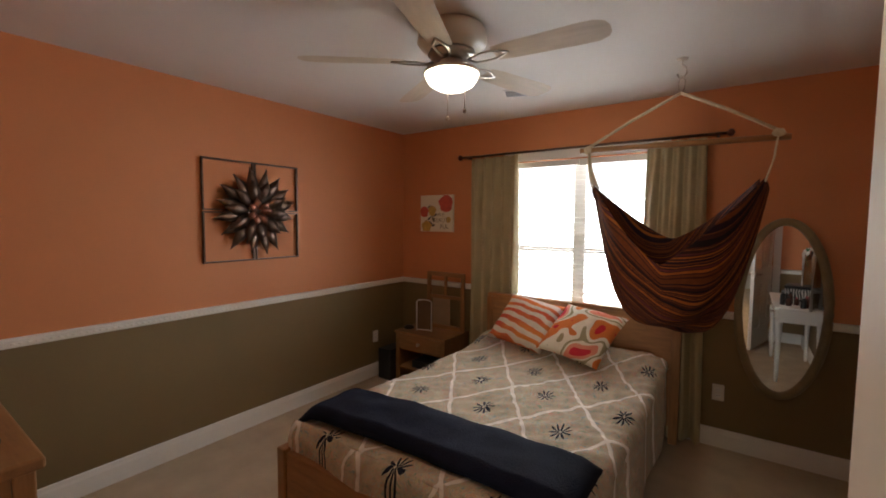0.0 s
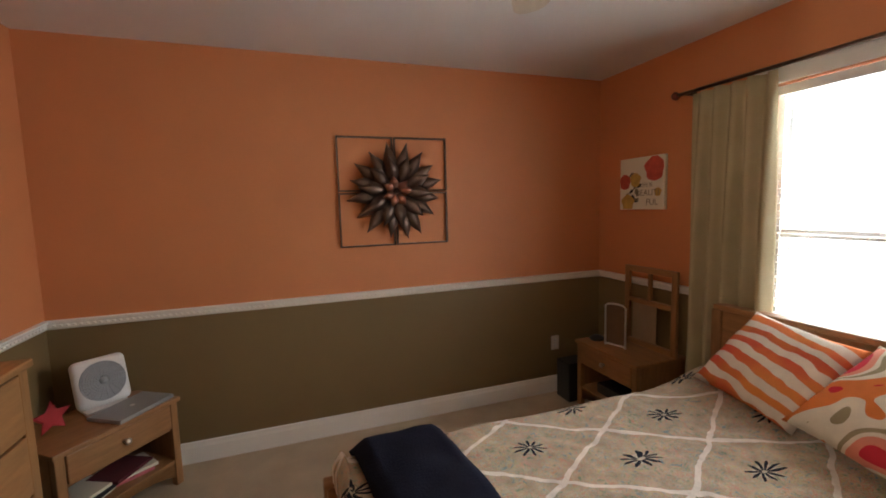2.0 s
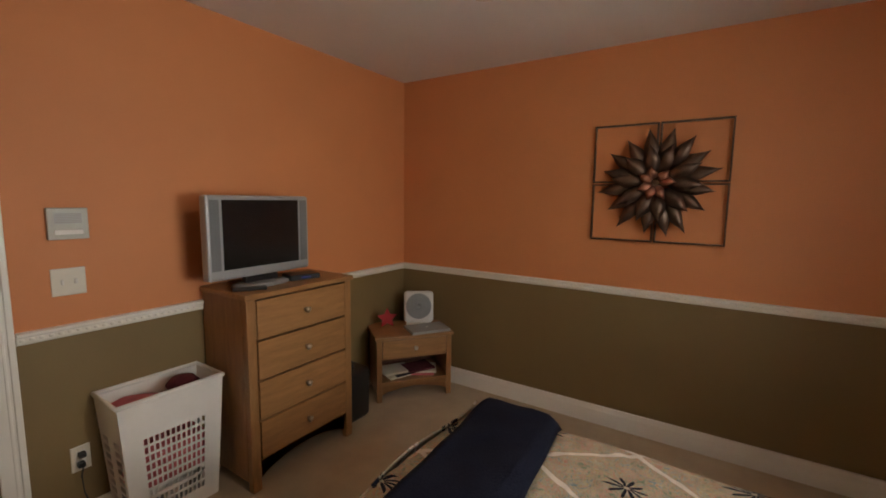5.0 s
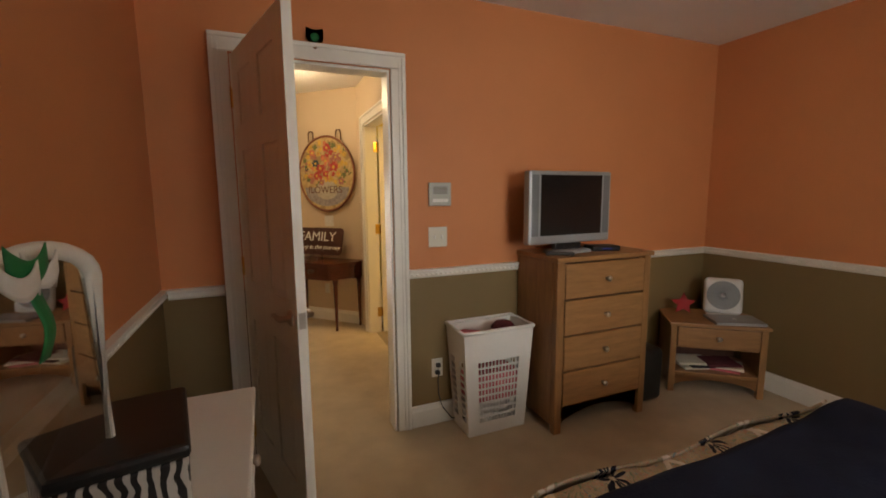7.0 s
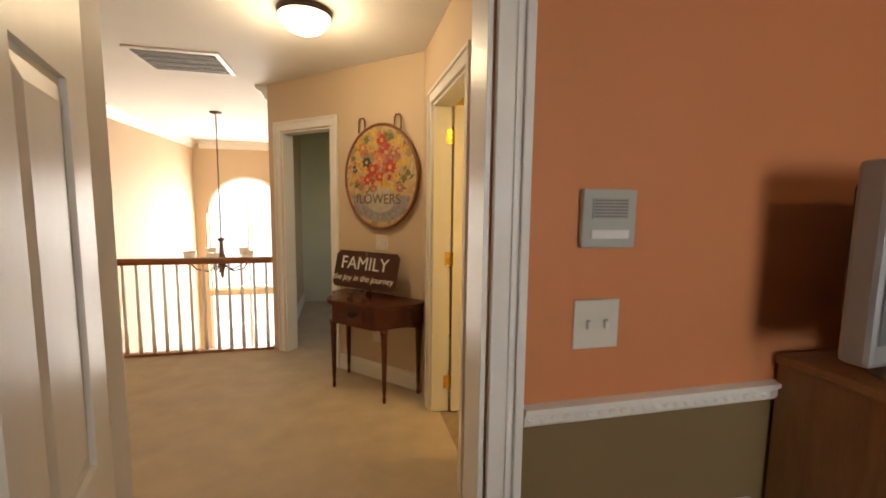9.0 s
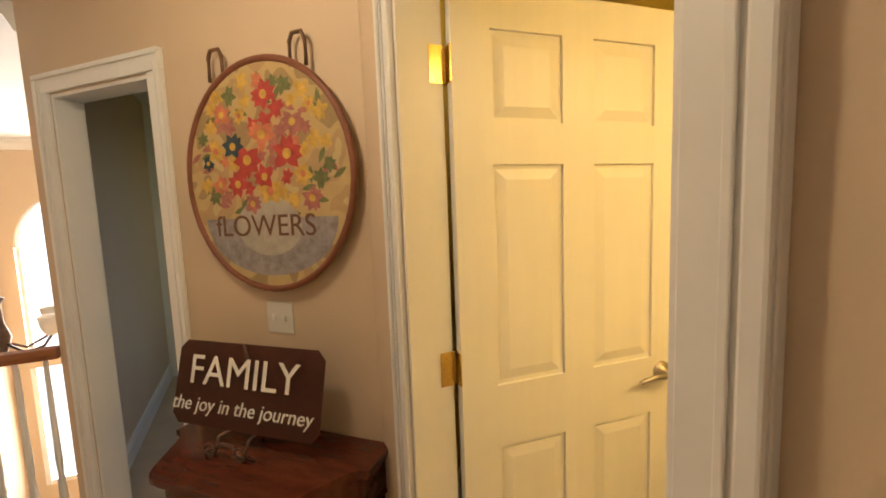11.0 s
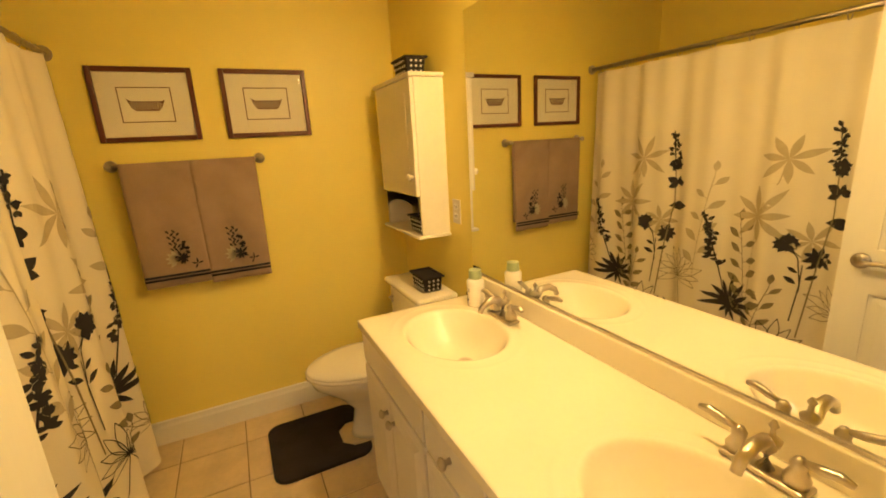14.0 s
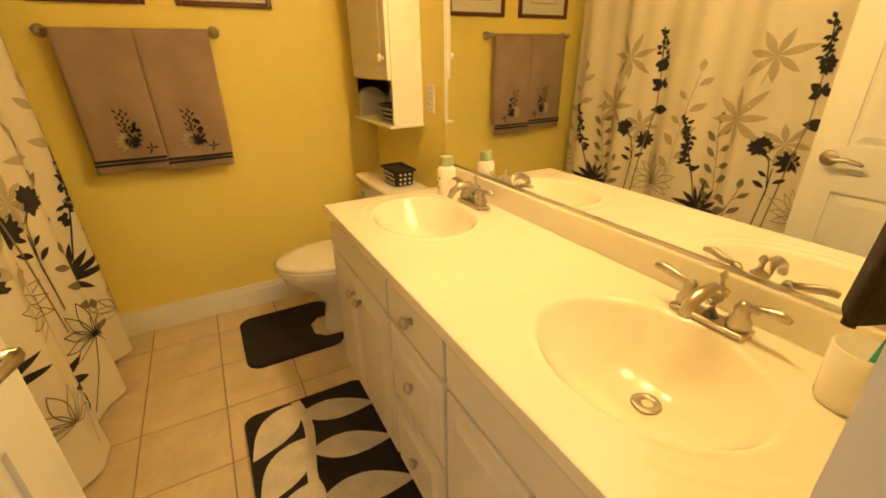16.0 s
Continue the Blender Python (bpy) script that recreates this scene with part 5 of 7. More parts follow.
def dressing_table():
    e = thing("dressing_table", pose(0.29, 0.55, 0), "white painted dressing table against the wall", "dressing table")
    part("top", box(-0.19, 0.20, -0.55, 0.55, 0.725, 0.75, 0.006), M_TRIM, e)
    part("apron_frame", box(-0.165, 0.185, -0.52, 0.52, 0.60, 0.7245, 0.004), M_TRIM, e)
    dr = part("drawer", box(-0.172, -0.1655, -0.45, 0.45, 0.615, 0.71, 0.003), M_TRIM, e)
    for y in (-0.25, 0.25):
        part("knob", knob(None, pose(-0.172, y, 0.662, 0, -90)), M_NICKEL, dr, "", True)
    for x in (-0.145, 0.165):
        for y in (-0.49, 0.49):
            part("leg", lathe([(0, 0), (0.014, 0), (0.018, 0.1), (0.024, 0.45), (0.03, 0.5), (0.026, 0.53), (0.032, 0.5995), (0, 0.5995)], 16, pose(x, y, 0)), M_TRIM, e, "", True)
    t = thing("vanity_mirror", pose(0.43, 0.90, 0.75), "white arched three-fold vanity mirror with a green ribbon", "mirror")
    for y0, y1, h, ang in ((-0.18, 0.18, 0.64, 0), (0.20, 0.40, 0.55, 25), (-0.40, -0.20, 0.55, -25)):
        own = []
        w = (y1 - y0) / 2
        for i in range(13):
            a = math.pi * i / 12
            own.append((0, w * math.cos(a), h - w * 0.6 + w * 0.6 * math.sin(a)))
        ring = [(0, w, 0.02)] + own + [(0, -w, 0.02)]
        m2 = pose(-0.04 * (1 if ang else 0), (y0 + y1) / 2, 0, 0, 0, ang)
        part("mirror_frame", tube(ring, 0.016, 8, None, True), M_TRIM, t, "", True).matrix_local = m2
        gl = bmesh.new()
        gl.faces.new([gl.verts.new((0.0, y, z)) for _, y, z in ring])
        bmesh.ops.solidify(gl, geom=gl.faces[:], thickness=0.004)
        part("mirror_glass", gl, M_CHROME, t).matrix_local = m2
    r = thing("ribbon_bow", pose(0.38, 0.69, 1.29) @ Matrix.Scale(0.7, 4), "green and white satin ribbon draped over the mirror", "ribbon")
    for k, (dy, dz, ln, m2) in enumerate(((0.0, 0.0, 0.16, M_GREEN), (0.04, -0.03, 0.15, M_WHITEPL), (-0.05, -0.02, 0.14, M_WHITEPL))):
        part("loop", sheet(lambda u, v: (-0.02 - 0.03 * math.sin(math.pi * u), dy + (u - 0.5) * ln, dz + 0.05 * (v - 0.5) + 0.06 * (u - 0.5) + 0.03 * math.sin(6 * u)), 14, 4, 0.003), m2, r, "", True)
    part("tail", sheet(lambda u, v: (-0.03 + 0.01 * math.sin(7 * u), -0.04 + 0.05 * v, 0.0 - 0.22 * u), 14, 3, 0.003), M_GREEN, r, "", True)
    z = thing("storage_box", pose(0.335, 0.47, 0.75, 0, 0, 10), "zebra-striped storage box with a glossy black lid", "box")
    part("box_body", box(-0.11, 0.11, -0.15, 0.15, 0, 0.13, 0.006), zebra_mat(), z)
    part("lid", box(-0.115, 0.115, -0.155, 0.155, 0.1305, 0.16, 0.01), M_BLACK, z)
    rng = random.Random(3)
    for k in range(7):
        g = thing("toiletry_bottle", pose(0.25 + rng.uniform(-0.08, 0.1), 0.76 + 0.045 * k, 0.75), "small dark cosmetics bottle on the dressing table", "bottle", "cosmetics")
        hh = rng.uniform(0.07, 0.16)
        part("bottle", lathe([(0, 0), (0.02, 0), (0.022, 0.01), (0.021, hh * 0.7), (0.009, hh * 0.8), (0.009, hh * 0.85), (0, hh * 0.85)], 14), (M_BLACK, M_DARKWOOD, M_PICFRAME)[k % 3], g, "", True)
        part("cap", cyl((0, 0, hh * 0.852), (0, 0, hh), 0.011, seg=12), (M_SILVER, M_BLACK, M_PINK)[k % 3], g)


dressing_table()

# ---- hall ----
def flower_disc():
    e = thing("painted_flower_disc", ANGLED @ pose(0.378, 0.0, 1.607), "round painted wooden wall plaque of a flower bowl", "wall plaque")
    RX, RZ = 0.35, 0.387
    face = floral_mat("painted_bouquet_ground", 9, [(0, (0.34, 0.24, 0.12)), (0.42, (0.50, 0.36, 0.17)), (0.56, (0.44, 0.30, 0.15)), (0.68, (0.52, 0.40, 0.20))])
    part("board", lathe([(0, 0), (1, 0), (1, 0.03), (0, 0.03)], 48, pose(0, 0.006, 0, -90) @ Matrix.Diagonal((RX, RZ, 1, 1))), face, e)
    part("rim", tube([(RX * math.cos(2 * math.pi * i / 60), 0.034, RZ * math.sin(2 * math.pi * i / 60)) for i in range(60)], 0.012, 8, None, True), mat("reddish_wood_rim", (0.20, 0.065, 0.03), 0.5, vary=0.25), e, "red-brown wooden rim", True)
    for x in (-0.165, 0.185):
        part("hanging_loop", tube([(x - 0.03, 0.03, 0.34), (x - 0.03, 0.03, 0.42), (x - 0.018, 0.03, 0.445), (x + 0.018, 0.03, 0.445), (x + 0.03, 0.03, 0.42), (x + 0.03, 0.03, 0.34)], 0.007, 8), mat("rusty_wire", (0.16, 0.08, 0.04), 0.6, 0.4), e, "", True)
    cols = [mat("painted_" + n, c, 0.7, vary=0.35, scale=40) for n, c in (("crimson", (0.42, 0.05, 0.04)), ("coral", (0.52, 0.17, 0.08)), ("gold", (0.55, 0.34, 0.06)), ("leaf_green", (0.14, 0.15, 0.05)), ("blue_grey", (0.27, 0.24, 0.23)), ("rose", (0.36, 0.13, 0.10)), ("dark_teal", (0.03, 0.05, 0.06)))]
    own = bmesh.new()
    pts = []
    for i in range(28):
        a = math.pi + math.pi * i / 27
        pts.append((0.29 * math.cos(a), -0.14 + 0.20 * math.sin(a)))
    own.faces.new([own.verts.new((x * (1 if abs(x) < 0.25 else 0.98), 0.0368, z)) for x, z in pts])
    part("painted_table", own, cols[4], e)
    own = bmesh.new()
    own.faces.new([own.verts.new((0.14 * math.cos(t), 0.0375, -0.17 + 0.10 * math.sin(t))) for t in [2 * math.pi * i / 26 for i in range(26)]])
    part("painted_bowl", own, mat("painted_bowl_grey", (0.40, 0.35, 0.28), 0.7, vary=0.25, scale=20), e)
    rng = random.Random(21)
    spots = [(-0.02, 0.27, 0.055, 0), (0.17, 0.22, 0.045, 1), (-0.13, 0.17, 0.05, 5), (0.0, 0.14, 0.06, 1), (-0.10, 0.07, 0.065, 0), (0.07, 0.06, 0.065, 0), (0.0, 0.0, 0.05, 0), (-0.02, -0.05, 0.055, 2), (0.12, -0.02, 0.05, 0), (-0.16, 0.0, 0.04, 2), (0.20, -0.02, 0.04, 1), (-0.19, -0.08, 0.045, 5), (0.21, 0.10, 0.045, 2), (0.13, 0.11, 0.05, 6), (0.25, 0.06, 0.03, 6), (0.06, -0.09, 0.04, 5), (-0.20, 0.22, 0.03, 2), (0.09, 0.21, 0.03, 2)]
    for cx, cz, r, ci in spots:
        own = bmesh.new()
        for k in range(8):
            print_on(own, leaf_shape(r, r * 0.62, 6, 0.7), (cx, cz), 2 * math.pi * k / 8 + rng.random(), lambda a, b: (a, 0.0382 + 0.0001 * k, b))
        part("painted_flower", own, cols[ci], e)
        own = bmesh.new()
        own.faces.new([own.verts.new((cx + r * 0.28 * math.cos(t), 0.0395, cz + r * 0.28 * math.sin(t))) for t in [2 * math.pi * i / 10 for i in range(10)]])
        part("flower_centre", own, cols[2] if ci != 2 else cols[1], e)
    placed = [(c[0], c[1]) for c in spots]
    for k in range(400):
        cx, cz = rng.uniform(-0.27, 0.27), rng.uniform(-0.09, 0.33)
        q = math.hypot(cx / 0.30, (cz - 0.08) / 0.28)
        if q > 0.97 or any(math.hypot(cx - px, cz - pz) < 0.046 for px, pz in placed):
            continue
        placed.append((cx, cz))
        ci = rng.choice((0, 0, 1, 5, 2)) if q < 0.6 else rng.choice((2, 2, 3, 1, 5))
        r = rng.uniform(0.026, 0.038)
        own = bmesh.new()
        for j in range(7):
            print_on(own, leaf_shape(r, r * 0.6, 5, 0.7), (cx, cz), 2 * math.pi * j / 7 + rng.random(), lambda x, z: (x, 0.0377 + 0.00008 * j, z))
        part("painted_flower", own, cols[ci], e)
    for k in range(34):
        own = bmesh.new()
        a = rng.uniform(0, 2 * math.pi)
        q = rng.uniform(0.62, 0.88)
        cx, cz = RX * q * math.cos(a), 0.06 + 0.27 * q * math.sin(a)
        print_on(own, leaf_shape(0.06, 0.02), (cx, cz), rng.uniform(0, 6.2), lambda x, z: (x, 0.0372, z))
        part("painted_leaf", own, cols[3] if k % 3 else cols[5], e)
    text_mesh("painted_word", "fLOWERS", 0.105, pose(0.02, 0.0385, -0.17, 90, 0, 180), mat("brown_letter_paint", (0.13, 0.055, 0.03), 0.7), e, 0.0006)


def hall_table():
    e = thing("console_table", ANGLED @ pose(0.36, 0.012, 0) @ Matrix.Diagonal((1.05, 1.08, 1, 1)), "red mahogany bow-front console table against the beige wall", "console table")
    n = 40

    def bow(q, w, d):
        x = -w + 2 * w * q
        k = abs(x) / w
        y = d * (0.40 + 0.60 * (0.5 + 0.5 * math.cos(math.pi * min(1, max(0, (k - 0.52) / 0.44))))) if k > 0.52 else d
        return x, y

    def slab(w, d, z0, z1, bevel=0.0):
        own = bmesh.new()
        front = [bow(i / n, w, d) for i in range(n + 1)]
        loop = [(-w, 0)] + front + [(w, 0)]
        f = own.faces.new([own.verts.new((x, y, z0)) for x, y in loop])
        r = bmesh.ops.extrude_face_region(own, geom=[f])
        bmesh.ops.translate(own, vec=(0, 0, z1 - z0), verts=[v for v in r["geom"] if isinstance(v, bmesh.types.BMVert)])
        return own
    part("top", slab(0.385, 0.355, 0.685, 0.705), M_MAHOG, e, "polished bow-front top")
    part("top_edge", slab(0.378, 0.346, 0.672, 0.6845), M_MAHOG, e)
    part("apron", slab(0.355, 0.325, 0.545, 0.6715), M_MAHOG, e)
    part("bead", slab(0.36, 0.331, 0.532, 0.5445), M_MAHOG, e)
    dr = part("drawer", sheet(lambda u, v: (-0.10 + 0.20 * u, 0.329, 0.56 + 0.09 * v), 6, 2, 0.003), M_MAHOG, e)
    part("bail_pull", tube([(-0.03, 0.334, 0.625), (-0.028, 0.347, 0.605), (0, 0.35, 0.597), (0.028, 0.347, 0.605), (0.03, 0.334, 0.625)], 0.004, 8), M_BRONZE, dr, "dark brass bail pull", True)
    part("pull_plate", box(-0.04, 0.04, 0.3325, 0.335, 0.612, 0.638, 0.003), M_BRONZE, dr)
    prof = [(0, 0), (0.010, 0), (0.013, 0.02), (0.009, 0.05), (0.013, 0.09), (0.020, 0.42), (0.022, 0.45), (0.016, 0.462), (0.024, 0.475), (0.018, 0.488), (0.026, 0.50), (0.026, 0.5315), (0, 0.5315)]
    for x, y in ((-0.335, 0.03), (0.335, 0.03), (-0.235, 0.275), (0.235, 0.275)):
        part("leg", lathe(prof, 16, pose(x, y, 0)), M_MAHOG, e, "tapered turned leg", True)


def family_sign():
    e = thing("wooden_sign", ANGLED @ pose(0.425, 0.19, 0.705, 0, 0, 2), "dark brown wooden plaque with white family lettering", "sign")
    tilt = pose(0, 0.0, 0.06, 15)
    w, h = 0.305, 0.285
    own = bmesh.new()
    pts = [(-w, 0.03), (-w + 0.03, 0), (w - 0.03, 0), (w, 0.03), (w, h - 0.03), (w - 0.03, h), (-w + 0.03, h), (-w, h - 0.03)]
    own.faces.new([own.verts.new((x, 0.0, z)) for x, z in pts])
    bmesh.ops.solidify(own, geom=own.faces[:], thickness=0.02)
    part("board", own, M_DARKWOOD, e).matrix_local = tilt @ pose(0, 0, 0)
    text_mesh("lettering", "FAMILY", 0.140, tilt @ pose(0.0, 0.0225, 0.185, 90, 0, 180), M_WHITEPAINT, e, 0.001)
    text_mesh("lettering", "the joy in the journey", 0.066, tilt @ pose(0.0, 0.0225, 0.075, 90, 0, 180), M_WHITEPAINT, e, 0.001, "", 0.2)
    st = tube([(-0.10, 0.05, 0.004), (-0.06, 0.075, 0.03), (-0.02, 0.06, 0.05), (0.02, 0.06, 0.05), (0.06, 0.075, 0.03), (0.10, 0.05, 0.004)], 0.005, 8)
    tube([(0, -0.10, 0.004), (0, -0.07, 0.2), (0, -0.05, 0.345)], 0.005, 8, st)
    for sx in (-1, 1):
        tube([(sx * 0.06, 0.05, 0.004), (sx * 0.06, 0.03, 0.055), (sx * 0.05, -0.03, 0.055), (0, -0.07, 0.15)], 0.005, 8, st)
        tube([(sx * (0.06 + 0.02 * math.cos(t)), 0.07, 0.03 + 0.02 * math.sin(t)) for t in [0.6 * i for i in range(11)]], 0.004, 6, st)
    part("easel_stand", st, M_BRONZE, e, "black scrolled wire easel", True)


def railing():
    e = thing("landing_railing", pose(0.36, -4.15, 0), "white spindle railing with an oak handrail along the landing", "railing")
    L = 1.94
    hr = bmesh.new()
    profile_run(hr, "x", 0, 1, 0.0, L, [(-0.03, 0.835), (0.03, 0.835), (0.034, 0.86), (0.026, 0.885), (0, 0.893), (-0.026, 0.885), (-0.034, 0.86)])
    part("handrail", hr, M_HANDRAIL, e, "red-brown oak handrail")
    part("shoe_rail", box(0, L, -0.035, 0.035, 0, 0.025, 0.004), M_HANDRAIL, e)
    prof = [(0.017, 0.0255), (0.017, 0.20), (0.012, 0.215), (0.017, 0.23), (0.011, 0.25), (0.015, 0.33), (0.010, 0.8345), (0, 0.8345)]
    me = None
    for k in range(18):
        if me is None:
            o = part("spindle", lathe([(0, 0.0255)] + prof, 12), M_TRIM, e, "", True)
            me = o.data
        else:
            o = new("spindle", me)
            o.parent = e
        o.location = (0.055 + k * 0.108, 0, 0)


def chandelier():
    e = thing("chandelier", pose(1.17, -5.6, CEIL), "bronze five-arm chandelier with glass cups hanging over the foyer", "chandelier")
    part("canopy", lathe([(0, 0), (0.07, 0), (0.06, -0.02), (0.015, -0.03), (0, -0.03)], 20), M_BRONZE, e, "", True)
    part("chain", cyl((0, 0, -0.03), (0, 0, -1.55), 0.008, seg=8), M_BRONZE, e)
    part("body", lathe([(0, -1.5), (0.05, -1.52), (0.02, -1.56), (0.03, -1.7), (0.06, -1.8), (0.03, -1.9), (0.015, -2.0), (0, -2.02)], 20), M_BRONZE, e, "", True)
    for k in range(5):
        a = 2 * math.pi * k / 5 + 0.3
        c, s = math.cos(a), math.sin(a)
        arm = part("arm", tube([(0.03 * c, 0.03 * s, -1.85), (0.15 * c, 0.15 * s, -1.92), (0.28 * c, 0.28 * s, -1.88), (0.34 * c, 0.34 * s, -1.80)], 0.010, 8), M_BRONZE, e, "", True)
        part("glass_cup", lathe([(0, -1.80), (0.03, -1.80), (0.06, -1.74), (0.07, -1.66), (0.066, -1.66), (0, -1.78)], 18, pose(0.34 * c, 0.34 * s, 0)), M_PORCELAIN, arm, "", True)


def foyer_window():
    e = tagged(thing("window_2", pose(0, 0, 0), "", ""), kind="structure")
    y = -8.43
    for a, b, c, d in ((0.72, 0.78, -1.9, -0.35), (2.06, 2.12, -1.9, -0.35), (1.39, 1.45, -1.9, -0.35), (0.7805, 1.3895, -1.9, -1.84), (1.4505, 2.0595, -1.9, -1.84), (0.72, 2.12, -0.25, -0.19)):
        part("frame_bar", box(a, b, y, y + 0.05, c, d, 0.004), M_TRIM, e)
    # arch: spandrels fill the square opening's top corners
    cx, r, zc = 1.42, 0.66, 1.17
    for sx in (-1, 1):
        own = bmesh.new()
        arc = [(cx + sx * r * math.cos(math.pi / 2 * i / 14), zc + r * math.sin(math.pi / 2 * i / 14)) for i in range(15)]
        low = [own.verts.new((x, y + 0.03, z)) for x, z in [(cx + sx * 0.70, zc)] + arc]
        top = [own.verts.new((v.co.x, y + 0.03, 1.85)) for v in low]
        for i in range(len(low) - 1):
            own.faces.new((low[i], low[i + 1], top[i + 1], top[i]))
        r2 = bmesh.ops.extrude_face_region(own, geom=own.faces[:])
        bmesh.ops.translate(own, vec=(0, -0.05, 0), verts=[v for v in r2["geom"] if isinstance(v, bmesh.types.BMVert)])
        part("arch_spandrel", own, M_HALLWALL, e)
    part("arch_casing", tube([(cx + r * math.cos(math.pi * i / 30), -8.395, zc + r * math.sin(math.pi * i / 30)) for i in range(31)], 0.03, 6), M_TRIM, e)
    for a, b, c, d in ((0.74, 0.785, -0.2495, zc), (2.055, 2.10, -0.2495, zc), (1.40, 1.44, -0.1895, zc + 0.65)):
        part("frame_bar", box(a, b, y + 0.005, y + 0.045, max(c, -0.1895), d, 0.004), M_TRIM, e)


flower_disc()
hall_table()
family_sign()
railing()
chandelier()
foyer_window()
switch_plate(ANGLED @ pose(0.39, 0, 1.107), 2, "ivory double light switch below the round plaque")
outlet(ANGLED @ pose(0.45, 0, 0.36), "ivory wall outlet under the console table")
e = thing("dome_light", pose(-0.11, -2.5, CEIL), "lit round flush dome light on the hall ceiling", "ceiling light")
part("base", lathe([(0, 0), (0.15, 0), (0.145, -0.03), (0, -0.03)], 28), M_BRONZE, e, "", True)
dome = part("glass_dome", lathe([(0.14, -0.031), (0.13, -0.06), (0.09, -0.10), (0.03, -0.125), (0, -0.127)], 28), M_LAMPGLASS, e, "glowing frosted dome", True)
dome.visible_shadow = False
e = thing("return_air_grille", pose(0.86, -3.62, CEIL), "white-framed slatted return air grille on the ceiling", "air vent")
part("frame", box(-0.31, 0.31, -0.26, 0.26, -0.012, 0, 0.003), M_WHITEPL, e)
for k in range(4):
    part("louvre", box(-0.27, 0.27, -0.23 + k * 0.118, -0.135 + k * 0.118, -0.016, -0.0125), mat("grey_filter", (0.14, 0.13, 0.12), 0.8), e)


# ---- bath ----
def vanity():
    e = thing("vanity_cabinet", pose(-1.75, BN, 0), "white double-sink vanity cabinet with raised panel doors", "vanity")
    x0, x1, yf = -0.745, 0.755, -0.543
    part("carcass", merge(box(x0, x0 + 0.018, yf + 0.02, 0, 0.09, 0.79), box(x1 - 0.018, x1, yf + 0.02, 0, 0.09, 0.79)), M_CABINET, e)
    part("face_frame", box(x0, x1, yf, yf + 0.0195, 0.09, 0.79, 0.002), M_CABINET, e)
    part("toe_kick", box(x0 + 0.01, x1 - 0.01, yf + 0.07, yf + 0.085, 0, 0.0895), M_CABINET, e)

    def front(name, a, b, c, d, knobs):
        o = part(name, box(a, b, yf - 0.018, yf - 0.0005, c, d, 0.004), M_CABINET, e)
        own = bmesh.new()
        m1, m2 = 0.035, 0.06
        q = [own.verts.new((x, yf - 0.0185, z)) for x, z in ((a + m1, c + m1), (b - m1, c + m1), (b - m1, d - m1), (a + m1, d - m1))] if d - c > 0.13 else None
        if q:
            t = [own.verts.new((x, yf - 0.026, z)) for x, z in ((a + m2, c + m2), (b - m2, c + m2), (b - m2, d - m2), (a + m2, d - m2))]
            own.faces.new(t)
            for k in range(4):
                own.faces.new((q[k], q[(k + 1) % 4], t[(k + 1) % 4], t[k]))
            part("raised_panel", own, M_CABINET, o)
        else:
            own.free()
        for x, z in knobs:
            part("knob", knob(None, pose(x, yf - 0.018, z, 90)), M_NICKEL, o, "round brushed nickel knob", True)
    for a, b in ((-0.735, -0.165), (0.175, 0.745)):
        mid = (a + b) / 2
        front("false_drawer", a, b, 0.665, 0.78, ())
        front("door", a, mid - 0.003, 0.11, 0.65, ((mid - 0.035, 0.57),))
        front("door", mid + 0.003, b, 0.11, 0.65, ((mid + 0.035, 0.57),))
    for c, d in ((0.665, 0.78), (0.39, 0.65), (0.11, 0.375)):
        front("drawer", -0.15, 0.16, c, d, ((0.005, (c + d) / 2 + 0.012),))

    t = thing("countertop", pose(-1.75, BN, 0.79), "cream cultured marble vanity top with two moulded oval basins", "countertop")
    basins = ((-0.455, -0.295), (0.435, -0.295))
    X0b, X1b, Yf = -0.757, 0.757, -0.568
    own = bmesh.new()
    nx, ny = 190, 66
    g = []
    for i in range(nx + 1):
        row = []
        for j in range(ny + 1):
            x, y = X0b + (X1b - X0b) * i / nx, Yf + (-0.022 - Yf) * j / ny
            z = 0.03
            for bx, by in basins:
                r = math.hypot((x - bx) / 0.215, (y - by) / 0.172)
                if r < 1:
                    z = 0.03 - 0.125 * (1 - r ** 2.6)
                elif r < 1.08:
                    z = 0.03 + 0.002 * math.sin(math.pi * (r - 1) / 0.08)
                elif 1.24 < r < 1.30:
                    z = 0.03 + 0.0022 * math.sin(math.pi * (r - 1.24) / 0.06)
            row.append(own.verts.new((x, y, z)))
        g.append(row)
    for i in range(nx):
        for j in range(ny):
            own.faces.new((g[i][j], g[i + 1][j], g[i + 1][j + 1], g[i][j + 1]))
    rim = [g[i][0] for i in range(nx + 1)] + [g[nx][j] for j in range(1, ny + 1)] + [g[i][ny] for i in range(nx - 1, -1, -1)] + [g[0][j] for j in range(ny - 1, 0, -1)]
    low = [own.verts.new((v.co.x, v.co.y, 0.0)) for v in rim]
    for k in range(len(rim)):
        q = (k + 1) % len(rim)
        own.faces.new((rim[k], rim[q], low[q], low[k]))
    slab = obj("slab", own, M_MARBLE, t, True)
    for poly in slab.data.polygons:
        if abs(poly.normal.z) < 0.3 and poly.center.z < 0.02 and abs(poly.area) > 1e-5 and poly.center.y < Yf + 0.002:
            poly.use_smooth = False
    part("backsplash", box(X0b, X1b, -0.0215, -0.001, 0.005, 0.112, 0.004), M_MARBLE, t)
    part("side_splash", box(X1b - 0.02, X1b, Yf + 0.02, -0.0225, 0.0325, 0.10, 0.004), M_MARBLE, t)
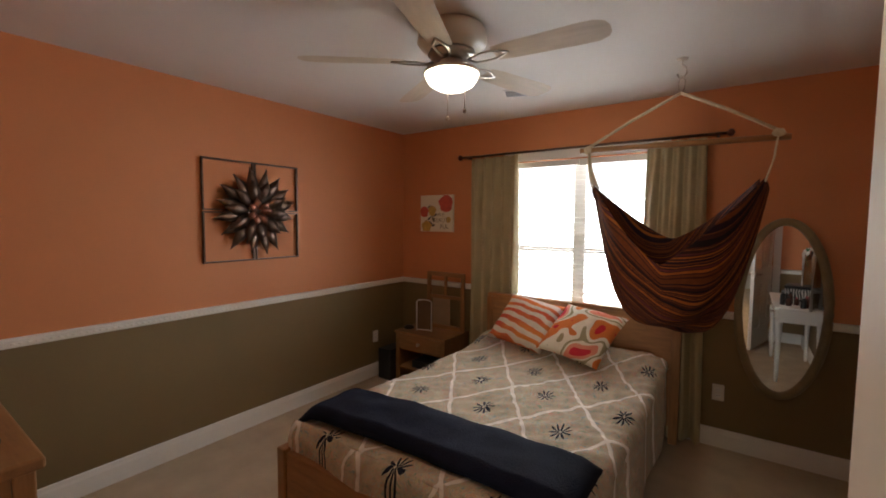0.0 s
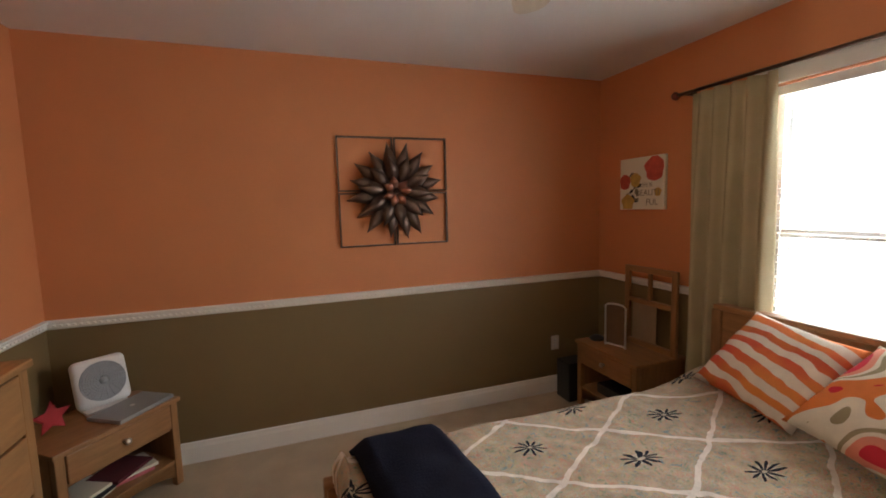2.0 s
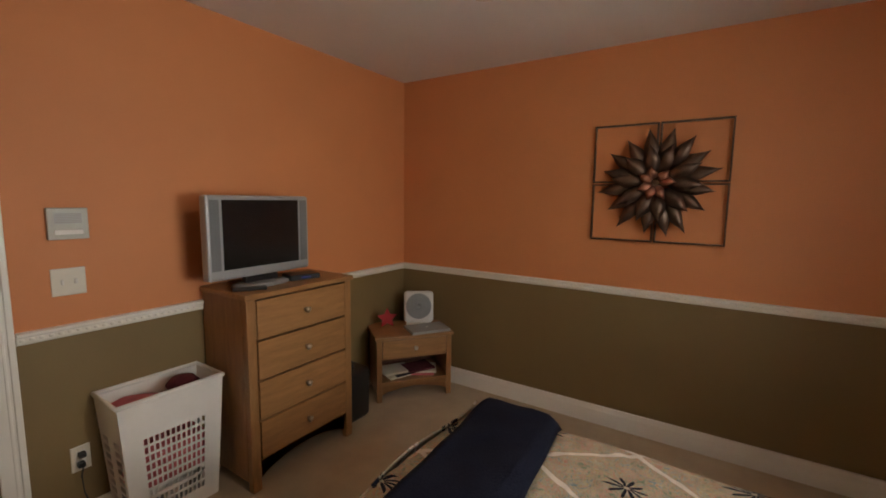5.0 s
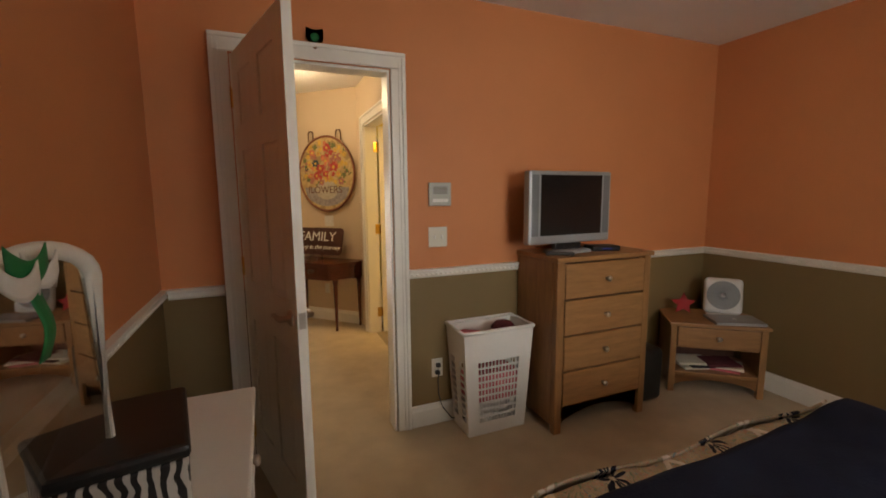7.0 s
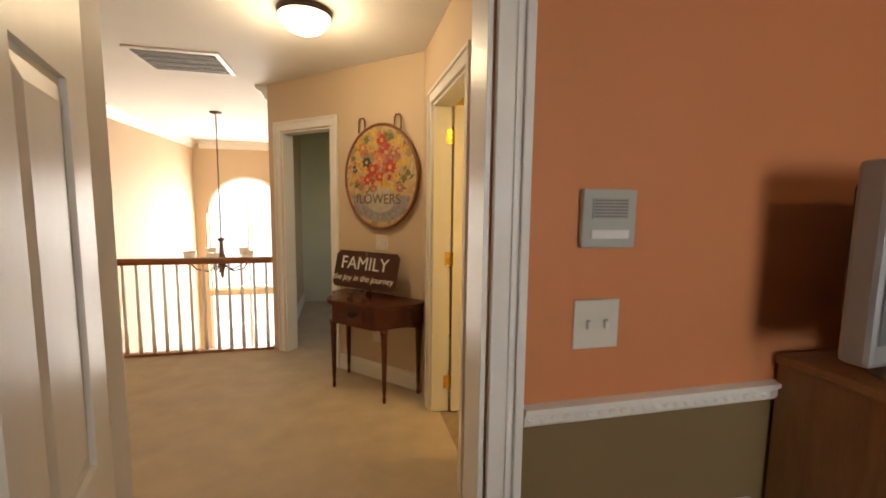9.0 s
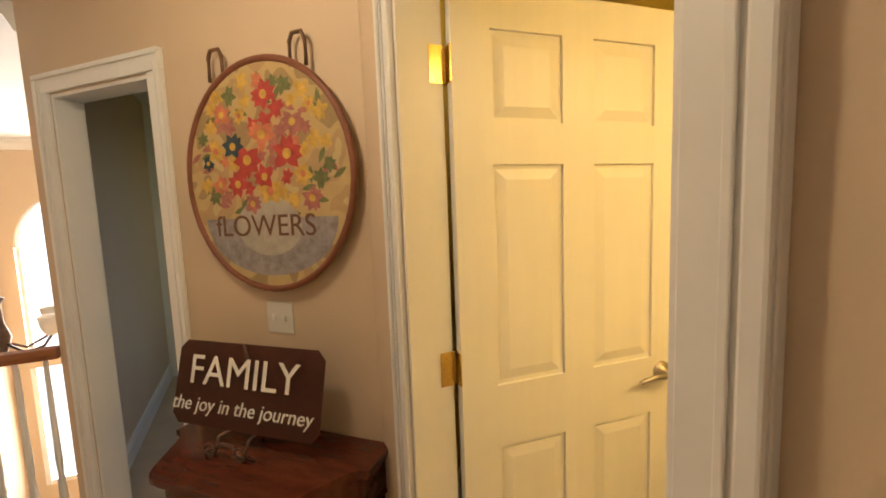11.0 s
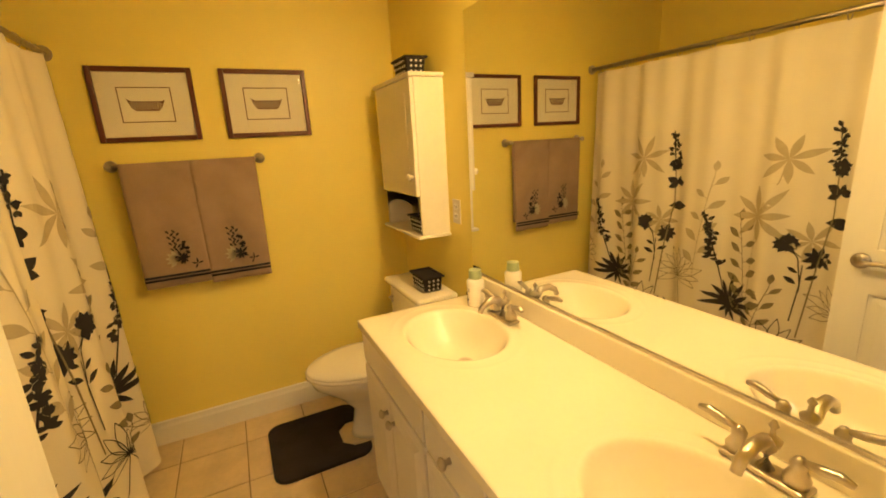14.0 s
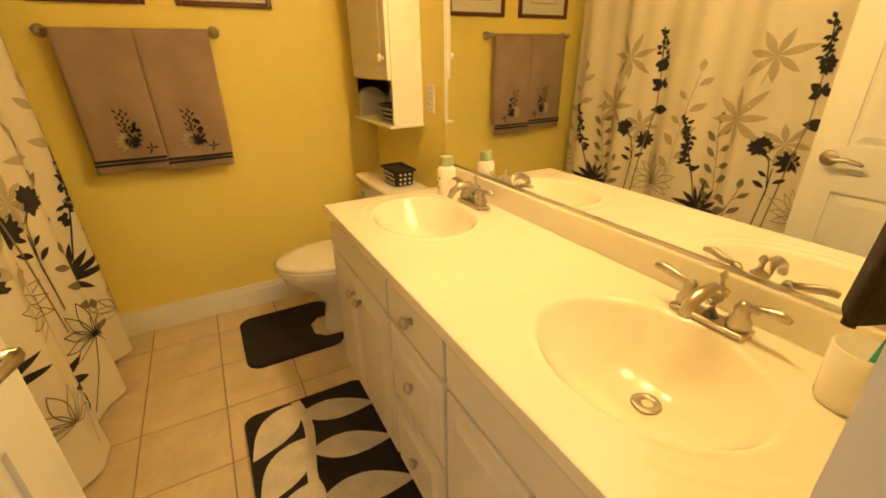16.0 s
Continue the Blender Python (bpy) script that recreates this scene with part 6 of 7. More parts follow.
    for bx, by in basins:
        part("drain", lathe([(0.0, -0.004), (0.012, -0.004), (0.013, 0.002), (0.026, 0.003), (0.029, 0.0), (0.0, -0.005)], 24, pose(bx + 0.01, by + 0.03, -0.0905)), M_NICKEL, t, "nickel drain ring", True)

    for k, (bx, by) in enumerate(basins):
        f = thing("faucet", pose(-1.75 + bx - 0.005, BN - 0.088, 0.8215) @ Matrix.Scale(0.92, 4), "brushed nickel two-handle centreset bathroom faucet", "faucet", "bath faucets")
        own = box(-0.082, 0.082, -0.027, 0.027, 0, 0.014, 0.006, seg=3)
        part("base_plate", own, M_NICKEL, f, "", True)
        part("spout", tube([(0, 0, 0.012), (0, 0, 0.06), (0, -0.02, 0.085), (0, -0.06, 0.088), (0, -0.095, 0.07), (0, -0.108, 0.045)], lambda q: 0.019 - 0.008 * q, 12), M_NICKEL, f, "", True)
        part("lift_rod", lathe([(0, 0.06), (0.017, 0.062), (0.02, 0.075), (0.006, 0.085), (0.005, 0.10), (0.010, 0.108), (0.004, 0.12), (0, 0.122)], 14, pose(0, 0.012, 0)), M_NICKEL, f, "", True)
        for sx in (-1, 1):
            h = part("handle", lathe([(0, 0.012), (0.022, 0.012), (0.024, 0.03), (0.014, 0.05), (0.016, 0.062), (0.009, 0.075), (0, 0.078)], 16, pose(sx * 0.056, 0, 0)), M_NICKEL, f, "", True)
            part("lever", tube([(sx * 0.056, 0, 0.068), (sx * 0.09, -0.003, 0.074), (sx * 0.12, -0.006, 0.082), (sx * 0.142, -0.008, 0.079)], lambda q: 0.006 + 0.005 * math.sin(math.pi * min(1, q * 0.95)), 10), M_NICKEL, h, "", True)


def toilet():
    e = thing("toilet", pose(-2.955, BN - 0.005, 0) @ Matrix.Diagonal((1, 1.07, 1, 1)), "white porcelain two-piece toilet with the lid closed", "toilet")
    own = box(-0.225, 0.225, -0.195, -0.01, 0.385, 0.72, 0.035, seg=4)
    part("tank", own, M_PORCELAIN, e, "", True)
    part("tank_lid", box(-0.24, 0.24, -0.21, -0.002, 0.721, 0.755, 0.014, seg=3), M_PORCELAIN, e, "", True)
    part("flush_lever", tube([(-0.15, -0.196, 0.66), (-0.15, -0.215, 0.66), (-0.09, -0.22, 0.655)], 0.007, 8), M_NICKEL, e, "", True)
    n = 36

    def ring(z, w, y0, y1):
        out = []
        for i in range(n):
            t = 2 * math.pi * i / n
            yy = math.cos(t)
            out.append((w * math.sin(t) * (1 - 0.10 * max(0, -yy)), (y0 + y1) / 2 + (y1 - y0) / 2 * yy, z))
        return out

    def loft(rings):
        bm = bmesh.new()
        vs = [[bm.verts.new(p) for p in r] for r in rings]
        for a, b in zip(vs, vs[1:]):
            for i in range(n):
                bm.faces.new((a[i], a[(i + 1) % n], b[(i + 1) % n], b[i]))
        bm.faces.new(vs[0][::-1])
        bm.faces.new(vs[-1])
        return bm
    part("bowl", loft([ring(0, 0.115, -0.52, -0.12), ring(0.03, 0.11, -0.51, -0.13), ring(0.15, 0.10, -0.49, -0.14), ring(0.24, 0.13, -0.56, -0.14), ring(0.33, 0.175, -0.665, -0.17), ring(0.385, 0.185, -0.685, -0.19)]), M_PORCELAIN, e, "", True)
    part("seat", loft([ring(0.386, 0.187, -0.69, -0.20), ring(0.39, 0.192, -0.695, -0.198), ring(0.404, 0.19, -0.692, -0.20)]), M_PORCELAIN, e, "", True)
    part("lid", loft([ring(0.406, 0.188, -0.688, -0.205), ring(0.412, 0.192, -0.694, -0.20), ring(0.424, 0.185, -0.682, -0.205), ring(0.43, 0.15, -0.63, -0.23)]), M_PORCELAIN, e, "", True)


def dotted_basket(m, label):
    e = thing("storage_basket", m, label, "basket", "polka dot baskets")
    own = box(-0.085, 0.085, -0.05, 0.05, 0, 0.075, 0.006)
    for v in own.verts:
        k = 0.86 + 0.14 * v.co.z / 0.075
        v.co.x *= k
        v.co.y *= k
    part("basket", own, M_INK, e)
    part("cloth_rim", tube([(-0.088, -0.053, 0.075), (0.088, -0.053, 0.075), (0.088, 0.053, 0.075), (-0.088, 0.053, 0.075)], 0.006, 6, None, True), M_INK, e, "", True)
    for i in range(6):
        for j in range(3):
            part("dot", cyl((-0.062 + i * 0.024 + (j % 2) * 0.008, -0.0478 - j * 0.0022, 0.014 + j * 0.022), (-0.062 + i * 0.024 + (j % 2) * 0.008, -0.0500 - j * 0.0022, 0.014 + j * 0.022), 0.0055, seg=8), M_WHITEPL, e)
    for i in range(3):
        for j in range(3):
            part("dot", cyl((0.0785 + j * 0.0035, -0.025 + i * 0.024, 0.014 + j * 0.022), (0.0835 + j * 0.0035, -0.025 + i * 0.024, 0.014 + j * 0.022), 0.0055, seg=8), M_WHITEPL, e)
    return e


def wall_cabinet():
    e = thing("bath_wall_cabinet", pose(-3.02, BN, 1.048), "white wall cabinet with a door above an arched open shelf", "cabinet")
    w, d, h = 0.238, 0.165, 0.735
    for sx in (-1, 1):
        part("side_panel", box(sx * w - (0.016 if sx > 0 else 0), sx * w + (0 if sx > 0 else 0.016), -d + 0.018, 0, 0, h - 0.02, 0.002), M_CABINET, e)
    part("top_panel", box(-w - 0.012, w + 0.012, -d - 0.008, 0, h - 0.0195, h, 0.004), M_CABINET, e)
    part("shelf", box(-w + 0.0165, w - 0.0165, -d + 0.018, -0.008, 0.175, 0.19, 0.001), M_CABINET, e)
    part("base_panel", box(-w - 0.012, w + 0.012, -d - 0.008, 0, -0.014, -0.0005, 0.004), M_CABINET, e)
    part("back_panel", box(-w + 0.0165, w - 0.0165, -0.0075, -0.001, 0, h - 0.02), M_CABINET, e)
    dr = part("door", box(-w + 0.001, w - 0.001, -d - 0.001, -d + 0.0175, 0.19, h - 0.022, 0.004), M_CABINET, e)
    part("door_panel", box(-w + 0.06, w - 0.06, -d - 0.004, -d - 0.0012, 0.25, h - 0.08, 0.002), M_CABINET, dr)
    part("knob", knob(None, pose(w - 0.03, -d - 0.001, 0.28, 90)), M_CABINET, dr, "", True)
    own = bmesh.new()
    n = 16
    lo = [own.verts.new((-w + 0.02 + (2 * w - 0.04) * i / n, -d + 0.012, 0.10 + 0.055 * math.sin(math.pi * i / n) ** 0.6)) for i in range(n + 1)]
    hi = [own.verts.new((v.co.x, -d + 0.012, 0.188)) for v in lo]
    for i in range(n):
        own.faces.new((lo[i], lo[i + 1], hi[i + 1], hi[i]))
    bmesh.ops.solidify(own, geom=own.faces[:], thickness=0.012)
    part("arched_rail", own, M_CABINET, e)


def framed_tub_print(yc, label):
    w, h = 0.2015, 0.325
    e = thing("framed_picture", pose(BW + 0.002, yc, 1.5545, 0, 0, -90), label, "picture", "framed bathtub prints")
    e.matrix_world = pose(BW + 0.002, yc, 1.5545, 0, 0, 90) @ pose(0, 0, 0, 0, 0, 180)
    for nm, a, b, c, d in (("frame_bar", -w, -w + 0.022, 0, h), ("frame_bar", w - 0.022, w, 0, h), ("frame_bar", -w + 0.0225, w - 0.0225, 0, 0.022), ("frame_bar", -w + 0.0225, w - 0.0225, h - 0.022, h)):
        part(nm, box(a, b, 0, 0.02, c, d, 0.004), M_PICFRAME, e)
    part("mat_board", box(-w + 0.02, w - 0.02, 0.002, 0.006, 0.02, h - 0.02), M_PAPER, e)
    for a, b, c, d in ((-0.105, 0.105, 0.085, 0.24), ):
        for x0, x1, z0, z1 in ((a, b, c, c + 0.005), (a, b, d - 0.005, d), (a, a + 0.005, c + 0.005, d - 0.005), (b - 0.005, b, c + 0.005, d - 0.005)):
            part("printed_line", box(x0, x1, 0.0062, 0.0068, z0, z1), M_DARKWOOD, e)
    own = bmesh.new()
    pts = [(-0.075, 0.185), (-0.06, 0.178), (0.055, 0.178), (0.075, 0.19), (0.06, 0.15), (0.045, 0.135), (-0.045, 0.135), (-0.06, 0.15)]
    vs = [own.verts.new((x, 0.0066, z)) for x, z in pts]
    own.faces.new(vs)
    part("printed_bathtub", own, M_DARKWOOD, e)
    own = bmesh.new()
    for i in range(12):
        x = -0.055 + i * 0.01
        box(x, x + 0.003, 0.0068, 0.0072, 0.145, 0.172, bm=own)
    part("printed_hatching", own, M_PALEINK, e)
    gl = part("picture_glass", box(-w + 0.0225, w - 0.0225, 0.009, 0.011, 0.0225, h - 0.0225), M_PICGLASS, e)
    gl.visible_shadow = False


def sprig(parent, f, cx, cz, rng, size=1.0):
    """Embroidery: a dark star of blades, a spray of small leaves, a bloom and a pale leaf behind."""
    own, own2 = bmesh.new(), bmesh.new()
    for k in range(9):
        print_on(own, leaf_shape(0.036 * size * rng.uniform(0.7, 1.1), 0.010 * size, 6), (cx, cz), 0.7 * k + rng.uniform(-0.2, 0.2), f)
    for k in range(4):
        print_on(own, leaf_shape(0.024 * size, 0.007 * size, 5), (cx + 0.05 * size, cz - 0.03 * size), 0.3 + 1.3 * k, f)
    for k in range(8):
        print_on(own, leaf_shape(0.020 * size, 0.013 * size, 5), (cx + (0.015 + rng.uniform(-0.008, 0.008)) * size, cz + (0.03 + 0.006 * k) * size), rng.uniform(0, 6.28), f)
    for st in (-0.045, -0.022):
        for k in range(7):
            t = k / 6
            print_on(own, leaf_shape(0.019 * size, 0.008 * size, 5), (cx + (st * (0.6 + 0.4 * t) + 0.012 * t) * size, cz + (0.035 + 0.075 * t) * size), 0.8 if k % 2 else 2.3, f)
    for k in range(5):
        print_on(own2, leaf_shape(0.045 * size, 0.017 * size, 6), (cx - 0.02 * size, cz), 2.0 + 0.5 * k, f)
    part("embroidered_sprig", own, M_INK, parent)
    part("embroidered_leaf", own2, M_PALEINK, parent)


def towels():
    e = thing("towel_bar", pose(BW, -2.34, 1.45), "brushed nickel wall towel bar with round posts", "towel bar")
    part("bar", cyl((0.06, -0.315, 0), (0.06, 0.315, 0), 0.008), M_NICKEL, e, "", True)
    for sy in (-1, 1):
        part("post", lathe([(0, 0), (0.026, 0), (0.026, 0.006), (0.012, 0.014), (0.010, 0.05), (0.016, 0.06), (0.012, 0.072), (0, 0.074)], 18, pose(0, sy * 0.315, 0, 0, 90)), M_NICKEL, e, "", True)
    rng = random.Random(8)
    for k, (yc, w, zb) in enumerate(((-2.475, 0.14, 0.865), (-2.195, 0.14, 0.85))):
        t = thing("hand_towel", pose(BW + 0.06, yc, 1.45), "taupe terry towel with dark embroidered sprig and striped hem", "towel", "taupe towels")

        def f(u, v):
            y = (-w + 2 * w * u) * (1 + 0.03 * math.sin(3 * v))
            L = 1.45 - zb
            path = v * (L * 2 - 0.06)
            if path < L:
                x, z = 0.014 + 0.006 * math.sin(9 * u + 2 * v), -L + path
            else:
                x, z = -0.016, (path - L) * -1
            if abs(path - L) < 0.018:
                q = (path - L) / 0.018
                x, z = -0.014 * q + 0.0, 0.010
            return (x, y, z)
        part("terry_cloth", sheet(f, 20, 60, 0.006), M_TAUPE, t, "", True)
        zl = zb - 1.45
        surf = lambda a, b: (0.0285, a, b)
        for z0 in (0.035, 0.052):
            part("hem_stripe", box(0.021, 0.0275, -w + 0.001, w - 0.001, zl + z0, zl + z0 + 0.010, 0.001), M_INK, t)
        sprig(t, surf, 0.01 if k else 0.035, zl + 0.135, rng, 1.15)


def shower_curtain():
    e = thing("shower_curtain", pose(0, -2.79, 0), "cream shower curtain printed with dark botanical flowers", "shower curtain")
    xa, xb = BW + 0.075, -1.15

    def yy(x, z):
        q = (1.9 - z) / 1.9
        return 0.016 + (0.016 + 0.026 * q) * math.sin(x * 17) + 0.010 * math.sin(x * 41 + z) + 0.035 * q

    part("cloth", sheet(lambda u, v: (xa + (xb - xa) * u, yy(xa + (xb - xa) * u, 0.03 + 1.86 * v), 0.03 + 1.86 * v + 0.0), 260, 30), M_SHOWER, e, "", True)
    rng = random.Random(14)
    f = lambda a, b: (min(xb, max(xa, a)), yy(min(xb, max(xa, a)), max(0.035, b)) + 0.004, max(0.035, b))
    cloth = e

    def strip(own, pts, w):
        for (x0, z0), (x1, z1) in zip(pts, pts[1:]):
            d = math.hypot(x1 - x0, z1 - z0)
            print_on(own, [(0, w / 2), (d, w / 2), (d, -w / 2), (0, -w / 2)], (x0, z0), math.atan2(z1 - z0, x1 - x0), f)

    def palmate(cx, cz, R, cnt, m2, spread=6.28, start=0.0, wide=0.24):
        own = bmesh.new()
        for k in range(cnt):
            a = start + spread * k / max(1, cnt - (0 if spread > 6 else 1))
            print_on(own, leaf_shape(R * rng.uniform(0.8, 1.1), R * wide, 8), (cx, cz), a, f)
        part("printed_flower", own, m2, cloth)

    def outline(cx, cz, R, cnt, m2, start, spread):
        own = bmesh.new()
        for k in range(cnt):
            a = start + spread * k / (cnt - 1)
            c, s = math.cos(a), math.sin(a)
            L = R * rng.uniform(0.8, 1.1)
            side = [(L * q, 0.13 * L * math.sin(math.pi * q)) for q in [i / 9 for i in range(10)]]
            for sg in (1, -1):
                strip(own, [(cx + c * x - s * y * sg, cz + s * x + c * y * sg) for x, y in side], 0.0035)
        part("printed_outline", own, m2, cloth)

    def branch(cx, cz, h, cnt, m2, lean=0.0, ll=0.075, lw=0.036):
        own = bmesh.new()
        pts = [(cx + lean * (i / 8) ** 1.5, cz + h * i / 8) for i in range(9)]
        strip(own, pts, 0.005)
        for k in range(cnt):
            t = 0.2 + 0.8 * k / cnt
            x, z = cx + lean * t ** 1.5, cz + h * t
            a = 0.5 if k % 2 else 2.64
            print_on(own, leaf_shape(ll * (1.15 - 0.5 * t), lw * (1.15 - 0.5 * t), 7), (x + 0.015 * math.cos(a), z + 0.012), a, f)
        part("printed_branch", own, m2, cloth)

    def florets(x0, z0, x1, z1, part_from, cnt, size, m2):
        own = bmesh.new()
        strip(own, [(x0 + (x1 - x0) * (i / 8), z0 + (z1 - z0) * i / 8) for i in range(9)], 0.006)
        for k in range(cnt):
            t = part_from + (1 - part_from) * k / cnt
            cx, cz = x0 + (x1 - x0) * t + rng.uniform(-0.035, 0.035) * (1.15 - t), z0 + (z1 - z0) * t
            for j in range(3):
                print_on(own, leaf_shape(size * rng.uniform(0.7, 1.1), size * 0.5, 6), (cx, cz), rng.uniform(0, 6.28), f)
        part("printed_spike", own, m2, cloth)

    def leafy(x0, z0, x1, z1, cnt, ll, m2):
        own = bmesh.new()
        strip(own, [(x0 + (x1 - x0) * (i / 8) ** 1.4, z0 + (z1 - z0) * i / 8) for i in range(9)], 0.004)
        for k in range(cnt):
            t = 0.12 + 0.88 * k / (cnt - 1)
            cx, cz = x0 + (x1 - x0) * t ** 1.4, z0 + (z1 - z0) * t
            ang = 1.5 if k == cnt - 1 else (0.55 if k % 2 else 2.55) + rng.uniform(-0.2, 0.2)
            L = ll * (1.15 - 0.3 * t) * rng.uniform(0.85, 1.1)
            strip(own, [(cx, cz), (cx + 0.02 * math.cos(ang), cz + 0.02 * math.sin(ang))], 0.003)
            print_on(own, leaf_shape(L, L * 0.46, 8), (cx + 0.018 * math.cos(ang), cz + 0.018 * math.sin(ang)), ang, f)
        part("printed_branch", own, m2, cloth)

    def stem(pts, m2, w=0.005):
        own = bmesh.new()
        strip(own, pts, w)
        part("printed_stem", own, m2, cloth)

    period = 0.795
    x = -2.28 - 2 * period
    while x < xb + 0.4:
        # pale layer behind
        palmate(x + 0.20, 1.31, 0.15, 7, M_PALEINK, wide=0.24, start=0.3)
        palmate(x + 0.10, 1.02, 0.17, 8, M_PALEINK, wide=0.22, start=0.1)
        palmate(x + 0.33, 0.92, 0.12, 7, M_PALEINK, wide=0.24)
        stem([(x + 0.20, 1.31), (x + 0.18, 1.2), (x + 0.12, 1.08), (x + 0.10, 1.02), (x + 0.09, 0.7), (x + 0.10, 0.3)], M_PALEINK)
        leafy(x - 0.21, 0.62, x - 0.14, 1.22, 9, 0.085, M_PALEINK)
        # tall spike with blossoms and one broad leaf
        stem([(x - 0.47, 0.42), (x - 0.44, 0.75), (x - 0.40, 1.05), (x - 0.41, 1.30)], M_INKGREY, 0.007)
        florets(x - 0.41, 1.26, x - 0.43, 1.47, 0.1, 9, 0.032, M_INK)
        palmate(x - 0.40, 1.27, 0.045, 9, M_INK, wide=0.6)
        own = bmesh.new()
        for ang, L in ((0.2, 0.06), (2.6, 0.07), (1.2, 0.05), (3.6, 0.06)):
            print_on(own, leaf_shape(L, L * 0.6, 7), (x - 0.385, 1.155), ang, f)
        print_on(own, leaf_shape(0.14, 0.055, 8), (x - 0.43, 1.015), 0.12, f)
        part("printed_leaf", own, M_INK, cloth)
        palmate(x - 0.43, 0.84, 0.06, 9, M_INK, wide=0.42)
        stem([(x - 0.43, 0.83), (x - 0.50, 0.84), (x - 0.555, 0.89)], M_INK)
        # round seed heads
        palmate(x + 0.24, 0.90, 0.055, 12, M_INK, wide=0.55)
        stem([(x + 0.24, 0.90), (x + 0.29, 0.83), (x + 0.31, 0.70), (x + 0.29, 0.50)], M_INK, 0.006)
        branch(x + 0.31, 0.66, 0.14, 4, M_INK, 0.0, 0.06, 0.024)
        # dense floret spike and its spiky base leaves
        florets(x - 0.04, 0.50, x - 0.17, 1.02, 0.42, 17, 0.034, M_INK)
        palmate(x - 0.01, 0.49, 0.17, 9, M_INK, 3.4, -0.2, 0.17)
        palmate(x - 0.01, 0.49, 0.10, 5, M_INK, 2.6, 3.3, 0.24)
        leafy(x + 0.08, 0.40, x + 0.01, 0.96, 13, 0.085, M_INKGREY)
        leafy(x + 0.14, 0.36, x + 0.20, 0.66, 7, 0.07, M_INKGREY)
        # drawn outlines and lower plants
        outline(x - 0.31, 0.60, 0.16, 11, M_INKGREY, -0.4, 4.0)
        outline(x + 0.23, 0.34, 0.15, 10, M_INK, -0.4, 4.2)
        outline(x - 0.14, 0.26, 0.13, 8, M_INKGREY, 0.0, 3.2)
        stem([(x - 0.31, 0.60), (x - 0.27, 0.40), (x - 0.20, 0.10)], M_INKGREY, 0.004)
        stem([(x + 0.23, 0.34), (x + 0.27, 0.2), (x + 0.36, 0.07)], M_INK, 0.004)
        palmate(x - 0.36, 0.27, 0.14, 8, M_INK, wide=0.24, start=0.4)
        stem([(x - 0.36, 0.27), (x - 0.30, 0.15), (x - 0.27, 0.06)], M_INK, 0.006)
        leafy(x + 0.02, 0.08, x - 0.06, 0.30, 5, 0.06, M_INKGREY)
        x += period
    r = thing("curtain_rail", pose(0, -2.79, 1.925), "brushed metal shower rod between the bath walls", "shower rod")
    part("rod", cyl((BW, 0, 0), (-0.99, 0, 0), 0.0125), M_NICKEL, r, "", True)
    for x in (BW + 0.006, -0.996):
        part("flange", cyl((x - 0.006, 0, 0), (x + 0.006, 0, 0), 0.03, seg=20), M_NICKEL, r)
    for k in range(12):
        x = xa + 0.03 + (xb - xa - 0.06) * k / 11
        part("ring", tube([(x, 0.022 * math.cos(t), -0.012 + 0.026 * math.sin(t)) for t in [2 * math.pi * i / 14 for i in range(14)]], 0.002, 5, None, True), M_NICKEL, r, "", True)
    tb = thing("bathtub", pose(0, -3.18, 0), "white enamel bathtub behind the curtain", "bathtub")
    part("apron", box(BW + 0.002, -0.995, 0.27, 0.30, 0, 0.40, 0.006), M_PORCELAIN, tb)
    part("inner_floor", box(BW + 0.002, -0.995, -0.315, 0.269, 0, 0.12, 0.006), M_PORCELAIN, tb)
    part("rim_ledge", box(BW + 0.002, -0.995, 0.22, 0.305, 0.4005, 0.425, 0.008), M_PORCELAIN, tb)


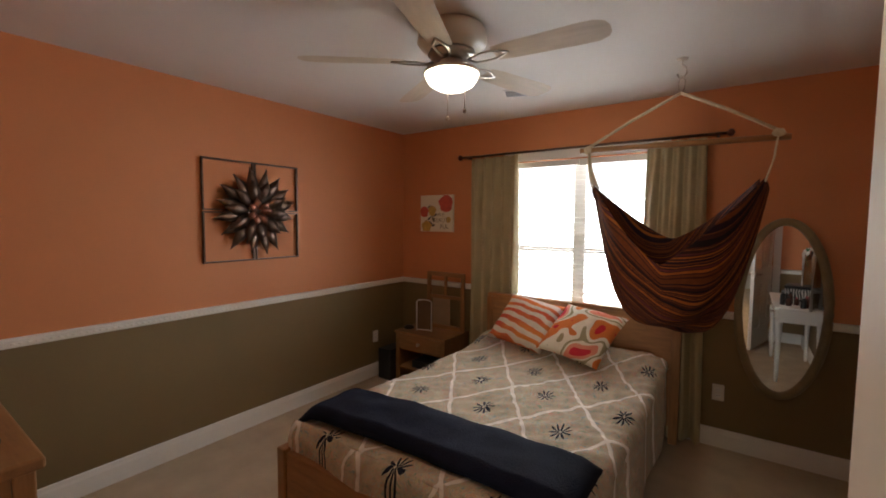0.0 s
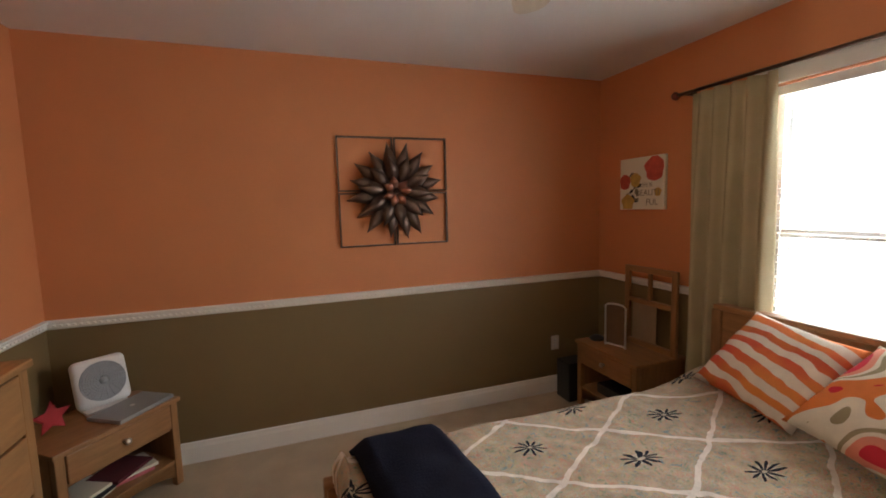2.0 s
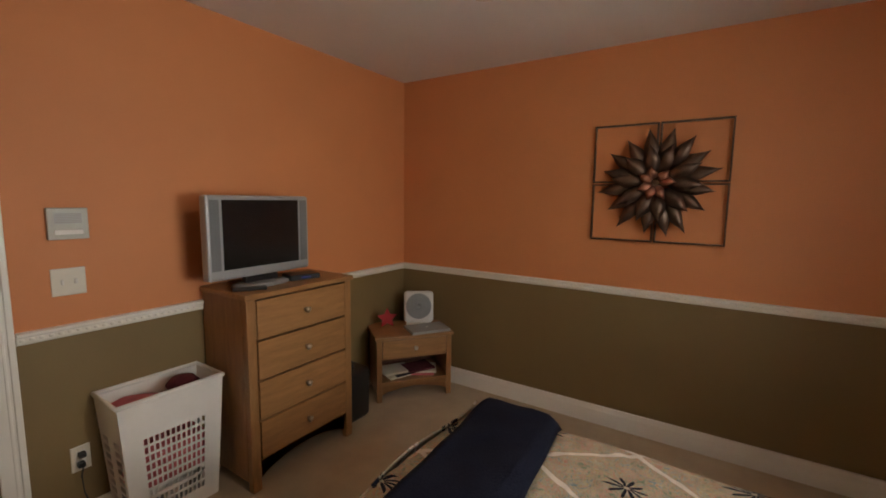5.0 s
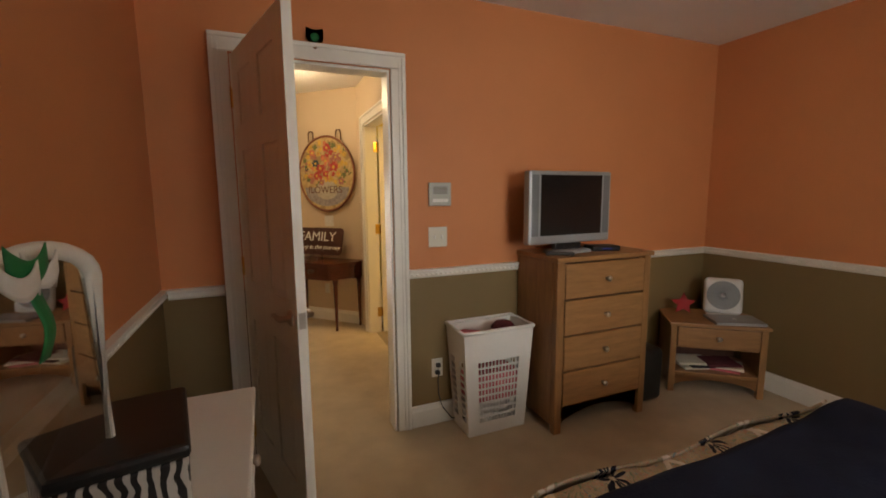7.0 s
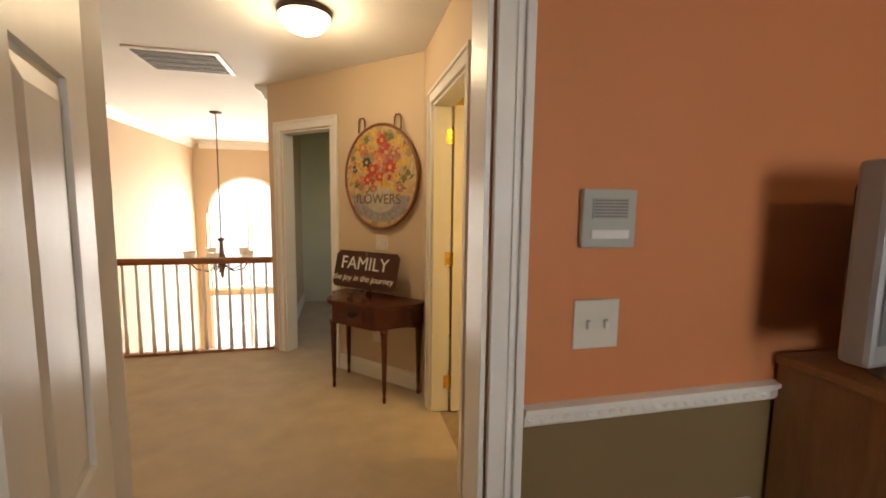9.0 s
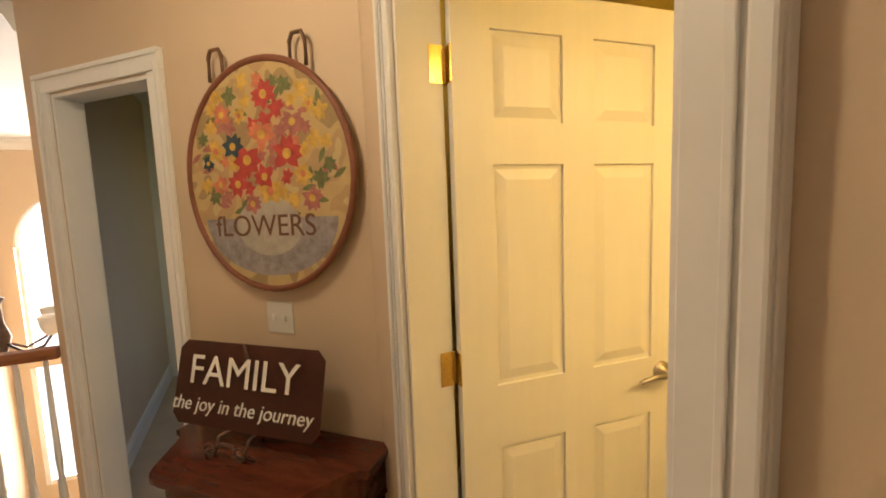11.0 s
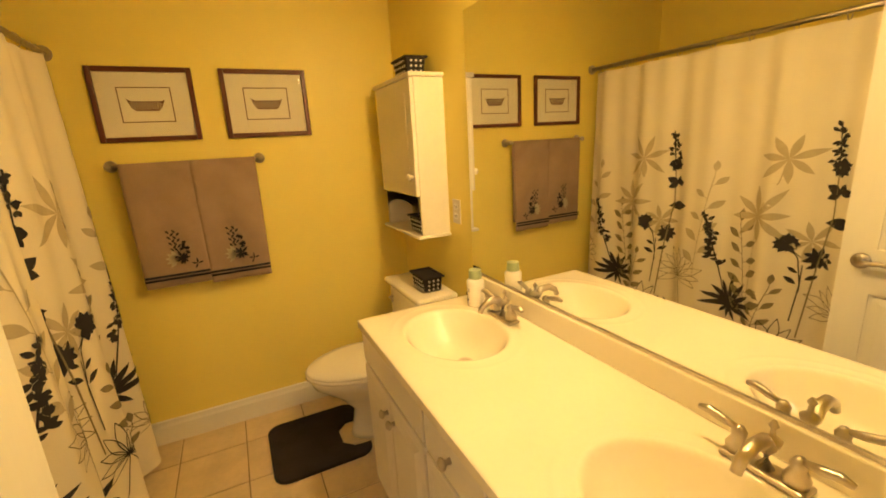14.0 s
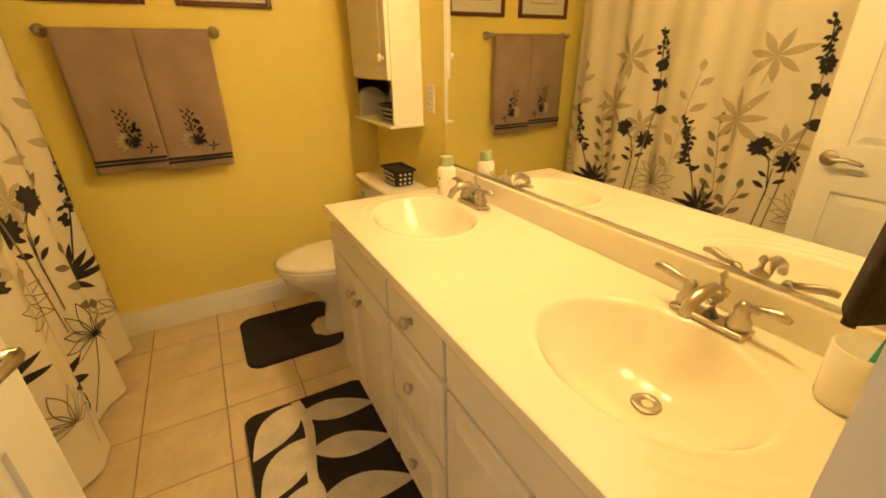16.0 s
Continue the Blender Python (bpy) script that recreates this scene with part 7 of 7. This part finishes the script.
def bath_rugs():
    e = thing("bath_mat", pose(-3.0, -2.0, 0.0), "charcoal contour bath mat round the toilet foot", "bath mat")
    own = bmesh.new()

    def rr(x0, x1, y0, y1, r, n=6):
        out = []
        for cx, cy, a0 in ((x1 - r, y1 - r, 0), (x0 + r, y1 - r, 90), (x0 + r, y0 + r, 180), (x1 - r, y0 + r, 270)):
            for i in range(n + 1):
                a = radians(a0 + 90 * i / n)
                out.append((cx + r * math.cos(a), cy + r * math.sin(a)))
        return out
    base = rr(-0.22, 0.24, -0.21, 0.26, 0.07)
    notch = [(0.165, 0.26), (0.16, 0.18), (0.11, 0.13), (-0.01, 0.13), (-0.06, 0.18), (-0.065, 0.26)]
    loop = [p for p in base if not (p[1] > 0.25 and -0.065 < p[0] < 0.165)]
    idx = max(range(len(loop)), key=lambda i: (loop[i][0] > 0.1 and loop[i][1] > 0.15, loop[i][1], -loop[i][0]))
    loop = loop[:idx + 1] + notch + loop[idx + 1:]
    f = own.faces.new([own.verts.new((x, y, 0.0)) for x, y in loop])
    r = bmesh.ops.extrude_face_region(own, geom=[f])
    bmesh.ops.translate(own, vec=(0, 0, 0.018), verts=[v for v in r["geom"] if isinstance(v, bmesh.types.BMVert)])
    part("mat_body", own, M_MAT, e)
    e = thing("bath_rug", pose(-2.03, -2.03, 0.0), "charcoal bath rug with large cream leaf pattern", "rug")
    own = bmesh.new()
    f = own.faces.new([own.verts.new((x, y, 0)) for x, y in rr(-0.42, 0.42, -0.23, 0.26, 0.05)])
    r = bmesh.ops.extrude_face_region(own, geom=[f])
    bmesh.ops.translate(own, vec=(0, 0, 0.014), verts=[v for v in r["geom"] if isinstance(v, bmesh.types.BMVert)])
    part("rug_body", own, M_MAT, e)

    def g(a, b):
        return (max(-0.412, min(0.412, a)), max(-0.222, min(0.252, b)), 0.0155 + 0.002 * noise.noise(Vector((a * 30, b * 30, 1))))
    own = sheet(lambda u, v: g(-0.412 + 0.824 * u, -0.03 + 0.02 * math.sin(9 * u) + 0.036 * (v - 0.5)), 24, 2)
    part("rug_stem", own, M_RUGWHITE, e, "cream stem")
    for k in range(4):
        for cx, ang, L, w in ((-0.33 + 0.20 * k, 1.30, 0.31, 0.115), (-0.40 + 0.20 * k, -0.72, 0.29, 0.15)):
            own = bmesh.new()
            print_on(own, leaf_shape(L, w, 12, 0.8), (cx, -0.03), ang, g)
            part("leaf_patch", own, M_RUGWHITE, e, "cream leaf")


vanity()
toilet()
wall_cabinet()
dotted_basket(pose(-2.88, BN - 0.09, 1.053), "black and white dotted basket on the cabinet shelf")
dotted_basket(pose(-2.96, BN - 0.085, 1.788), "black and white dotted basket on top of the cabinet")
dotted_basket(pose(-2.86, BN - 0.11, 0.76), "black and white dotted basket on the toilet tank")
framed_tub_print(-2.466, "burgundy-framed bathtub print above the towels")
framed_tub_print(-1.949, "burgundy-framed bathtub print above the towel bar end")
towels()
shower_curtain()
bath_rugs()
e = thing("bath_mirror", pose(0, BN - 0.001, 0), "wide frameless mirror above the double vanity", "mirror")
part("glass", box(-2.562, -1.005, -0.006, 0, 0.9125, 1.975), M_CHROME, e)
part("bottom_channel", box(-2.562, -1.005, -0.010, 0, 0.9035, 0.912), M_NICKEL, e, "thin metal edge channel")
outlet(pose(-2.70, BN, 1.16, 0, 0, 180), "ivory wall outlet beside the bath mirror")
e = thing("vanity_light", pose(-1.77, BN, 2.16), "lit three-shade vanity light bar above the mirror", "wall light")
part("back_bar", box(-0.5, 0.5, -0.03, 0, -0.05, 0.05, 0.006), M_NICKEL, e)
for x in (-0.35, 0, 0.35):
    gl = part("shade", lathe([(0.066, -0.05), (0.060, -0.02), (0.046, 0.02), (0.03, 0.045), (0, 0.05)], 20, pose(x, -0.14, 0)), M_BATHLAMP, e, "glowing frosted bell shade", True)
    gl.visible_shadow = False
    part("socket", cyl((x, -0.03, 0), (x, -0.085, 0), 0.02), M_NICKEL, e)
e = thing("soap_dispenser", pose(-2.385, BN - 0.10, 0.8215), "white lotion bottle with a pale green cap", "bottle")
part("bottle", lathe([(0, 0), (0.034, 0), (0.036, 0.006), (0.036, 0.105), (0.026, 0.114), (0, 0.114)], 20), M_PORCELAIN, e, "", True)
part("cap", cyl((0, 0, 0.1145), (0, 0, 0.15), 0.027, 0.025, 20), mat("pale_green_plastic", (0.42, 0.50, 0.30), 0.35), e)
for x, z in ((-0.01, 0.05), (0.008, 0.07), (0.0, 0.03)):
    part("printed_mark", box(x - 0.002, x + 0.002, -0.0372, -0.0355, z - 0.006, z + 0.006), M_INK, e)
e = thing("toothbrush_cup", pose(-1.085, BN - 0.13, 0.8215), "white ceramic cup holding a teal toothbrush", "cup")
part("cup", lathe([(0, 0), (0.036, 0), (0.038, 0.004), (0.04, 0.10), (0.036, 0.10), (0.034, 0.01), (0, 0.01)], 24), M_PORCELAIN, e, "", True)
part("toothbrush", tube([(0, 0.0, 0.012), (0.01, 0.015, 0.09), (0.02, 0.028, 0.17)], 0.005, 8), mat("teal_plastic", (0.02, 0.26, 0.27), 0.4), e, "", True)
e = thing("hanging_towel", pose(-1.005, -1.50, 1.45), "dark brown hand towel hanging from a wall ring", "towel")
part("ring", tube([(-0.03, 0.07 * math.cos(t), 0.0 + 0.07 * math.sin(t)) for t in [2 * math.pi * i / 24 for i in range(24)]], 0.005, 6, None, True), M_NICKEL, e, "", True)
part("wall_mount", cyl((0.015, 0, 0.075), (-0.035, 0, 0.075), 0.015), M_NICKEL, e)
part("cloth", sheet(lambda u, v: (-0.045 - 0.028 * math.sin(2 * math.pi * u) - 0.02 * (1 - v), (-0.5 + (0.5 - abs(u - 0.5)) * 2) * (0.17 - 0.06 * v) , -0.41 + 0.36 * v), 30, 14, 0.008), mat("dark_brown_terry", (0.028, 0.018, 0.014), 0.95, vary=0.3, scale=10, bump=0.9, bscale=250), e, "", True)

# floor tiles, each laid proud of the grout
TILE, GAP = 0.305, 0.005
tile_mesh = None
floor_tiles = tagged(thing("floor_bath", pose(0, 0, 0), "", ""), kind="structure")
for i in range(9):
    for j in range(8):
        tx, ty = -3.18 - TILE + TILE * i + TILE / 2, -3.535 + TILE * j + TILE / 2
        if tx > -0.9 or ty > BN + 0.1:
            continue
        if tile_mesh is None:
            tile = part("tile", box(-TILE / 2 + GAP / 2, TILE / 2 - GAP / 2, -TILE / 2 + GAP / 2, TILE / 2 - GAP / 2, -0.012, 0.0, 0.0025, seg=1), M_TILE, floor_tiles)
            tile_mesh = tile.data
        else:
            tile = new("tile", tile_mesh)
            tile.parent = floor_tiles
        tile.location = (tx, ty, 0)
n, l = nodes_of(M_TILE)
info = n.new("ShaderNodeObjectInfo")
mapping = [k for k in n if k.type == "MAPPING"][0]
l.new(info.outputs["Random"], mapping.inputs["Location"])
